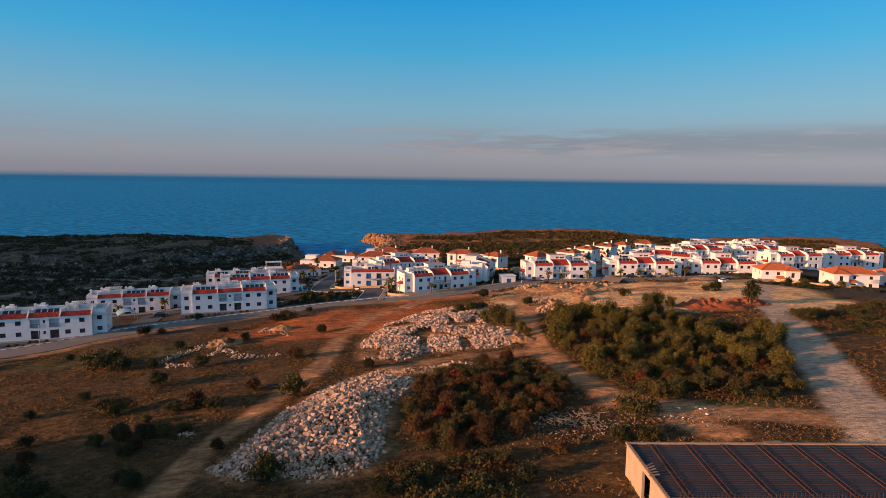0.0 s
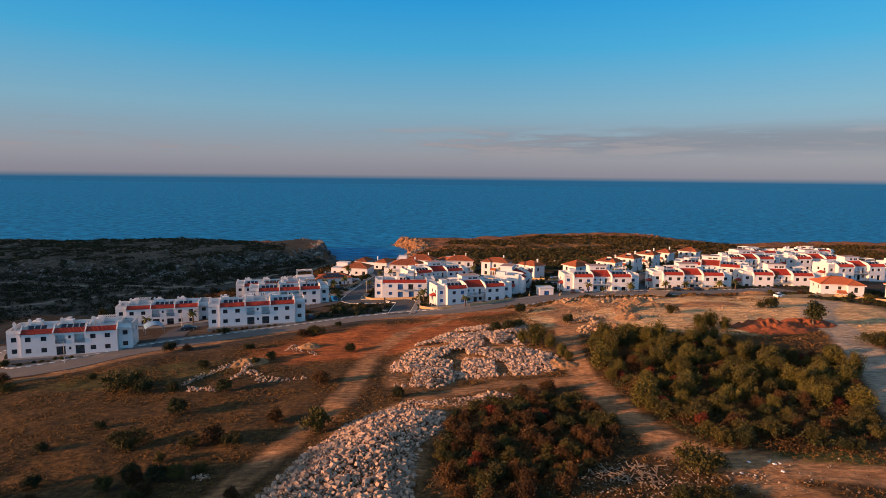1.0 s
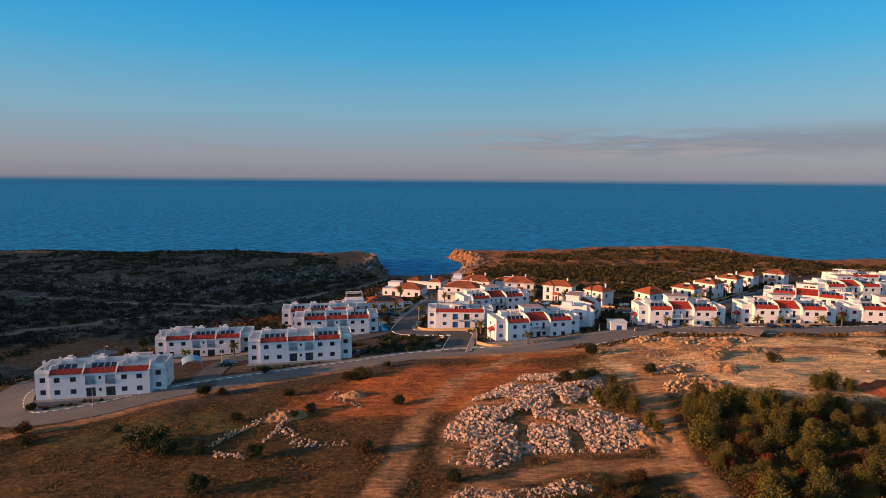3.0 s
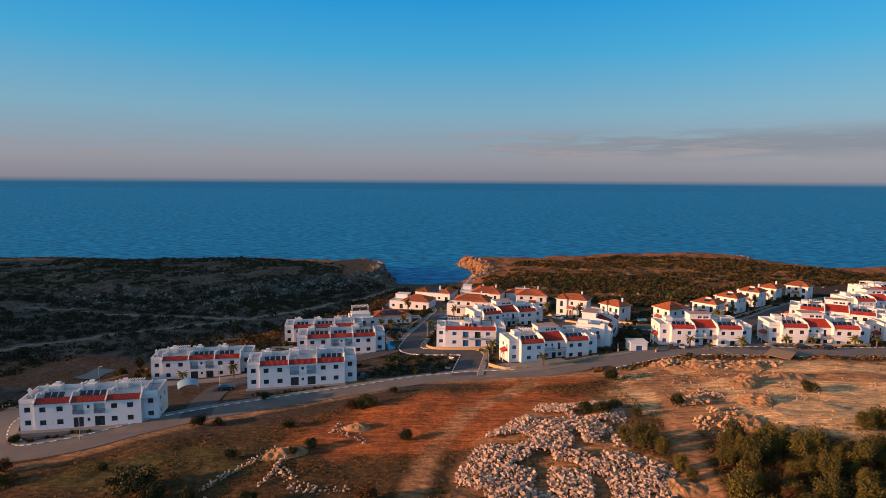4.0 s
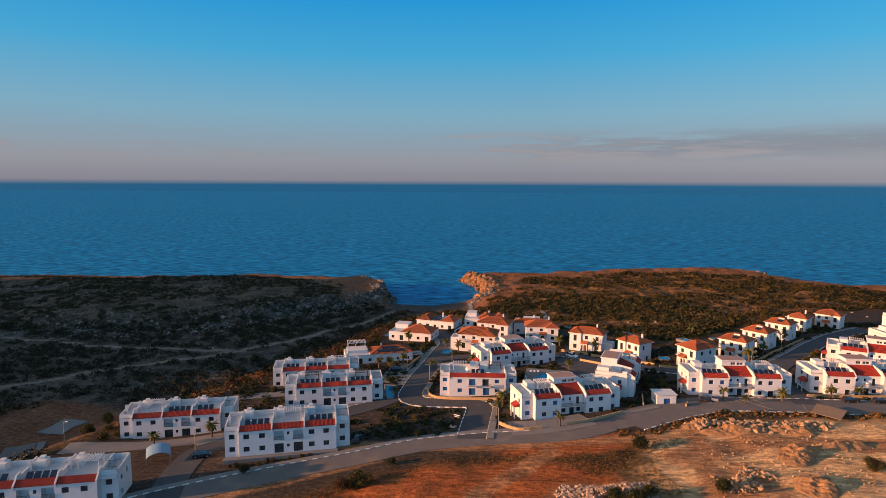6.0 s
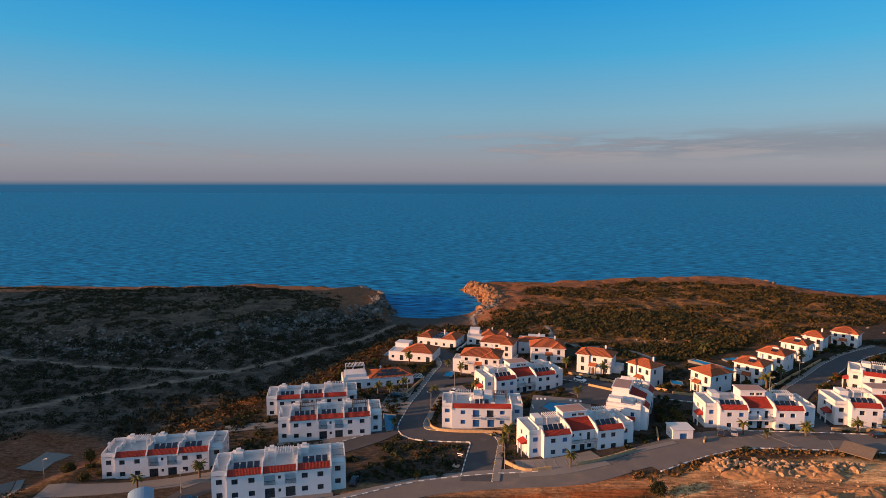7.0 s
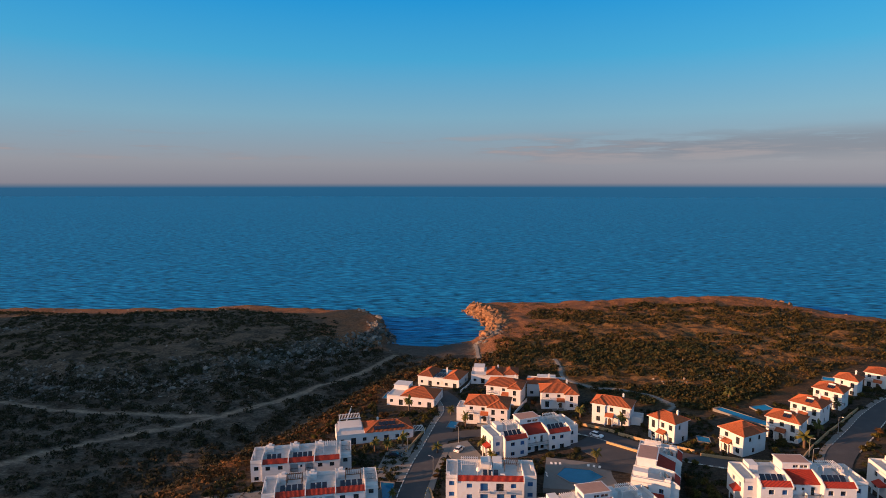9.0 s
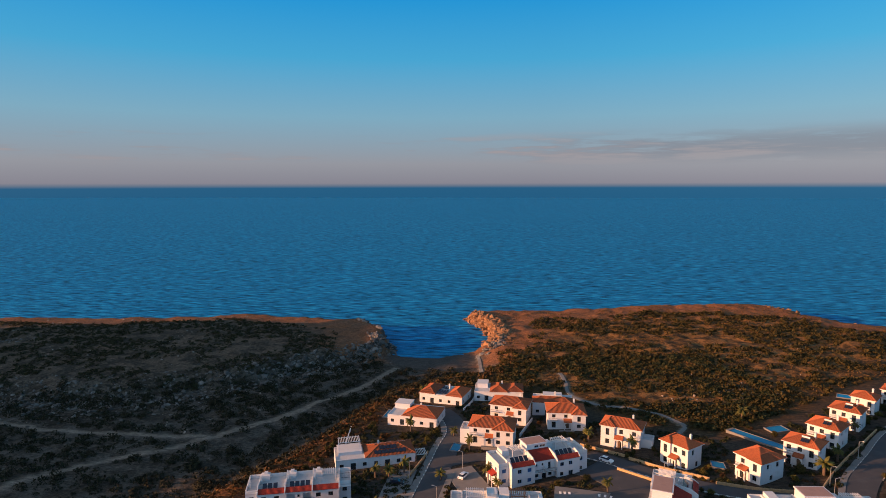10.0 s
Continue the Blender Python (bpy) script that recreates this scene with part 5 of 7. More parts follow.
bungalow(facing(-66.6, 331.4, 0.97, -0.2, z=8.2), "low white villa with terracotta roofs and solar panels", 18.6, 12.0, 3.6, [(0.2, 0.2, 6.6, 11.5, 1.7), (12.0, 0.2, 18.4, 11.5, 1.7)], [], [(7.0, 1.2, 4, None), (7.0, 3.4, 4, None), (7.2, 7.5, 3, None)])
bungalow(facing(-44.0, 334.0, 0.995, 0.05, z=9.0), "low white villa with terracotta roof and flat white wing", 20.0, 11.0, 3.6, [(6.8, 0.2, 13.4, 10.6, 1.6), (13.3, 1.0, 19.8, 10.6, 1.5)], [(1.0, 5.0, 5.4, 10.4, 1.8)])
bungalow(facing(-79.4, 264.8, 0.92, 0.39, z=9.3), "low white villa with terracotta roof and rows of solar panels", 25.0, 10.0, 3.2, [(9.5, 0.2, 24.8, 9.4, 1.8)], [(1.0, 3.6, 8.4, 9.6, 1.0)], [(12.2, 0.7, 9, 0), (14.0, 2.5, 5, 0)], [(1.4, 5.4, 8.0, 9.2, 4.4), (25.4, 1.0, 29.0, 5.0, -0.2)])
bungalow(facing(-20.0, 318.0, 0.99, 0.0, z=10.6), "white house with flat roof and terracotta slope behind the villas", 15.0, 10.0, 4.6, [(0.2, 0.2, 14.8, 6.0, 1.5)], [(4.0, 5.8, 11.0, 9.6, 1.2)])
h = thing("utility_hut", facing(23.3, 225.2, 0.985, 0.18, z=15.5, size=0.78), "small white flat-roofed utility hut with blue doors by the car park", "hut")
w = Shape()
wall_with(h, w, (0, 0), (6.8, 0), DEEP, 4.2, [(2.4, 4.8, 0.05, 2.9, "shut")])
wall_with(h, w, (0, 5.6), (0, 0), DEEP, 4.2, [(2.4, 3.2, 1.8, 2.4, "plain")])
w.wall((6.8, 0), (6.8, 5.6), DEEP, 4.2).wall((6.8, 5.6), (0, 5.6), DEEP, 4.2)
part("wall", w, plaster, h)
part("flat_roof", Shape().box(-0.35, -0.35, 4.2, 7.15, 5.95, 4.42), plaster_trim, h)

# ---- roads, kerbs, pavements ----


def smooth_line(line, gap=2.0):
    """A flowing line through the given points."""
    p = [Vector((2 * line[0][0] - line[1][0], 2 * line[0][1] - line[1][1]))] + [Vector(q) for q in line] + [Vector((2 * line[-1][0] - line[-2][0], 2 * line[-1][1] - line[-2][1]))]
    out = []
    for a, b, c, d in zip(p, p[1:], p[2:], p[3:]):
        n = max(2, int((c - b).length / gap))
        for i in range(n):
            t = i / n
            out.append(0.5 * (2 * b + (c - a) * t + (2 * a - 5 * b + 4 * c - d) * t * t + (3 * b - a - 3 * c + d) * t ** 3))
    return out + [p[-2]]


def offset(line, d):
    """The line moved to its left by d."""
    out = []
    for i, q in enumerate(line):
        t = (line[min(i + 1, len(line) - 1)] - line[max(i - 1, 0)]).normalized()
        out.append(q + Vector((-t.y, t.x)) * d)
    return out


def lane(name, line, width, lift, mat, label, category, cells=5, side=0.0):
    line = smooth_line(line)
    rows = [offset(line, side + width * (k / cells - 0.5)) for k in range(cells + 1)]
    x = np.array([[q.x for q in r] for r in rows])
    y = np.array([[q.y for q in r] for r in rows])
    z = land(x, y) + lift
    n = len(line)
    v = np.stack([x.ravel(), y.ravel(), z.ravel()], 1)
    low = v - np.array([0, 0, 0.3])
    f = [(k * n + i, k * n + i + 1, (k + 1) * n + i + 1, (k + 1) * n + i) for k in range(cells) for i in range(n - 1)]
    m = len(v)
    for k in (0, cells):
        f += [(k * n + i, k * n + i + 1, m + k * n + i + 1, m + k * n + i) for i in range(n - 1)]
    me = bpy.data.meshes.new(name)
    me.from_pydata(np.concatenate([v, low]).tolist(), [], f)
    me.materials.append(mat)
    me.update()
    bm = bmesh.new()
    bm.from_mesh(me)
    bmesh.ops.recalc_face_normals(bm, faces=bm.faces)
    loose = [q for q in bm.verts if not q.link_faces]
    bmesh.ops.delete(bm, geom=loose)
    bm.to_mesh(me)
    bm.free()
    return tagged(new(name, me), label, category, kind="structure")


def kerb(line, side, label, colours, length=1.2, high=0.24, start=0.0, end=1.0):
    """A row of kerbstones, painted in turn."""
    pts = offset(smooth_line(line, length), side)
    pts = pts[int(len(pts) * start):int(len(pts) * end)]
    s = Shape()
    for i, (a, b) in enumerate(zip(pts, pts[1:])):
        t = (b - a).normalized() * 0.5
        n = Vector((-t.y, t.x)).normalized() * 0.14
        g = float(land(np.array([(a.x + b.x) / 2]), np.array([(a.y + b.y) / 2]))[0])
        a2, b2 = a + t * 0.02, b - t * 0.02
        q = [a2 - n, b2 - n, b2 + n, a2 + n]
        s.hull([(*c, g - 0.3) for c in q], [(*c, g + high) for c in q], i % len(colours))
    tagged(new("kerb", s.data("kerb", *colours)), label, "kerb", kind="structure")


LOW_ROAD = [(-150, 196), (-139, 180), (-134, 168), (-132, 157.5), (-127.5, 150), (-120.5, 143.5), (-113, 141.8), (-102.7, 147.4), (-93.6, 156.5), (-88.3, 161.3), (-77.3, 169.6), (-65.2, 177.9), (-50.2, 186.9), (-37, 194.8), (-22, 199), (-2, 202.5), (12, 211), (26, 219)]
EAST_ROAD = [(13, 211.5), (25, 220), (38, 226.6), (56, 227.4), (76, 227.6), (100, 231), (116, 236)]
PARK_STREET = [(-84.5, 163), (-87.5, 171), (-90.5, 181), (-91, 189), (-84, 198), (-72, 208), (-62, 218), (-55, 226), (-50, 236)]
B3_STREET = [(-127, 185.6), (-113, 189.6), (-102, 193.8), (-90, 198.5)]
AVENUE = [(-25.2, 199), (-25.3, 208), (-25.3, 216), (-25.5, 222), (-28, 225.2), (-33, 225.6), (-39, 225.9), (-44.5, 227.2), (-47.8, 232), (-48.5, 242), (-48.5, 254), (-47.8, 268), (-47.3, 286), (-46.5, 300), (-50, 312), (-56, 322)]
SIDE_STREET = [(-49, 272), (-40, 277.5), (-30, 279.5), (-18, 281), (-8, 284), (1, 280.5), (9, 274), (18, 267), (30, 260.5), (45, 257), (62, 255)]
UP_STREET = [(63, 228), (63.5, 242), (64, 256), (71, 269), (84, 286), (96, 302), (111, 319), (130, 336)]
YARD = [(-3, 272), (4, 266), (8, 258), (6, 250)]
lane("road", LOW_ROAD, 7.4, 0.10, asphalt_dusty, "dusty grey asphalt road round the village", "road")
lane("road", EAST_ROAD, 13.0, 0.115, asphalt_dusty, "wide dusty asphalt car park and road", "road", 8)
lane("road", PARK_STREET, 7.0, 0.13, asphalt, "grey asphalt street between the blocks", "road")
lane("road", B3_STREET, 6.6, 0.14, paving, "pale paved street before the block", "road")
lane("road", AVENUE, 7.2, 0.15, asphalt, "grey asphalt avenue down to the sea", "road")
lane("road", SIDE_STREET, 6.2, 0.165, asphalt, "grey asphalt side street among villas", "road")
lane("road", UP_STREET, 7.0, 0.18, asphalt, "grey asphalt street along the villas", "road")
lane("road", YARD, 13.0, 0.20, asphalt, "grey asphalt yard behind the pool", "road", 8)
lane("road", [(-42, 270), (-38, 262), (-34, 254)], 9.0, 0.21, paving, "pale paved car bay", "road", 6)
lane("road", [(-16, 206), (-6, 208), (4, 213)], 9.0, 0.19, paving, "paved parking bays before the block", "road", 6)
lane("pavement", LOW_ROAD, 1.8, 0.22, paving, "pale pavement behind the kerb", "pavement", 2, 4.9)
lane("pavement", AVENUE[9:], 2.0, 0.24, paving, "pale pavement along the avenue", "pavement", 2, 4.7)
lane("pavement", AVENUE[:12], 1.8, 0.25, paving, "pale pavement along the avenue", "pavement", 2, -4.6)
lane("pavement", UP_STREET[2:], 1.6, 0.26, paving, "pale pavement along the street", "pavement", 2, 4.4)
lane("pavement", PARK_STREET[3:], 4.0, 0.23, paving, "pale paved strip beside the street", "pavement", 3, 5.6)
kerb(LOW_ROAD, 3.85, "kerb of white-painted and bare stones", (kerb_white, kerb_grey), start=0.12, end=0.82)
kerb(EAST_ROAD, 6.6, "kerb of white-painted and bare stones", (kerb_white, kerb_grey), start=0.3)
kerb(EAST_ROAD, -6.6, "kerb of white-painted and bare stones", (kerb_white, kerb_grey), start=0.0, end=0.6)
kerb(AVENUE, -3.75, "kerb of yellow and white stones", (kerb_white, kerb_yellow), end=0.40)
kerb(AVENUE, 3.75, "kerb of white-painted stones", (kerb_white, kerb_grey), start=0.02)
kerb(PARK_STREET, 3.65, "kerb of white-painted stones", (kerb_white, kerb_grey), start=0.4, end=0.95)
kerb(UP_STREET, 3.6, "pale kerb along the street", (kerb_grey, kerb_white), start=0.35)
kerb(UP_STREET, -3.6, "pale kerb along the street", (kerb_grey, kerb_white), start=0.35)
kerb(SIDE_STREET, -3.2, "pale kerb along the side street", (kerb_grey, kerb_white), start=0.3)
marks = Shape()


def painted_line(a, b, lift, wide=0.14):
    """A painted stripe that follows the road from a to b."""
    a, b = Vector(a), Vector(b)
    n = (b - a).orthogonal().normalized() * wide / 2
    for k in range(4):
        p, q = a.lerp(b, k / 4), a.lerp(b, (k + 1) / 4)
        zp, zq = height(*p) + lift, height(*q) + lift
        rim = [(*(p - n), zp), (*(q - n), zq), (*(q + n), zq), (*(p + n), zp)]
        marks.hull([(x, y, z - 0.03) for x, y, z in rim], rim)


for i in range(6):
    painted_line((37 + 2.7 * i, 231.4 + 0.15 * i), (38.2 + 2.7 * i, 227.2 + 0.15 * i), 0.15)
painted_line((63, 234.6), (60, 221.6), 0.15, 0.2)
painted_line((46, 233.0), (52, 222.4), 0.15, 0.2)
for i in range(6):
    painted_line((-15 + 2.6 * i, 209.4 + 0.5 * i), (-14 + 2.6 * i, 204.6 + 0.5 * i), 0.23)
tagged(new("road_markings", marks.data("road_markings", line_paint)), "white painted bay lines on the car parks", "road marking", kind="structure")


def low_wall(line, label, high=0.9, wide=0.35, mat=None):
    pts = smooth_line(line, 1.5)
    s = Shape()
    left, right = offset(pts, wide / 2), offset(pts, -wide / 2)
    for a, b, c, d in zip(left, left[1:], right[1:], right):
        g = height((a.x + c.x) / 2, (a.y + c.y) / 2)
        s.hull([(*d, g - 0.5), (*c, g - 0.5), (*b, g - 0.5), (*a, g - 0.5)], [(*d, g + high), (*c, g + high), (*b, g + high), (*a, g + high)])
    tagged(new("garden_wall", s.data("garden_wall", mat or stone_wall)), label, "wall", "garden walls")


for line in ([(-44, 238), (-39, 229.6), (-21, 228)], [(-19, 209), (-14, 204.6), (-8, 206)], [(-2, 208), (6, 212.5), (13, 217.5)], [(66, 236.5), (82, 237.5), (98, 240)], [(19.5, 224), (20.5, 232)], [(30.5, 223.5), (31.5, 226)],
             [(-4, 289.6), (3, 285.5), (9, 281)], [(10, 279), (20, 272.5), (30, 266)], [(31, 263.5), (44, 260.5), (56, 260)], [(5.5, 270.5), (14, 263.5), (24, 257.5)], [(102, 213), (114, 217), (124, 219)], [(124, 219), (138, 209), (150, 207)],
             [(-56, 262), (-54.6, 272), (-53.5, 281)], [(58, 263), (68, 277), (82, 294), (94, 309)]):
    low_wall(line, "low wall of ochre stone blocks beside the street")
low_wall([(-86, 300), (-84, 290), (-82, 280)], "low white garden wall above the valley slope", 0.8, 0.3, plaster)
low_wall([(-24, 296), (-22, 304), (-20, 312)], "low white garden wall between villas", 1.2, 0.3, plaster)
low_wall([(-47, 322), (-45, 330), (-44, 340)], "low white garden wall between villas", 1.0, 0.3, plaster)

# footpaths over the headland
lane("footpath", FOOTPATH, 1.5, 0.20, paving, "pale footpath winding past the villas", "path", 2)
lane("footpath", BEACH_STEPS, 1.7, 0.3, paving, "pale boardwalk down to the beach", "path", 2)
lane("pavement", [(-149.2, 204.5), (-149.2, 215)], 8.6, 0.22, paving, "pale concrete slab on bare earth", "slab", 3)

lane("pavement", [(-57.5, 244), (-58, 256), (-58.5, 268)], 8.0, 0.22, paving, "pale paved forecourt beside the avenue", "pavement", 4)
lane("pavement", [(-103, 226), (-96, 229), (-88, 232)], 5.0, 0.2, paving, "pale paved path behind the block", "pavement", 3)

# ---- pools ----


def pool(points, label, deck=None):
    """Water with a coping round it."""
    cx, cy = sum(p[0] for p in points) / len(points), sum(p[1] for p in points) / len(points)
    g = max(height(*p) for p in points) + 0.25
    h = thing("swimming_pool", Matrix.Translation((cx, cy, g)), label, "pool", "swimming pools")
    loc = [(x - cx, y - cy) for x, y in points]
    part("water", Shape().hull([(x, y, -1.2) for x, y in loc], [(x, y, -0.08) for x, y in loc]), pool_tile, h, "clear blue pool water")
    s = Shape()
    for (ax, ay), (bx, by) in zip(loc, loc[1:] + loc[:1]):
        k = 1.10
        s.hull([(ax * k, ay * k, -1.2), (bx * k, by * k, -1.2), (bx, by, -1.2), (ax, ay, -1.2)], [(ax * k, ay * k, 0.05), (bx * k, by * k, 0.05), (bx, by, 0.05), (ax, ay, 0.05)])
    part("coping", s, paving, h)
    if deck:
        part("deck", Shape().hull([(x - cx, y - cy, -1.5) for x, y in deck], [(x - cx, y - cy, -0.12) for x, y in deck]), paving, h)
    return h


pool([(-7, 242.2), (-3, 241.6), (2.2, 246.5), (-1, 250), (-8, 250.2), (-10.3, 245.8)], "six-sided swimming pool with pale coping", [(-14, 238), (6, 239), (8, 254), (-13, 256)])
pool([(-54.3, 228.8), (-52.6, 229.8), (-54.4, 240.5), (-58.2, 240.5)], "small blue pool beside the block")
pool([(45.5, 302), (52, 294.5), (58, 289), (60, 292), (54, 298), (48, 304)], "long dark blue pool with white surround")
pool([(60, 303), (66, 306), (64.5, 310), (58.5, 307)], "blue villa pool behind the street")
pool([(33.5, 276), (37.0, 275), (37.4, 279), (34, 280)], "small blue villa pool by the hedge")
pool([(-77, 312), (-71.5, 311), (-71, 318), (-76.5, 319)], "blue villa pool above the valley")
pool([(98, 345), (104, 343), (106, 347), (100, 349)], "blue villa pool near the headland")
pool([(-46.5, 283), (-43.5, 282.6), (-43, 288), (-46, 288.6)], "small blue corner pool by the avenue")

# ---- street furniture ----


def car(x, y, turn, paint, label):
    h = thing("car", Matrix.Translation((x, y, height(x, y) + 0.22)) @ Matrix.Rotation(radians(turn), 4, "Z"), label, "car", "parked cars")
    b = Shape()
    side = [(-2.1, 0.35), (-2.15, 0.75), (-1.95, 0.95), (0.9, 0.95), (1.9, 0.82), (2.15, 0.62), (2.1, 0.35)]
    low = [(px, -0.84, pz) for px, pz in side]
    high = [(px, 0.84, pz) for px, pz in side]
    b.hull(low[::-1], high[::-1])
    b.hull([(-1.9, -0.8, 0.2), (1.95, -0.8, 0.2), (1.95, 0.8, 0.2), (-1.9, 0.8, 0.2)], [(-2.05, -0.83, 0.36), (2.05, -0.83, 0.36), (2.05, 0.83, 0.36), (-2.05, 0.83, 0.36)])
    body = part("body", b, paint, h)
    part("cabin", Shape().hull([(-1.75, -0.76, 0.95), (1.0, -0.76, 0.95), (1.0, 0.76, 0.95), (-1.75, 0.76, 0.95)], [(-1.3, -0.6, 1.44), (0.3, -0.6, 1.44), (0.3, 0.6, 1.44), (-1.3, 0.6, 1.44)]), panel_dark, body, "dark tinted car windows")
    part("car_roof", Shape().hull([(-1.34, -0.62, 1.43), (0.34, -0.62, 1.43), (0.34, 0.62, 1.43), (-1.34, 0.62, 1.43)], [(-1.2, -0.55, 1.49), (0.2, -0.55, 1.49), (0.2, 0.55, 1.49), (-1.2, 0.55, 1.49)]), paint, body)
    for wx in (-1.3, 1.35):
        for wy in (-0.86, 0.66):
            wheel = part("wheel", Shape().tube((wx, wy, 0.32), (wx, wy + 0.2, 0.32), 0.32, 0.32, 12), rubber, h)
            part("rim", Shape().tube((wx, wy - 0.01, 0.32), (wx, wy + 0.21, 0.32), 0.18, 0.18, 8), metal_grey, wheel)
    for wy in (-0.62, 0.42):
        part("headlight", Shape().box(2.06, wy, 0.62, 2.14, wy + 0.2, 0.74), plastic_white, body)
        part("tail_light", Shape().box(-2.17, wy, 0.66, -2.10, wy + 0.2, 0.82), red_tile, body)
    return h


for x, y, turn, paint, label in ((-39.5, 264, 70, car_white, "white car parked in the paved bay"), (3, 276.5, -35, car_white, "white car parked in the asphalt yard"), (-58.5, 258.5, 5, car_dark, "dark car parked before the low villa"),
                                 (36.2, 229.6, 80, car_dark, "dark car parked beside the block"), (39.6, 230.4, 80, car_silver, "silver car parked beside the block"), (75, 231.8, 10, car_dark, "dark car parked before the stone wall"),
                                 (82.5, 232.2, 15, car_dark, "dark car parked by the car park edge"), (-88.5, 184.5, 25, car_dark, "dark car parked on the pale paving"), (-53.5, 196.5, 95, car_dark, "dark car parked beside the block"),
                                 (103, 214, 30, car_white, "white car standing on the sandy lot")):
    car(x, y, turn, paint, label)


def street_lamp(x, y, turn):
    h = thing("street_lamp", Matrix.Translation((x, y, height(x, y) - 0.1)) @ Matrix.Rotation(radians(turn), 4, "Z"), "slim grey metal street lamp on the pavement", "street lamp", "street lamps")
    pole = part("pole", Shape().tube((0, 0, 0), (0, 0, 5.6), 0.09, 0.06, 8).tube((0, 0, 0), (0, 0, 0.5), 0.14, 0.13, 8), metal_grey, h)
    part("arm", Shape().tube((0, 0, 5.55), (0.9, 0, 5.9), 0.05, 0.04, 6), metal_grey, pole)
    part("lamp_head", Shape().hull([(0.8, -0.12, 5.86), (1.4, -0.12, 5.88), (1.4, 0.12, 5.88), (0.8, 0.12, 5.86)], [(0.85, -0.08, 5.98), (1.35, -0.08, 5.97), (1.35, 0.08, 5.97), (0.85, 0.08, 5.98)]), metal_grey, pole)


for x, y, turn in ((-103.5, 149.5, -50), (-93, 189, 0), (-59, 197, -50), (-44.6, 247, 180), (-55.5, 262, 0), (-19, 206, 180), (49, 232, -90), (17.5, 264.5, -60), (58.5, 258, 0), (60.5, 265, -30), (76.5, 284, -45), (-140, 200, 0), (-40.5, 270, 180)):
    street_lamp(x, y, turn)

h = thing("sign_board", Matrix.Translation((-30.9, 207.0, height(-30.9, 207.0))) @ Matrix.Rotation(radians(-15), 4, "Z"), "black sign board on a dark post by the junction", "sign")
part("post", Shape().box(-0.25, -0.12, -0.4, 0.25, 0.12, 4.6), metal_dark, h)
board = part("board", Shape().box(-0.1, -0.16, 2.6, 2.3, -0.12 + 0.1, 4.0), metal_dark, h)
part("lettering", Shape().box(0.3, -0.175, 3.35, 1.9, -0.162, 3.6).box(0.5, -0.175, 2.95, 1.7, -0.162, 3.1), plastic_white, board, "pale lettering bars")
part("base_stone", Shape().hull([(-1.0, -0.7, -0.4), (1.0, -0.7, -0.4), (1.0, 0.7, -0.4), (-1.0, 0.7, -0.4)], [(-0.8, -0.5, 0.35), (0.8, -0.5, 0.35), (0.8, 0.5, 0.35), (-0.8, 0.5, 0.35)]), rock, h)

h = thing("carport", Matrix.Translation((-98.5, 182.5, height(-98, 182) + 0.1)) @ Matrix.Rotation(radians(35), 4, "Z"), "carport with curved pale blue sheet roof on posts", "carport")
bow = [math.pi * (0.15 + 0.7 * i / 10) for i in range(11)]
s = Shape()
for lift, flip in ((0.9, 1), (0.97, 0)):
    for a, b in zip(bow, bow[1:]):
        f = [(-3 * math.cos(a), -3.0, lift + 1.9 * math.sin(a)), (-3 * math.cos(b), -3.0, lift + 1.9 * math.sin(b)), (-3 * math.cos(b), 3.0, lift + 1.9 * math.sin(b)), (-3 * math.cos(a), 3.0, lift + 1.9 * math.sin(a))]
        s.face(f if flip else f[::-1])
part("roof_sheet", s, canvas_blue, h)
for x in (-2.6, 2.6):
    for y in (-2.7, 2.7):
        part("post", Shape().box(x - 0.06, y - 0.06, -0.2, x + 0.06, y + 0.06, 1.9), metal_grey, h)

h = thing("open_shed", Matrix.Translation((64.0, 219.2, height(64, 219) - 0.5)) @ Matrix.Rotation(radians(-38), 4, "Z") @ Matrix.Diagonal((0.75, 0.85, 0.9, 1)), "low open shed with a sloping brown roof on the sand", "shed")
part("shed_roof", Shape().hull([(-4.5, -3, 1.2), (4.5, -3, 1.2), (4.5, 3, 2.3), (-4.5, 3, 2.3)], [(-4.5, -3, 1.35), (4.5, -3, 1.35), (4.5, 3, 2.45), (-4.5, 3, 2.45)]), wood_plank, h)
part("back_wall", Shape().box(-4.3, 2.7, -0.4, 4.3, 2.9, 2.2), wood_dark, h)
part("side_wall", Shape().hull([(-4.4, -2.8, -0.4), (-4.2, -2.8, -0.4), (-4.2, 2.7, -0.4), (-4.4, 2.7, -0.4)], [(-4.4, -2.8, 1.2), (-4.2, -2.8, 1.2), (-4.2, 2.7, 2.2), (-4.4, 2.7, 2.2)]), wood_plank, h)
for x in (-4.2, 0, 4.2):
    part("post", Shape().box(x - 0.08, -2.9, -0.4, x + 0.08, -2.74, 1.2), wood_dark, h)

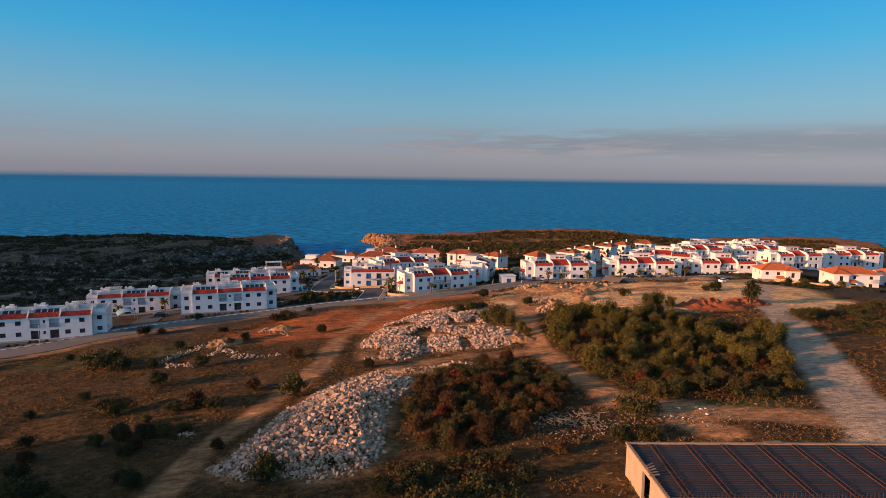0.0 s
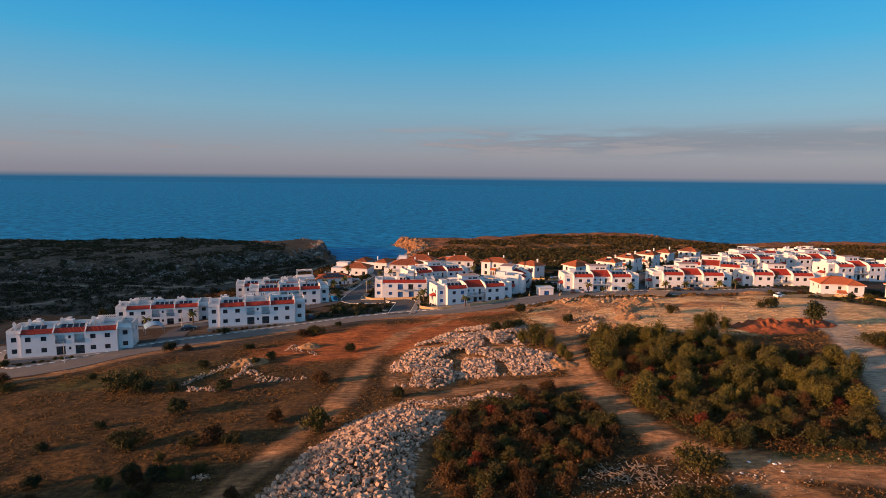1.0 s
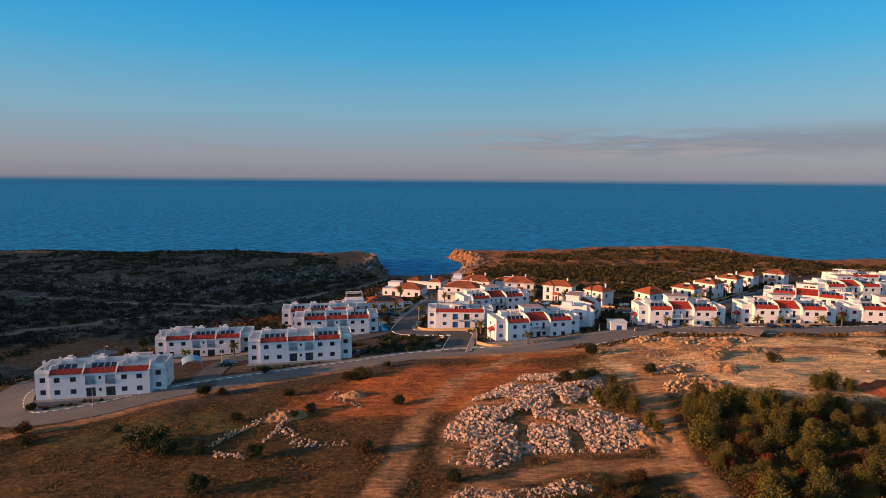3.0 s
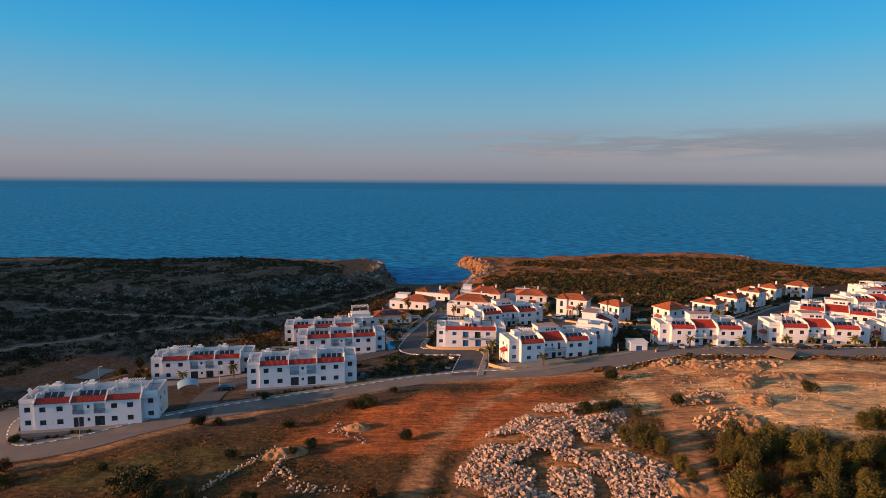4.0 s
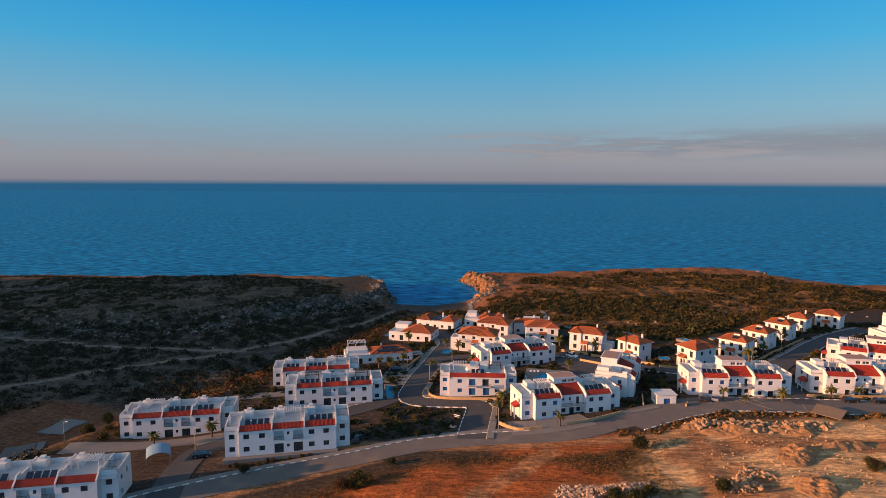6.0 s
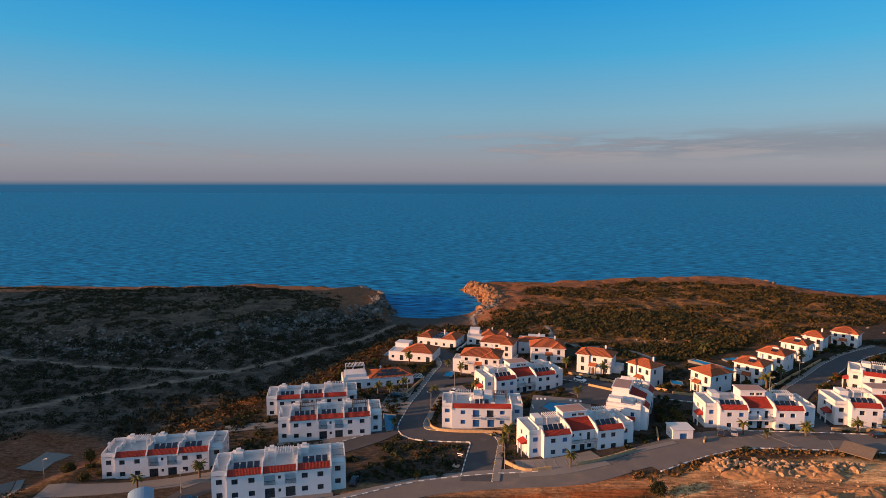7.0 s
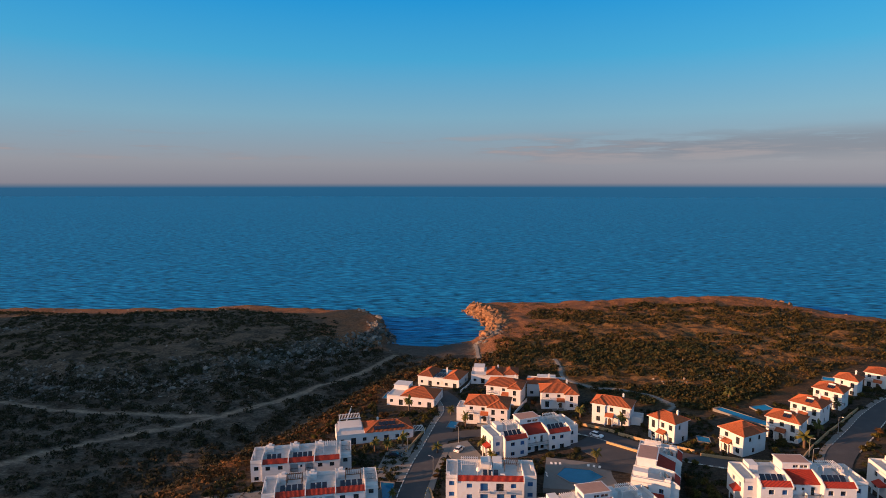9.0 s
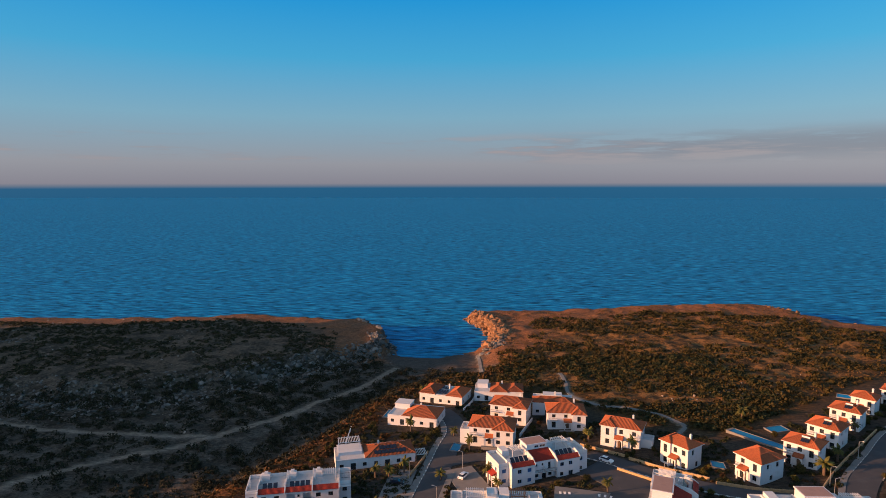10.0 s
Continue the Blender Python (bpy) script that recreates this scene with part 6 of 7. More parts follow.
for i, (x, y, turn) in enumerate(((-11.5, 251.5, 10), (-10.3, 251.6, 10), (-9.1, 251.7, 10), (-1.5, 251.8, -10), (0.0, 251.6, -10), (1.4, 251.4, -20), (-12.4, 246, 80), (-12.2, 244.4, 80))):
    h = thing("sun_lounger", Matrix.Translation((x, y, height(-5, 246) + 0.25)) @ Matrix.Rotation(radians(turn), 4, "Z"), "white plastic sun lounger on the pool deck", "sun lounger", "sun loungers by the pool")
    part("seat", Shape().box(-0.32, -0.95, 0.28, 0.32, 0.35, 0.34), plastic_white, h)
    part("backrest", Shape().hull([(-0.32, 0.35, 0.28), (0.32, 0.35, 0.28), (0.32, 0.9, 0.7), (-0.32, 0.9, 0.7)], [(-0.32, 0.35, 0.34), (0.32, 0.35, 0.34), (0.32, 0.9, 0.77), (-0.32, 0.9, 0.77)]), plastic_white, h)
    for lx in (-0.28, 0.22):
        for ly in (-0.85, 0.25):
            part("leg", Shape().box(lx, ly, -0.2, lx + 0.06, ly + 0.06, 0.28), plastic_white, h)

# ---- concrete shell under construction ----
h = thing("concrete_shell", Matrix.Translation((21.8, 53.0, 22.2)) @ Matrix.Rotation(radians(1.2), 4, "Z"), "half-built concrete storey with a rusty steel deck and starter bars", "building shell")
LX, LY, LZ = 46.0, 12.0, 3.45
w = Shape()
w.wall((0, LY), (0, 0), -1.5, LZ, [(5.2, 7.4, -1.5, 2.9)], 0.3)
w.wall((0, 0), (LX, 0), -1.5, LZ, [(3, 5, 0.2, 2.4), (9, 13, 0.2, 2.4), (18, 22, 0.2, 2.4)], 0.3)
w.wall((LX, 0), (LX, LY), -1.5, LZ).wall((LX, LY), (0, LY), -1.5, LZ)
part("wall", w, concrete, h, "board-marked raw concrete wall")
rim = Shape().box(-0.12, -0.1, LZ, 0.22, LY + 0.12, LZ + 0.18).box(0.22, LY - 0.2, LZ, LX, LY + 0.12, LZ + 0.18).box(0.22, -0.1, LZ, LX, 0.2, LZ + 0.1)
part("edge_board", rim, wood_plank, h, "timber edge board round the deck")
sheet = Shape().hull([(0.25, 0, LZ - 0.15), (LX, 0, LZ - 0.15), (LX, 0.40, LZ - 0.15), (0.25, 0.40, LZ - 0.15)], [(0.25, 0.06, LZ + 0.02), (LX, 0.06, LZ + 0.02), (LX, 0.3, LZ + 0.02), (0.25, 0.3, LZ + 0.02)]).data("deck_sheet", deck_metal)
for i in range(int(LY / 0.42)):
    part("deck_sheet", sheet, (), h, "ribbed dark steel deck with rust stains", at=Matrix.Translation((0, 0.25 + i * 0.42, 0)))
for i in range(11):
    x = 2.0 + i * 4.1
    part("beam_cage", Shape().beam((x, 0.3, LZ + 0.10), (x + 0.5, LY - 0.3, LZ + 0.10), 0.09, 0.08).beam((x + 0.5, 0.3, LZ + 0.14), (x + 1.0, LY - 0.3, LZ + 0.14), 0.05), rust, h, "rusty reinforcing cage")
for i in range(16):
    y = 0.7 + i * 0.7
    part("mesh_bar", Shape().beam((0.3, y, LZ + 0.06), (LX, y, LZ + 0.06), 0.025), rust, h)
rng = random.Random(5)
for i in range(110):
    x = 1.2 + i * 0.40
    part("starter_bar", Shape().tube((x, 0.08, LZ), (x + rng.uniform(-0.06, 0.06), 0.08 + rng.uniform(-0.05, 0.05), LZ + rng.uniform(0.5, 0.8)), 0.02, 0.02, 4), rust, h)
for i in range(26):
    y = 0.4 + i * 0.44
    part("starter_bar", Shape().tube((0.05, y, LZ), (0.05, y + rng.uniform(-0.1, 0.1), LZ + rng.uniform(0.3, 0.7)), 0.02, 0.02, 4), rust, h)
for i in range(5):
    part("plank", Shape().beam((-0.3 + 0.1 * i, 4.2 + 0.45 * i, LZ + 0.22 + 0.03 * i), (0.9, 4.5 + 0.5 * i, LZ + 0.2 + 0.05 * i), 0.22, 0.05), wood_plank, h)
part("plank", Shape().beam((16, LY - 0.1, LZ + 0.25), (18, LY + 0.15, LZ + 0.28), 0.5, 0.06), wood_plank, h)

# ---- stones ----


def stone_mesh(seed, flat=0.75):
    """An angular block with worn corners."""
    r = random.Random(seed)
    bm = bmesh.new()
    bmesh.ops.create_icosphere(bm, subdivisions=1, radius=1.0)
    cut = [(Vector((r.gauss(0, 1), r.gauss(0, 1), r.gauss(0, 1))).normalized(), r.uniform(0.34, 0.7)) for _ in range(9)]
    sc = Vector((r.uniform(0.9, 1.5), r.uniform(0.75, 1.15), flat * r.uniform(0.75, 1.3)))
    for v in bm.verts:
        for n, d in cut:
            k = v.co.dot(n)
            if k > d:
                v.co -= n * (k - d)
        v.co *= 1 + r.uniform(-0.07, 0.07)
        v.co = Vector(a * b for a, b in zip(v.co, sc))
    return bm


STONES = []
for k in range(14):
    bm = stone_mesh(k)
    STONES.append((np.array([v.co[:] for v in bm.verts]), np.array([[v.index for v in f.verts] for f in bm.faces])))
    bm.free()
CHIPS = []
for k in range(10):
    r = random.Random(40 + k)
    bm = bmesh.new()
    bmesh.ops.create_cube(bm, size=1.5)
    for v in bm.verts:
        v.co = Vector((v.co.x * r.uniform(0.7, 1.25), v.co.y * r.uniform(0.6, 1.1), v.co.z * r.uniform(0.45, 0.9))) + Vector((r.uniform(-0.25, 0.25), r.uniform(-0.25, 0.25), r.uniform(-0.25, 0.25)))
    bmesh.ops.triangulate(bm, faces=bm.faces)
    CHIPS.append((np.array([v.co[:] for v in bm.verts]), np.array([[v.index for v in f.verts] for f in bm.faces])))
    bm.free()
STONE_DATA = []
for k, (v, f) in enumerate(STONES):
    me = bpy.data.meshes.new("stone")
    me.from_pydata(v.tolist(), [], f.tolist())
    me.materials.append(rock)
    me.update()
    STONE_DATA.append(me)
OCHRE_DATA = []
for me in STONE_DATA:
    me = me.copy()
    me.materials[0] = ochre_rock
    OCHRE_DATA.append(me)
ochre_loose = island(surface("ochre_fragments", (0.32, 0.205, 0.12), 0.95, 0.3, 0.8, 5, 0.5), 0.3)


def joined_stones(name, places, mat, sink=0.25, shapes=None):
    """Many stones in one mesh: rows of (x, y, z, size)."""
    r = np.random.RandomState(11)
    V, Fc, n = [], [], 0
    for x, y, z, s in places:
        v, f = (shapes or STONES)[r.randint(len(shapes or STONES))]
        a, t = r.uniform(0, 6.28), r.uniform(-1.2, 1.2) if shapes else r.uniform(-0.5, 0.5)
        c, d = math.cos(a), math.sin(a)
        m = np.array([[c, -d, 0], [d, c, 0], [0, 0, 1]]) @ np.array([[1, 0, 0], [0, math.cos(t), -math.sin(t)], [0, math.sin(t), math.cos(t)]])
        V.append(v @ m.T * s + (x, y, z + s * (0.6 - sink)))
        Fc.append(f + n)
        n += len(v)
    me = bpy.data.meshes.new(name)
    me.from_pydata(np.concatenate(V).tolist(), [], np.concatenate(Fc).tolist())
    me.materials.append(mat)
    me.update()
    return me


def scatter(poly, spacing, seed, keep=1.0):
    r = np.random.RandomState(seed)
    px, py = [p[0] for p in poly], [p[1] for p in poly]
    gx, gy = np.meshgrid(np.arange(min(px), max(px), spacing), np.arange(min(py), max(py), spacing))
    x = gx.ravel() + r.uniform(-0.5, 0.5, gx.size) * spacing
    y = gy.ravel() + r.uniform(-0.5, 0.5, gx.size) * spacing
    ok = inside(x, y, poly) & (r.rand(x.size) < keep)
    return x[ok], y[ok], r


for poly, gap, keep, (s0, s1), mound, thin, label in PILES:
    x, y, r = scatter(poly, gap, len(label), keep)
    patch = 0.6 * wavy(x, y, 7.5) + 0.4 * wavy(x, y, 3.2)
    ok = patch > thin + 0.08
    x, y, patch = x[ok], y[ok], patch[ok]
    inner = np.clip(np.abs(side_distance(x, y, poly + poly[:1])) / 4.0, 0, 1)
    z = land(x, y) + mound * inner * (0.35 + 0.65 * patch) - 0.05
    size = s0 + (s1 - s0) * r.rand(x.size) ** 2.0
    order = np.argsort((y - 70) + np.abs(x + 15) * 0.4)
    cx, cy = float(x.mean()), float(y.mean())
    h = thing("rubble_pile", Matrix.Translation((cx, cy, height(cx, cy))), label, "rubble", "rubble piles")
    base = Matrix.Translation((-cx, -cy, -height(cx, cy)))
    for k in order[:240]:
        m = base @ Matrix.Translation((x[k], y[k], z[k] + size[k] * 0.35)) @ Euler((r.uniform(-0.5, 0.5), r.uniform(-0.5, 0.5), r.uniform(0, 6.28))).to_matrix().to_4x4() @ Matrix.Scale(size[k], 4)
        part("stone", (OCHRE_DATA if "ochre" in label else STONE_DATA)[r.randint(14)], (), h, at=m)
    rest = [(x[k], y[k], z[k], size[k]) for k in order[240:]]
    # a second layer of smaller stones between
    extra = [(x[k] + r.uniform(-0.6, 0.6), y[k] + r.uniform(-0.6, 0.6), z[k] - 0.12, size[k] * r.uniform(0.4, 0.7)) for k in order]
    tagged(part("loose_stone", joined_stones("loose_stone", rest + extra, ochre_loose if "ochre" in label else rock_loose, 0.25, STONES if "ochre" in label else CHIPS), (), h, at=base), kind="stuff")

# ridges of sandy soil and a heap of red earth


def heap(name, cx, cy, rx, ry, high, turn, mat, label, seed):
    r = np.random.RandomState(seed)
    n, m = 54, 20
    V, Fc = [], []
    for i in range(m + 1):
        k = i / m
        for j in range(n):
            a = 2 * math.pi * j / n
            u, v = math.cos(a) * k * rx, math.sin(a) * k * ry
            c, d = math.cos(radians(turn)), math.sin(radians(turn))
            x, y = cx + u * c - v * d, cy + u * d + v * c
            lump = 1.0 * float(wavy(np.array([x * 1.0]), np.array([y]), 2.6 + seed % 2)[0]) + 0.8 * float(wavy(np.array([x]), np.array([y + 40]), 1.1)[0]) + 0.45 * float(wavy(np.array([x]), np.array([y + 90]), 0.5)[0])
            V.append((x, y, height(x, y) - 0.15 + high * lump * (1 - k * k) ** 0.8))
    for i in range(m):
        for j in range(n):
            Fc.append((i * n + j, i * n + (j + 1) % n, (i + 1) * n + (j + 1) % n, (i + 1) * n + j))
    me = bpy.data.meshes.new(name)
    me.from_pydata(V, [], Fc)
    me.materials.append(mat)
    me.update()
    bm = bmesh.new()
    bm.from_mesh(me)
    bmesh.ops.recalc_face_normals(bm, faces=bm.faces)
    bm.to_mesh(me)
    bm.free()
    tagged(new(name, me), label, "heap", "soil mounds")


sand_soil = surface("sandy_spoil", (0.25, 0.135, 0.062), 0.95, 0.4, 0.5, 4, 0.9)
heap("soil_mound", 76, 163, 13, 6, 1.6, 10, soil_heap, "heap of dark red earth on the sandy lot", 3)
heap("soil_mound", 88, 170, 8, 5, 1.2, 0, soil_heap, "low heap of dark red earth on the sand", 4)
for k, (x, y, rx, ry, hh, turn) in enumerate(((38, 206, 9, 3.0, 1.1, 8), (52, 207, 8, 2.8, 1.0, 0), (46, 192, 7, 4, 1.3, 60), (43, 176, 6, 4, 1.2, 80), (58, 199, 8, 2.5, 0.8, 15), (30, 209, 5, 2.6, 1.0, 20), (36, 160, 5, 3.4, 1.1, 70), (98, 222, 8, 2.4, 0.8, 5))):
    heap("spoil_mound", x, y, rx, ry, hh, turn, sand_soil, "ochre heap of sandy spoil and stones", k)
heap("gravel_mound", 17.5, 136, 5, 2.4, 1.1, -10, sand_soil, "fine gravel heap beside the track", 6)

# planks and rubbish by the half-built shell
rng = random.Random(9)
for k in range(110):
    x, y = rng.gauss(20, 3.0), rng.gauss(82.5, 1.8)
    if k > 88:
        x, y = rng.gauss(22, 1.5), rng.gauss(58, 4)
    a, l = rng.uniform(0, 3.14), rng.uniform(0.5, 1.9)
    z = height(x, y) + rng.uniform(0.1, 0.45)
    b = Shape().beam((-l / 2, 0, 0), (l / 2, 0, rng.uniform(-0.1, 0.35)), rng.uniform(0.06, 0.2), 0.04)
    solid("plank", b, wood_plank, "weathered grey timber plank on the debris heap", "plank", "loose planks", at=Matrix.Translation((x, y, z)) @ Matrix.Rotation(a, 4, "Z"))
me = joined_stones("debris", [(x, y, height(x, y), rng.uniform(0.05, 0.22)) for x, y in [(rng.gauss(24, 9), rng.gauss(81, 4)) for _ in range(900)]], broken_stone)
tagged(new("debris", me), "scattered broken stones and rubbish on the dirt", "debris", kind="stuff")
for k in range(9):
    x, y = rng.gauss(38, 4), rng.gauss(84, 2)
    solid("plastic_scrap", Shape().hull([(0, 0, 0), (0.7, 0.1, 0), (0.6, 0.5, 0.05), (0.1, 0.5, 0)], [(0.05, 0.05, 0.15), (0.65, 0.1, 0.2), (0.55, 0.4, 0.22), (0.1, 0.4, 0.12)]), plastic_white, "crumpled white plastic scrap in the dry grass", "rubbish", "plastic scraps", at=Matrix.Translation((x, y, height(x, y))) @ Matrix.Rotation(rng.uniform(0, 6), 4, "Z") @ Matrix.Scale(rng.uniform(0.35, 0.8), 4))

# cliffs and field rocks


def rock_band(name, lines, mat, label, seed):
    """Boulders strewn along lines: rows of (line, count, spread, smallest, largest)."""
    r = np.random.RandomState(seed)
    rocks = []
    for line, n, spread_m, lo, hi in lines:
        pts = smooth_line(line, 2.0)
        for _ in range(n):
            q = pts[r.randint(len(pts))]
            rocks.append((q.x + r.normal() * spread_m * 0.6, q.y + r.normal() * spread_m * 0.6, lo + (hi - lo) * r.rand() ** 2.2))
    rocks = np.array(rocks)
    low = land(rocks[:, 0], rocks[:, 1])
    rocks = np.column_stack([rocks[:, :2], low - 0.25 * rocks[:, 2] - 0.3, rocks[:, 2]])[low > -1.5]
    tagged(new(name, joined_stones(name, rocks, mat)), label, "rocks", kind="stuff")


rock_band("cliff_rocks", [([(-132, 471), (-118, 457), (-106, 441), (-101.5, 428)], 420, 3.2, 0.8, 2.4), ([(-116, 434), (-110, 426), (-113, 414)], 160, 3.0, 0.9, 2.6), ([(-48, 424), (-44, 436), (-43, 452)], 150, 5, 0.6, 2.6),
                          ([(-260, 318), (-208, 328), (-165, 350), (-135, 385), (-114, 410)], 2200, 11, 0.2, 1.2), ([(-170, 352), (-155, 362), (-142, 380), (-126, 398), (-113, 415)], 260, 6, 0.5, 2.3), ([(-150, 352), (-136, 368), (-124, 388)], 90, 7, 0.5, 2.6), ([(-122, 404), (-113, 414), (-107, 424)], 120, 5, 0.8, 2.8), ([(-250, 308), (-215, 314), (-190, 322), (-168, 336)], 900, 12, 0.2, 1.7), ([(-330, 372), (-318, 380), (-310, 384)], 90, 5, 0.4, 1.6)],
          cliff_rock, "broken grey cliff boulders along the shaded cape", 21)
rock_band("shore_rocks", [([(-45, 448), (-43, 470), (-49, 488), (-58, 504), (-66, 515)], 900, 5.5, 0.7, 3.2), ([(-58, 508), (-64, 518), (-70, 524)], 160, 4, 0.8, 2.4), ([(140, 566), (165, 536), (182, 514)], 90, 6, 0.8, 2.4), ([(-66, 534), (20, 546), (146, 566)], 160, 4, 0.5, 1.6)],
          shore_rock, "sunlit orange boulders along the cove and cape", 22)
r = np.random.RandomState(23)
x, y = r.uniform(-360, -90, 1800), r.uniform(290, 500, 1800)
ok = (land(x, y) > 2) & (settled(x, y) < 0.1) & (wavy(x, y, 24) > 0.56)
x, y = np.concatenate([x[ok], r.normal(66, 8, 150), r.normal(40, 5, 40), r.uniform(10, 200, 60)]), np.concatenate([y[ok], r.normal(350, 5, 150), r.normal(338, 4, 40), r.uniform(360, 470, 60)])
rocks = np.column_stack([x, y, land(x, y) - 0.15, 0.2 + 0.8 * r.rand(x.size) ** 3])
tagged(new("field_rocks", joined_stones("field_rocks", rocks, field_rock)), "pale limestone outcrops among the headland scrub", "rocks", kind="stuff")
heap("soil_mound", -55, 146.5, 5, 3, 1.1, 20, sand_soil, "ochre heap of earth among the drystone ruins", 8)
heap("soil_mound", -44, 160, 3.4, 2.2, 1.0, 0, sand_soil, "small ochre earth heap at the field's edge", 9)
rng = random.Random(5)
me = joined_stones("rubble", [(x, y, height(x, y), rng.uniform(0.1, 0.3)) for x, y in [(rng.gauss(-38.3, 0.7), rng.gauss(85.9, 0.4)) for _ in range(40)]], rock_loose)
tagged(new("rubble", me), "small dumped pile of pale stones in the grass", "rubble", kind="stuff")


def ruined_wall(line, high, label, seed):
    """A fallen drystone wall: two or three courses of stones along a line."""
    r = np.random.RandomState(seed)
    pts = smooth_line(line, 0.55)
    cx, cy = pts[0].x, pts[0].y
    h = thing("drystone_wall", Matrix.Translation((cx, cy, height(cx, cy))), label, "stone wall", "ruined drystone walls")
    base = Matrix.Translation((-cx, -cy, -height(cx, cy)))
    for q in pts:
        for c in range(3):
            if c * 0.45 > high * (0.5 + 0.7 * r.rand()):
                continue
            x, y, k = q.x + r.normal() * 0.22, q.y + r.normal() * 0.22, r.uniform(0.26, 0.46)
            part("stone", STONE_DATA[r.randint(14)], (), h, at=base @ Matrix.Translation((x, y, height(x, y) + 0.1 + 0.4 * c)) @ Euler((r.uniform(-0.3, 0.3), r.uniform(-0.3, 0.3), r.uniform(0, 6.28))).to_matrix().to_4x4() @ Matrix.Scale(k, 4))


ruined_wall([(-63.3, 130.4), (-62, 135.7), (-60.4, 141.2), (-57.6, 148.5)], 1.0, "fallen drystone wall in the dry grass of the field", 1)
ruined_wall([(-60, 126), (-54, 125.2)], 1.2, "sunlit end of a fallen drystone wall", 2)
ruined_wall([(-53, 131.7), (-54, 145.3)], 0.8, "low remains of a drystone wall beside a bush", 3)

# stones strewn over the sandy lot and the spoil mounds
rr = np.random.RandomState(31)
x, y = np.concatenate([rr.normal(44, 9, 900), rr.uniform(28, 112, 500), rr.normal(90, 14, 300)]), np.concatenate([rr.normal(192, 13, 900), rr.uniform(160, 212, 500), rr.normal(180, 12, 300)])
ok = (settled(x, y) < 0.1) & (np.abs(side_distance(x, y, WHITE_ROAD)) > 5)
x, y = x[ok], y[ok]
me = joined_stones("strewn_stone", np.column_stack([x, y, land(x, y), 0.06 + 0.34 * rr.rand(x.size) ** 3]), ochre_loose)
tagged(new("strewn_stone", me), "ochre stones strewn over the sandy lot", "rubble", kind="stuff")

# ---- plants ----


def leaf_cloud(points, normals, sizes, rng_np, long=1.5):
    """Two-triangle leaves (one quad each) at points, tilted about their normals."""
    n = len(points)
    a = np.cross(normals, rng_np.normal(size=(n, 3)))
    a /= np.linalg.norm(a, axis=1)[:, None] + 1e-9
    b = np.cross(normals, a)
    a, b = a * sizes[:, None] * 0.5, b * sizes[:, None] * 0.5 * long
    v = np.stack([points - a - b * 0.6, points + a - b * 0.6, points + a * 0.5 + b, points - a * 0.5 + b], 1).reshape(-1, 3)
    f = np.arange(4 * n).reshape(-1, 4)
    return v, f


def crown_points(rng_np, lumps, n, spread_xy=0.62, low=0.2, high=0.92, lump_r=(0.15, 0.36)):
    """Points on the skins of many small lumps that make one uneven crown, with their outward directions."""
    c = rng_np.normal(size=(lumps, 3))
    c /= np.linalg.norm(c, axis=1)[:, None]
    c *= rng_np.rand(lumps, 1) ** 0.5
    c[:, :2] *= spread_xy
    c[:, 2] = low + (high - low) * (0.5 + 0.5 * c[:, 2])
    rad = rng_np.uniform(*lump_r, lumps)
    k = rng_np.randint(lumps, size=n)
    d = rng_np.normal(size=(n, 3))
    d[:, 2] += 0.35
    d /= np.linalg.norm(d, axis=1)[:, None]
    p = c[k] + d * (rad[k] * (0.3 + 0.9 * rng_np.rand(n)))[:, None] + rng_np.normal(size=(n, 3)) * 0.035
    p[:, 2] = np.maximum(p[:, 2], 0.03)
    nrm = d * 0.5 + rng_np.normal(size=(n, 3)) * 0.8
    nrm /= np.linalg.norm(nrm, axis=1)[:, None]
    return p, nrm


def cloud_mesh(name, v, f, mat):
    me = bpy.data.meshes.new(name)
    me.from_pydata(v.tolist(), [], f.tolist())
    me.materials.append(mat)
    me.update()
    return me


def make_plant(name, mat, seed, lumps, count, leaf, label, category, group, trunk=0.3, tall=1.0, trunk_r=0.05, **shape):
    """A plant one metre in radius: trunk with limbs, and a crown of many leaves."""
    g = np.random.RandomState(seed)
    h = thing(name, Matrix.Translation((0, 0, -500)), label, category, group)
    s = Shape()
    s.tube((0, 0, -0.3), (0.03, 0.02, trunk + 0.2), trunk_r * 1.3, trunk_r, 7)
    for k in range(5):
        a = 2 * math.pi * k / 5 + g.rand()
        s.tube((0.02, 0.02, trunk * 0.7 + 0.05 * k), (0.5 * math.cos(a), 0.5 * math.sin(a), (trunk + 0.35 + 0.3 * g.rand()) * tall), trunk_r * 0.7, trunk_r * 0.25, 5)
    part("trunk", s, bark, h)
    p, n = crown_points(g, lumps, count, **shape)
    p[:, 2] *= tall
    v, f = leaf_cloud(p, n, leaf * g.uniform(0.6, 1.35, count), g)
    part("crown", cloud_mesh("crown", v, f, mat), (), h)
    return h


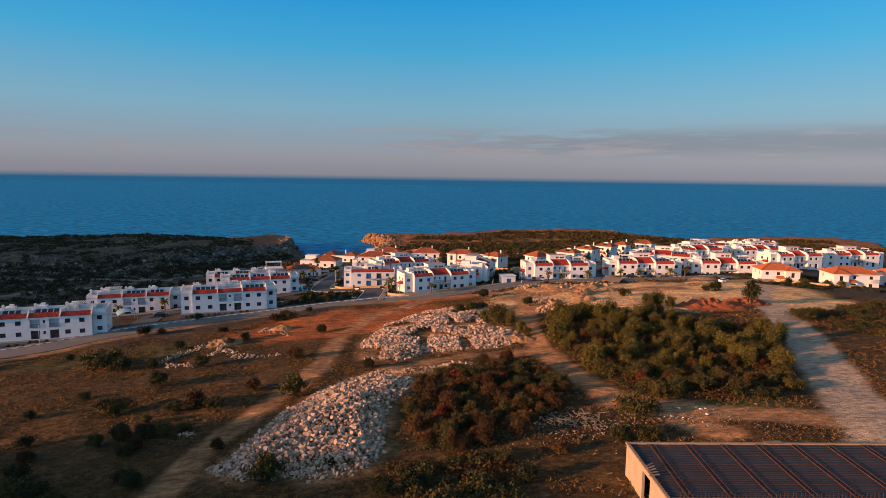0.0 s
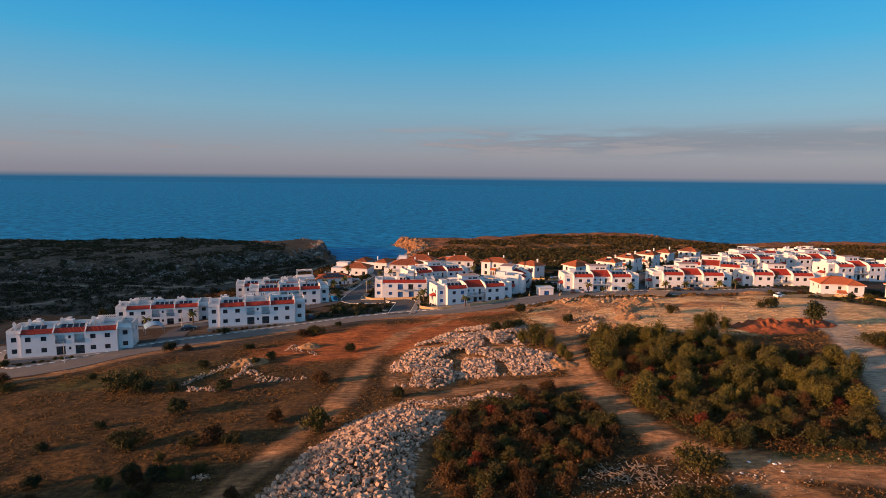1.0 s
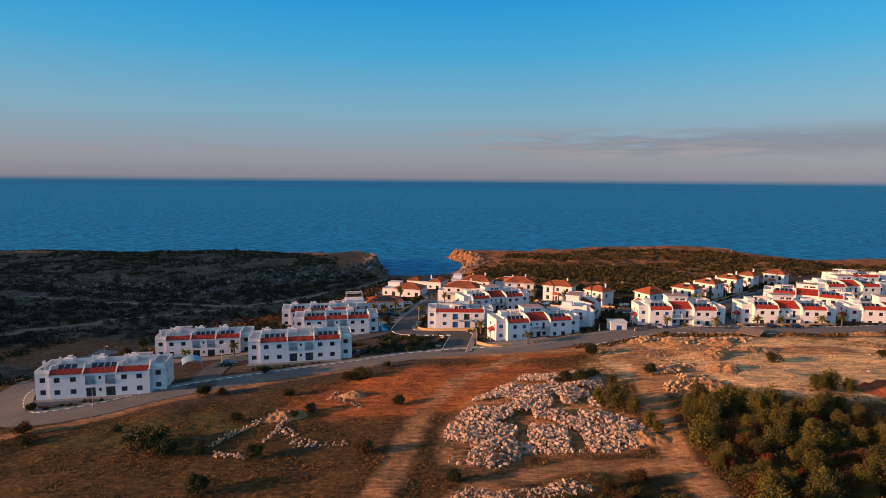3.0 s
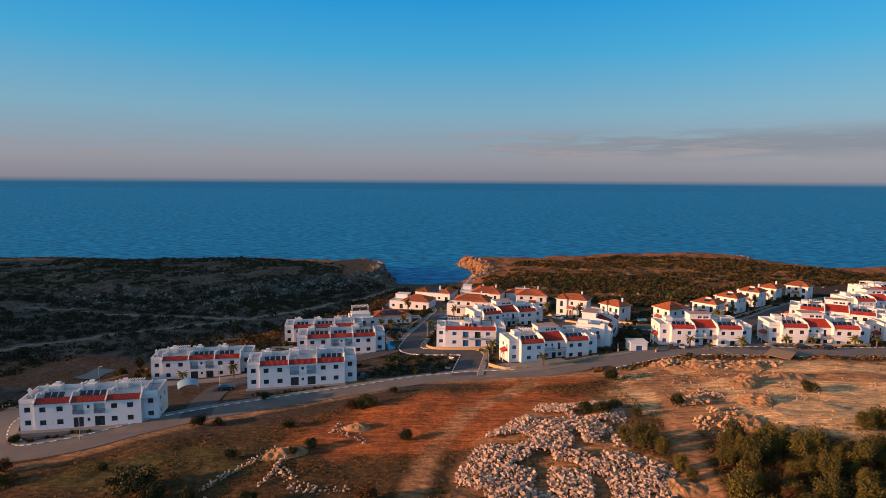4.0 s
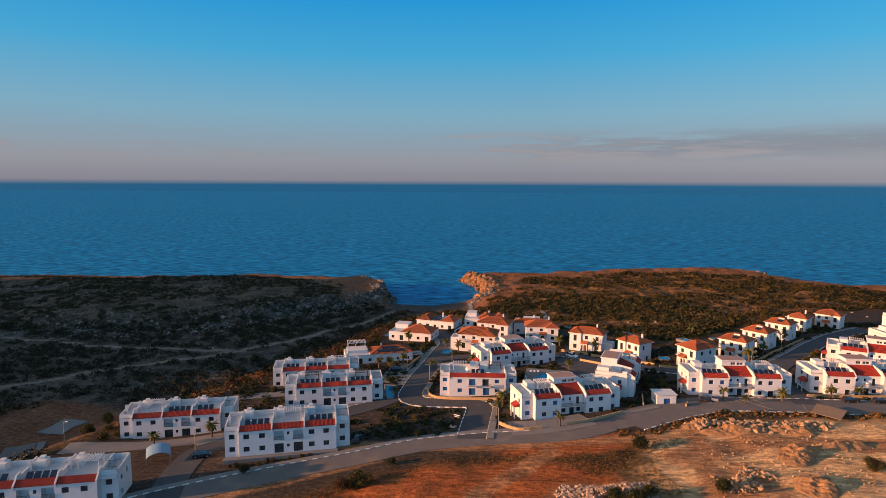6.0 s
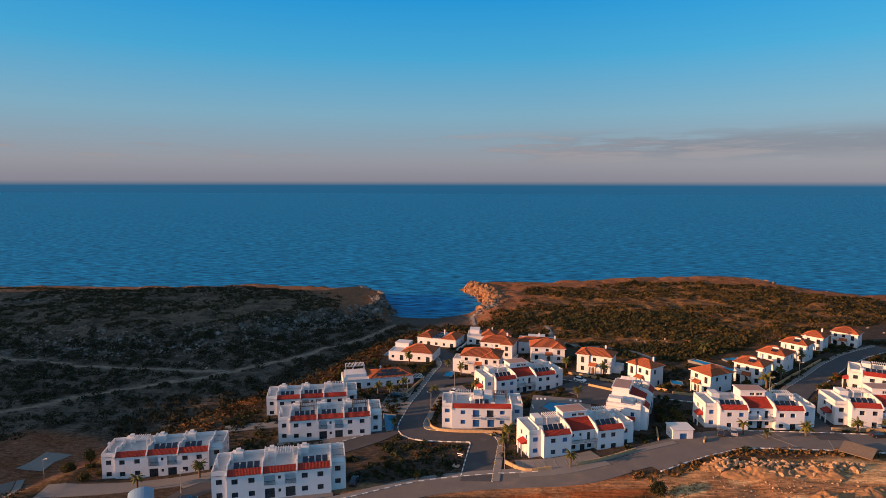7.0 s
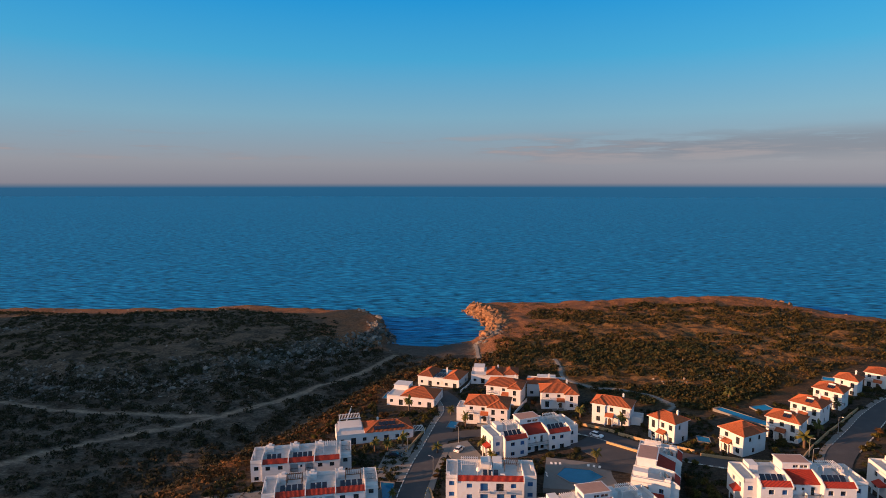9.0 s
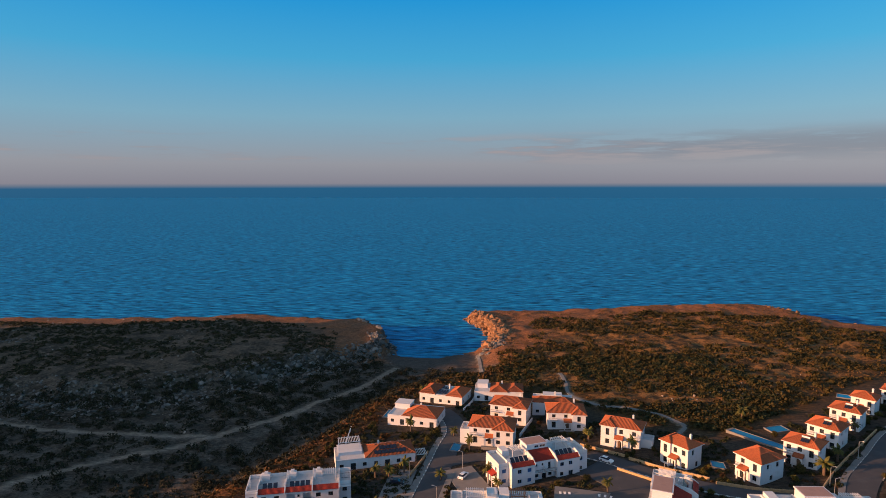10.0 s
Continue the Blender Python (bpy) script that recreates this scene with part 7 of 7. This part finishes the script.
def make_palm(seed, tall=2.4):
    g = random.Random(seed)
    h = thing("palm_tree", Matrix.Translation((0, 0, -500)), "palm tree with arching fronds in a village garden", "palm", "palm trees")
    s = Shape()
    for k in range(7):
        s.tube((0, 0, -0.3 + tall * k / 7), (0, 0, -0.3 + tall * (k + 1) / 7 + 0.05), 0.26, 0.2, 8)
    part("trunk", s, bark, h)
    f = Shape()
    for k in range(26):
        a, up, l = g.uniform(0, 6.28), g.uniform(-0.25, 1.1), g.uniform(1.5, 2.1)
        q, prev = Vector((0, 0, tall - 0.1)), None
        d = Vector((math.cos(a) * math.cos(up), math.sin(a) * math.cos(up), math.sin(up)))
        sidev = d.cross(Vector((0, 0, 1))).normalized()
        for i in range(6):
            nxt = q + d * (l / 6)
            w0, w1 = 0.30 * math.sin(0.35 + 2.6 * i / 6), 0.30 * math.sin(0.35 + 2.6 * (i + 1) / 6)
            for sg in (-1, 1):
                f.face([q, nxt, nxt + sidev * sg * w1 - Vector((0, 0, w1 * 0.5)), q + sidev * sg * w0 - Vector((0, 0, w0 * 0.5))])
            q = nxt
            d = (d + Vector((0, 0, -0.22))).normalized()
    part("crown", f, leaf_palm, h)
    return h


BUSH = [make_plant("bush", leaf_green, 1, 30, 3600, 0.058, "rounded olive-green bush in the dry field", "bush", "bushes"), make_plant("bush", leaf_dark, 2, 28, 3600, 0.058, "dense dark green bush in the dry field", "bush", "bushes"),
        make_plant("bush", leaf_brown, 3, 26, 3000, 0.058, "scrubby brown bush in the dry field", "bush", "bushes"), make_plant("bush", leaf_green, 4, 26, 3300, 0.058, "spreading olive-green bush in the dry field", "bush", "bushes", spread_xy=0.75, high=0.75),
        make_plant("bush", leaf_red, 5, 9, 1400, 0.072, "bush with red autumn leaves in the thicket", "bush", "bushes"), make_plant("bush", leaf_brown, 6, 28, 3000, 0.058, "tall rusty-brown bush in the thicket", "bush", "bushes", tall=1.3)]
PINE = [make_plant("young_pine", leaf_pine, 7 + k, 60, 4200, 0.055, "young green pine among the thicket", "tree", "young pines", 0.4, 1.45, 0.05, spread_xy=0.62, low=0.08, high=1.05, lump_r=(0.14, 0.3)) for k in range(3)]
TREE = [make_plant("tree", leaf_dark, 12, 18, 1700, 0.11, "small round-crowned dark green tree", "tree", "small trees", 0.8, 1.25, 0.07, spread_xy=0.5, low=0.7, high=1.4, lump_r=(0.22, 0.4))]
SHRUB = [make_plant("garden_shrub", m, 20 + k, 9, 600, 0.16, text, "shrub", "garden shrubs", lump_r=(0.3, 0.5)) for k, (m, text) in enumerate(((leaf_dark, "clipped dark green garden shrub"), (leaf_green, "olive-green garden shrub by the houses"), (leaf_brown, "dry brown garden shrub by the houses"), (leaf_pine, "yellow-green garden shrub by the houses")))]
PALM = [make_palm(31), make_palm(32, 3.4)]
g = np.random.RandomState(77)


def plant(kinds, x, y, size, squash=1.0, k=None):
    ob = kinds[int(g.randint(len(kinds))) if k is None else k]
    s = size * g.uniform(0.9, 1.1)
    c = copy_thing(ob, Matrix.Identity(4))
    c.matrix_basis = Matrix.Translation((x, y, height(x, y) - 0.05)) @ Matrix.Rotation(g.uniform(0, 6.28), 4, "Z") @ Matrix.Diagonal((s, s * g.uniform(0.85, 1.15), s * squash, 1))
    return c


ROADS = [(LOW_ROAD, 4.6), (EAST_ROAD, 6.6), (PARK_STREET, 4.4), (B3_STREET, 4.2), (AVENUE, 4.6), (SIDE_STREET, 4.0), (UP_STREET, 4.4), (YARD, 7.5), (WHITE_ROAD, 5.0), ([(-42, 270), (-34, 254)], 5.2), ([(-16, 206), (4, 213)], 5.0), (VALLEY_TRACK, 3.2), (VALLEY_BRANCH, 3.0), (FOOTPATH, 1.8), (BEACH_STEPS, 1.8)] + [(l, w2 * 0.55 + 0.8) for l, w2 in TRACKS]
HOMES = []
bpy.context.view_layer.update()
for ob in list(scene.objects):
    if ob.parent is None and ob.get("category") in ("apartment block", "house", "hut", "pool", "building shell", "carport"):
        pts = [c.matrix_world @ Vector(q) for c in ob.children if c.type == "MESH" for q in c.bound_box]
        inv = ob.matrix_world.inverted()
        loc = [inv @ p for p in pts]
        HOMES.append((inv, min(p.x for p in loc) - 0.9, max(p.x for p in loc) + 0.9, min(p.y for p in loc) - 0.9, max(p.y for p in loc) + 0.9))


def free_of(x, y, margin=0.0):
    """For many places at once: True where no road or house stands."""
    ok = np.min([np.abs(side_distance(x, y, l)) - w2 for l, w2 in ROADS], 0) > margin
    for inv, a, b, c, d in HOMES:
        u = inv[0][0] * x + inv[0][1] * y + inv[0][3]
        v = inv[1][0] * x + inv[1][1] * y + inv[1][3]
        ok &= ~((u > a - margin) & (u < b + margin) & (v > c - margin) & (v < d + margin))
    return ok


def free(x, y, margin=0.0):
    """True where no road or house stands."""
    for line, w2 in ROADS:
        if abs(float(side_distance(np.array([x]), np.array([y]), line)[0])) < w2 + margin:
            return False
    for inv, a, b, c, d in HOMES:
        q = inv @ Vector((x, y, 0))
        if a - margin < q.x < b + margin and c - margin < q.y < d + margin:
            return False
    return True


# bushes of the dry field
for x, y, s in ((-76.2, 129.5, 5), (-70, 127, 3), (-56, 97.8, 3.3), (-54.9, 111.8, 2.9), (-63.9, 127.4, 2.3), (-51.9, 125.6, 2.5), (-34.5, 105.8, 2.8), (-41.7, 98, 3.2), (-38.5, 97, 2.2), (-45, 97, 2), (-26.1, 101.3, 3.5), (-32.2, 128.1, 3.1), (-31.7, 154.6, 2.4), (-64.6, 143.4, 2.3), (-50.4, 149.2, 2.3), (-53, 146, 1.8), (-81.2, 159.2, 2.8), (-77, 160, 1.8), (-73.7, 177, 1.9), (-45.9, 173.8, 3), (-49, 172, 2.2), (-41.6, 184.2, 1.7), (-14.7, 118, 2), (-43.9, 84.7, 2.6), (-46.7, 84.2, 2.2), (-48.5, 86, 2.2), (-41.5, 85.5, 2), (-50.5, 83, 1.8), (-39.5, 88, 1.6), (-108, 134.7, 2.6), (-104, 131, 2.4), (-30.8, 78.7, 1.6), (14.2, 195.2, 3), (9.4, 168, 3.2), (5.5, 169.5, 2.4), (25.8, 173.5, 2.8), (58.2, 186.4, 2.5), (77.4, 139.3, 2.4), (91.8, 196.1, 3.2), (88, 195, 2), (13.5, 118.5, 2.6), (8.7, 117, 2.2), (28.6, 83.5, 3.7), (-37.9, 68.9, 2.3), (-21.1, 68.2, 3), (-6.5, 63.2, 2.3), (-3, 64.5, 2), (-14.9, 79.8, 1), (-13.8, 71.8, 1.1), (15.9, 73.1, 1.8), (10.4, 65.4, 2), (8, 71.1, 1.5), (24.3, 75.6, 2.2), (27.6, 75.3, 2), (-44.1, 78.8, 2), (-48.3, 66.7, 2.6), (-52, 68, 2.4), (-45, 65, 2.2), (-43.7, 81, 1.8), (-55, 73, 2.2), (-58, 79, 2), (-62, 85, 2), (-70, 97, 1.8), (-66, 106, 1.5), (-88, 137, 1.6), (-60, 160, 1.8), (-17, 92, 0.9), (-12, 78, 1), (-40, 71, 1.6), (-47, 91, 1.7)):
    plant([BUSH[0], BUSH[1], BUSH[1], BUSH[2], BUSH[3]], x, y, s, 0.95)
plant(TREE, 88.2, 166.7, 3.6, 1.0)
for x, y, s in ((14.5, 149.5, 3.0), (17.5, 147, 2.2), (11.5, 152, 2.4), (19.5, 141.5, 1.8), (20.5, 138.5, 1.5), (58.7, 158.5, 3.0), (55.5, 157, 2.4), (62, 158, 2.4), (31, 151, 2.8), (35, 149, 2.6)):
    plant(PINE, x, y, s)
for x, y, s in ((91.1, 147, 3.2), (95, 149, 2.8), (98, 152, 2.6), (12, 171, 2.4), (16, 166, 1.8)):
    plant([BUSH[0], BUSH[3]], x, y, s)
# the thickets
THICKETS = [([(26.5, 150), (31.3, 152), (40, 150), (47, 147), (54, 148), (60.6, 146), (64, 139.5), (71.2, 138), (76, 134), (73, 123.4), (67, 113), (62.5, 103), (58, 93), (52, 88.5), (46.4, 88), (43, 89.5), (38.6, 89), (33.5, 93), (31, 97.5), (29, 103), (28, 109), (27.5, 117), (25.5, 129), (25.5, 140)], 3.3, 0.93, 3),
            ([(-5, 91), (-3.6, 103.2), (1, 110.4), (6.9, 114.5), (12.6, 114.6), (16, 112.5), (20, 109), (21.6, 101.5), (22.5, 96), (20.5, 90.4), (17.5, 86.4), (14, 82), (11, 78), (5, 74), (-2.7, 76), (-4.5, 84.7)], 2.5, 0.94, 4),
            ([(94, 130), (96, 142), (100, 154), (124, 172), (150, 170), (150, 110)], 5.0, 0.8, 5), ([(-2, 60), (-6, 72), (4, 74), (10, 70), (10, 58)], 3.4, 0.6, 6), ([(72, 62), (74, 84), (90, 110), (110, 100), (110, 60)], 5.0, 0.7, 8)]
UNDER, FAR = [], []
for poly, gap, keep, seed in THICKETS:
    x, y, r = scatter(poly, gap, seed, keep)
    ux, uy, _ = scatter(poly, 1.25, seed + 30, 0.85)
    ok = free_of(ux, uy)
    UNDER.append((ux[ok], uy[ok]))
    ok = free_of(x, y)
    if seed in (5, 6, 8):
        FAR.append((x[ok], y[ok]))
        continue
    for a, b in zip(x[ok], y[ok]):
        t = r.rand()
        if seed == 3 and b > 104 and t < 0.55:
            plant(PINE, a, b, r.uniform(1.2, 3.1), r.uniform(0.75, 1.15))
        elif t < (0.68 if seed == 3 else 0.22):
            plant([BUSH[0], BUSH[3]], a, b, r.uniform(1.4, 2.5))
        elif t < (0.78 if seed == 3 else 0.45):
            plant([BUSH[1]], a, b, r.uniform(1.3, 2.4))
        elif t < 0.95:
            plant([BUSH[2], BUSH[5]], a, b, r.uniform(1.2, 2.3))
        else:
            plant([BUSH[4]], a, b, r.uniform(1.2, 1.9))
# palms and gardens
for x, y, s, k in ((-105, 190, 1.0, 1), (-93.5, 197.5, 1.2, 1), (42, 230.6, 1.1, 1), (57.5, 231.2, 1.2, 0), (72, 236, 1.1, 0), (80, 237.5, 1.1, 0), (93, 239, 1.2, 0), (-19, 223, 1.1, 1), (-20, 216, 1.0, 1), (-3.5, 207.5, 1.1, 1), (-46, 262, 1.0, 0), (-40, 283.5, 1.2, 1), (-32, 262, 1.2, 1), (-29, 258, 1.0, 0), (1, 254.5, 1.1, 1), (-1, 294, 1.2, 1),
                   (12, 286.5, 1.2, 1), (-62, 263, 1.2, 0), (-66, 262, 1.1, 1), (-58, 266, 1.1, 1), (-63, 298, 1.3, 1), (-66, 338, 1.3, 1), (62, 272, 1.4, 0), (70, 282, 1.2, 1), (54, 316, 1.6, 0), (47, 228, 0.8, 0), (-53, 233, 0.8, 0), (-61, 243, 1.0, 1), (-84, 206, 0.9, 0), (118, 248, 1.2, 1), (128, 260, 1.2, 0), (98, 236.5, 1.0, 1), (-47, 296, 1.0, 0), (86, 306, 1.1, 1)):
    plant(PALM, x, y, s, 1.0, k)
HEDGES = [([(-41, 229), (-20, 226)], 0.9), ([(-96, 157), (-88, 166)], 0.7), ([(-112, 149), (-98, 158)], 0.7), ([(-78, 179), (-60, 189)], 0.7), ([(-50, 203), (-34, 219)], 0.9), ([(-14, 206), (12, 217)], 0.9), ([(-45, 243), (-42, 258)], 1.0), ([(-57, 286), (-53, 303)], 1.3), ([(-72, 292), (-56, 296)], 1.6), ([(22, 240), (31, 236)], 1.8),
          ([(22, 246), (31, 246)], 1.8), ([(28, 266), (34, 284)], 1.0), ([(54, 268), (61, 280)], 1.6), ([(64, 280), (80, 300)], 1.6), ([(80, 302), (98, 322)], 1.5), ([(100, 326), (118, 338)], 1.5), ([(69, 262), (92, 290)], 1.3), ([(92, 292), (120, 318)], 1.3), ([(-26, 270), (-12, 276)], 1.0), ([(-14, 255), (-13, 240)], 1.1), ([(6, 238), (6, 254)], 1.0),
          ([(-8, 300), (0, 292)], 1.2), ([(-22, 290), (-17, 312)], 1.2), ([(-90, 262), (-86, 300)], 1.3), ([(-100, 248), (-92, 262)], 1.2), ([(-60, 228), (-88, 212)], 0.8), ([(-105, 230), (-92, 236)], 1.1), ([(46, 310), (60, 314)], 1.2), ([(128, 216), (146, 206)], 1.7), ([(104, 222), (122, 218)], 1.2), ([(-48, 228), (-44, 240)], 1.1), ([(-76, 296), (-84, 320)], 1.4),
          ([(-122, 188), (-118, 204)], 1.4), ([(-130, 196), (-108, 206)], 1.3), ([(15, 224), (19, 236)], 1.0), ([(-34, 266), (-30, 280)], 1.0), ([(14, 292), (26, 284)], 1.2), ([(-70, 252), (-86, 258)], 1.2), ([(100, 262), (108, 266)], 1.5), ([(66, 246), (67, 254)], 1.2), ([(28, 270), (36, 279)], 0.9), ([(37, 272), (40, 264)], 0.8), ([(34, 273), (35, 263)], 0.8), ([(10, 282), (22, 298)], 0.9), ([(51, 308), (60, 300)], 1.1), ([(12, 290), (15, 291)], 0.9), ([(25, 263), (26, 258), (31, 259)], 1.1), ([(90, 318), (95, 316), (112, 341)], 1.4), ([(64, 280), (69, 285), (77, 295)], 1.3), ([(52, 293), (55, 284)], 1.0)]
for line, s in HEDGES:
    for q in smooth_line(line, s * 1.8)[:-1]:
        x, y = q.x + g.normal() * 0.7, q.y + g.normal() * 0.7
        if free(x, y, -0.6):
            plant(SHRUB, x, y, s * g.uniform(0.6, 1.15), 0.95)
for x, y, s in ((24, 243, 2.6), (28, 241, 2.4), (-14, 249, 1.7), (-4, 262.5, 2.0), (-12, 258.5, 1.8), (-2, 284.5, 2.2), (-29, 287, 1.6), (50, 281, 2.4), (-26, 297, 2.0), (-48, 206, 1.6), (-44, 201, 1.5), (-56, 242, 1.6), (-117, 146.5, 1.9), (-39, 199, 1.2), (-33, 232, 1.1), (59, 300, 2.0), (-53, 349, 2.2), (75, 303, 2.2), (90, 320, 2.2), (-131, 198, 2.4), (-126, 200, 2.2)):
    plant(TREE + BUSH[:2], x, y, s, 1.0)


def scrub(name, x, y, size, mat, label, leaves_each, leaf, seed, long=1.2):
    """Low scrub in one mesh."""
    r = np.random.RandomState(seed)
    n = len(x)
    z = land(x, y)
    k = np.repeat(np.arange(n), leaves_each)
    d = r.normal(size=(len(k), 3))
    d[:, 2] = np.abs(d[:, 2])
    d /= np.linalg.norm(d, axis=1)[:, None]
    wob = 0.65 + 0.5 * r.rand(len(k))
    p = np.stack([x[k], y[k], z[k]], 1) + d * (size[k] * wob)[:, None] * np.array([1, 1, 0.75])
    nrm = d + r.normal(size=d.shape) * 0.5
    nrm /= np.linalg.norm(nrm, axis=1)[:, None]
    v, f = leaf_cloud(p, nrm, leaf * size[k] * r.uniform(0.7, 1.3, len(k)), r, long)
    tagged(new(name, cloud_mesh(name, v, f, mat)), label, "scrub", kind="stuff")


def sown(n, box, seed, test):
    r = np.random.RandomState(seed)
    x, y = r.uniform(box[0], box[1], n), r.uniform(box[2], box[3], n)
    ok = test(x, y) & (r.rand(n) < 1)
    return x[ok], y[ok], r


off_road = lambda x, y: np.min([np.abs(side_distance(x, y, l)) - w2 for l, w2 in ROADS], 0) > 0
beachy = lambda x, y: np.hypot((x + 76) / 32, (y - 416) / 22) < 1.05
coastal = lambda x, y: -side_distance(x, y, COAST)
right_head = lambda x, y: (settled(x, y) < 0.05) & (-side_distance(x, y, EDGE) > -6) & (y > 300) & (coastal(x, y) > 22 + 16 * wavy(x, y, 20)) & (wavy(x * 0.45, y, 14) + 0.6 * wavy(x, y, 5) > 0.66) & ~beachy(x, y) & off_road(x, y)
x, y, r = sown(26000, (-60, 330, 300, 560), 41, right_head)
scrub("scrub", x, y, 0.35 + 1.7 * r.rand(len(x)) ** 2.4, leaf_scrub, "low olive-brown scrub over the headland", 22, 0.5, 42)
head_grass = lambda x, y: (settled(x, y) < 0.05) & (-side_distance(x, y, EDGE) > -6) & (y > 300) & (coastal(x, y) > 10) & ~beachy(x, y) & off_road(x, y) & (wavy(x * 0.5, y, 11) > 0.4)
x, y, r = sown(20000, (-60, 330, 300, 560), 81, head_grass)
scrub("dry_grass", x, y, 0.25 + 0.55 * r.rand(len(x)) ** 2, dry_grass, "dry rusty grass between the headland scrub", 8, 0.5, 82, 2.0)
near_head = lambda x, y: (settled(x, y) < 0.05) & (-side_distance(x, y, EDGE) > 2) & off_road(x, y) & (wavy(x, y, 9) > 0.36) & (wavy(x, y, 31) < 0.75)
x, y, r = sown(5200, (-40, 75, 300, 405), 91, near_head)
ok = free_of(x, y)
x, y = x[ok], y[ok]
scrub("scrub", x, y, 0.5 + 1.2 * r.rand(len(x)) ** 2, leaf_dark, "dense dark green scrub behind the gardens", 26, 0.45, 92)
left_head = lambda x, y: (side_distance(x, y, ROCKY) > -3) & (-side_distance(x, y, EDGE) < 0) & (coastal(x, y) > 24 + 14 * wavy(x, y, 20)) & (wavy(x, y, 16) + 0.5 * wavy(x, y, 5) > 0.62)
x, y, r = sown(17000, (-460, -100, 290, 500), 43, left_head)
scrub("scrub", x, y, 0.5 + 1.0 * r.rand(len(x)) ** 1.6, leaf_valley, "low dark scrub over the shaded headland", 24, 0.42, 44)
valley = lambda x, y: (-side_distance(x, y, EDGE) < 1) & (side_distance(x, y, ROCKY) < 4) & off_road(x, y) & ~beachy(x, y) & (wavy(x, y, 12) > 0.22) & (coastal(x, y) > 8) & ~((np.hypot(x + 152, y - 205) < 26) & (x > -175))
x, y, r = sown(15500, (-420, -60, 120, 430), 45, valley)
scrub("valley_bushes", x, y, 0.6 + 2.0 * r.rand(len(x)) ** 2, leaf_valley, "dense dark bushes filling the valley floor", 48, 0.26, 46)
slope = lambda x, y: (np.abs(-side_distance(x, y, EDGE) - 2) < 9) & off_road(x, y) & (y > 215)
x, y, r = sown(3600, (-135, -30, 210, 420), 47, slope)
ok = free_of(x, y)
x, y = x[ok], y[ok]
scrub("slope_bushes", x, y, 0.5 + 1.1 * r.rand(len(x)) ** 2, leaf_brown, "brown and rusty bushes on the valley slope", 26, 0.5, 48)
ux, uy = np.concatenate([q[0] for q in UNDER]), np.concatenate([q[1] for q in UNDER])
half = wavy(ux, uy, 5) + 0.3 * wavy(ux, uy, 2) > 0.62
r = np.random.RandomState(60)
scrub("undergrowth", ux[half], uy[half], 0.5 + 0.8 * r.rand(half.sum()), leaf_brown, "low rusty-brown undergrowth between the thicket bushes", 60, 0.2, 61)
scrub("undergrowth", ux[~half], uy[~half], 0.5 + 0.9 * r.rand((~half).sum()), leaf_dark, "low dark undergrowth between the thicket bushes", 60, 0.2, 62)
fx, fy = np.concatenate([q[0] for q in FAR]), np.concatenate([q[1] for q in FAR])
scrub("far_bushes", fx, fy, 1.1 + 1.2 * r.rand(len(fx)), leaf_green, "olive bushes on the dry ground beside the thickets", 520, 0.12, 63)
# low planting between the houses
garden = lambda x, y: (settled(x, y) > 0.8) & (wavy(x, y, 13) + 0.4 * wavy(x, y, 4) > 0.46)
x, y, r = sown(17000, (-105, 150, 196, 350), 71, garden)
ok = free_of(x, y, 0.3)
x, y = x[ok], y[ok]
scrub("garden_plants", x, y, 0.25 + 0.95 * r.rand(len(x)) ** 2, leaf_dark, "low dark green planting in the gardens between houses", 40, 0.4, 72)
x, y, r = sown(3600, (-105, 150, 196, 350), 73, garden)
ok = free_of(x, y, 0.3)
x, y = x[ok], y[ok]
scrub("garden_plants", x, y, 0.2 + 0.6 * r.rand(len(x)) ** 2, leaf_brown, "dry brown planting in the gardens between houses", 30, 0.45, 74)
# tufts of dry grass
field = lambda x, y: (settled(x, y) < 0.3) & (np.min([np.abs(side_distance(x, y, l)) - w2 * 0.8 for l, w2 in ROADS], 0) > 0) & (wavy(x, y, 8) + 0.6 * wavy(x, y, 3) > 0.66) & (blob(x, y, -24, 166, 30, 17, 20) < 0.35) & (blob(x, y, 62, 184, 44, 26) < 0.35)
x, y, r = sown(120000, (-125, 95, 50, 215), 51, field)
scrub("dry_grass", x, y, 0.12 + 0.26 * r.rand(len(x)) ** 2, dry_grass, "tufts of dry golden-brown grass over the field", 6, 0.36, 52, 3.2)
x, y, r = sown(16000, (-130, -20, 200, 420), 53, lambda x, y: (np.abs(-side_distance(x, y, EDGE) - 3) < 10) & (settled(x, y) < 0.9) & off_road(x, y))
scrub("dry_grass", x, y, 0.25 + 0.4 * r.rand(len(x)) ** 2, dry_grass, "dry golden grass along the valley slope", 6, 0.8, 54)
weeds = lambda x, y: (np.abs(-side_distance(x, y, EAST_ROAD) - 8.2) < 2.2)
x, y, r = sown(4000, (10, 105, 200, 235), 55, weeds)
scrub("dry_grass", x, y, 0.25 + 0.5 * r.rand(len(x)) ** 2, dry_grass, "dry golden grass along the road edge", 7, 0.8, 56)
for ob in BUSH + PINE + TREE + SHRUB + PALM:
    for c in list(ob.children):
        bpy.data.objects.remove(c)
    bpy.data.objects.remove(ob)
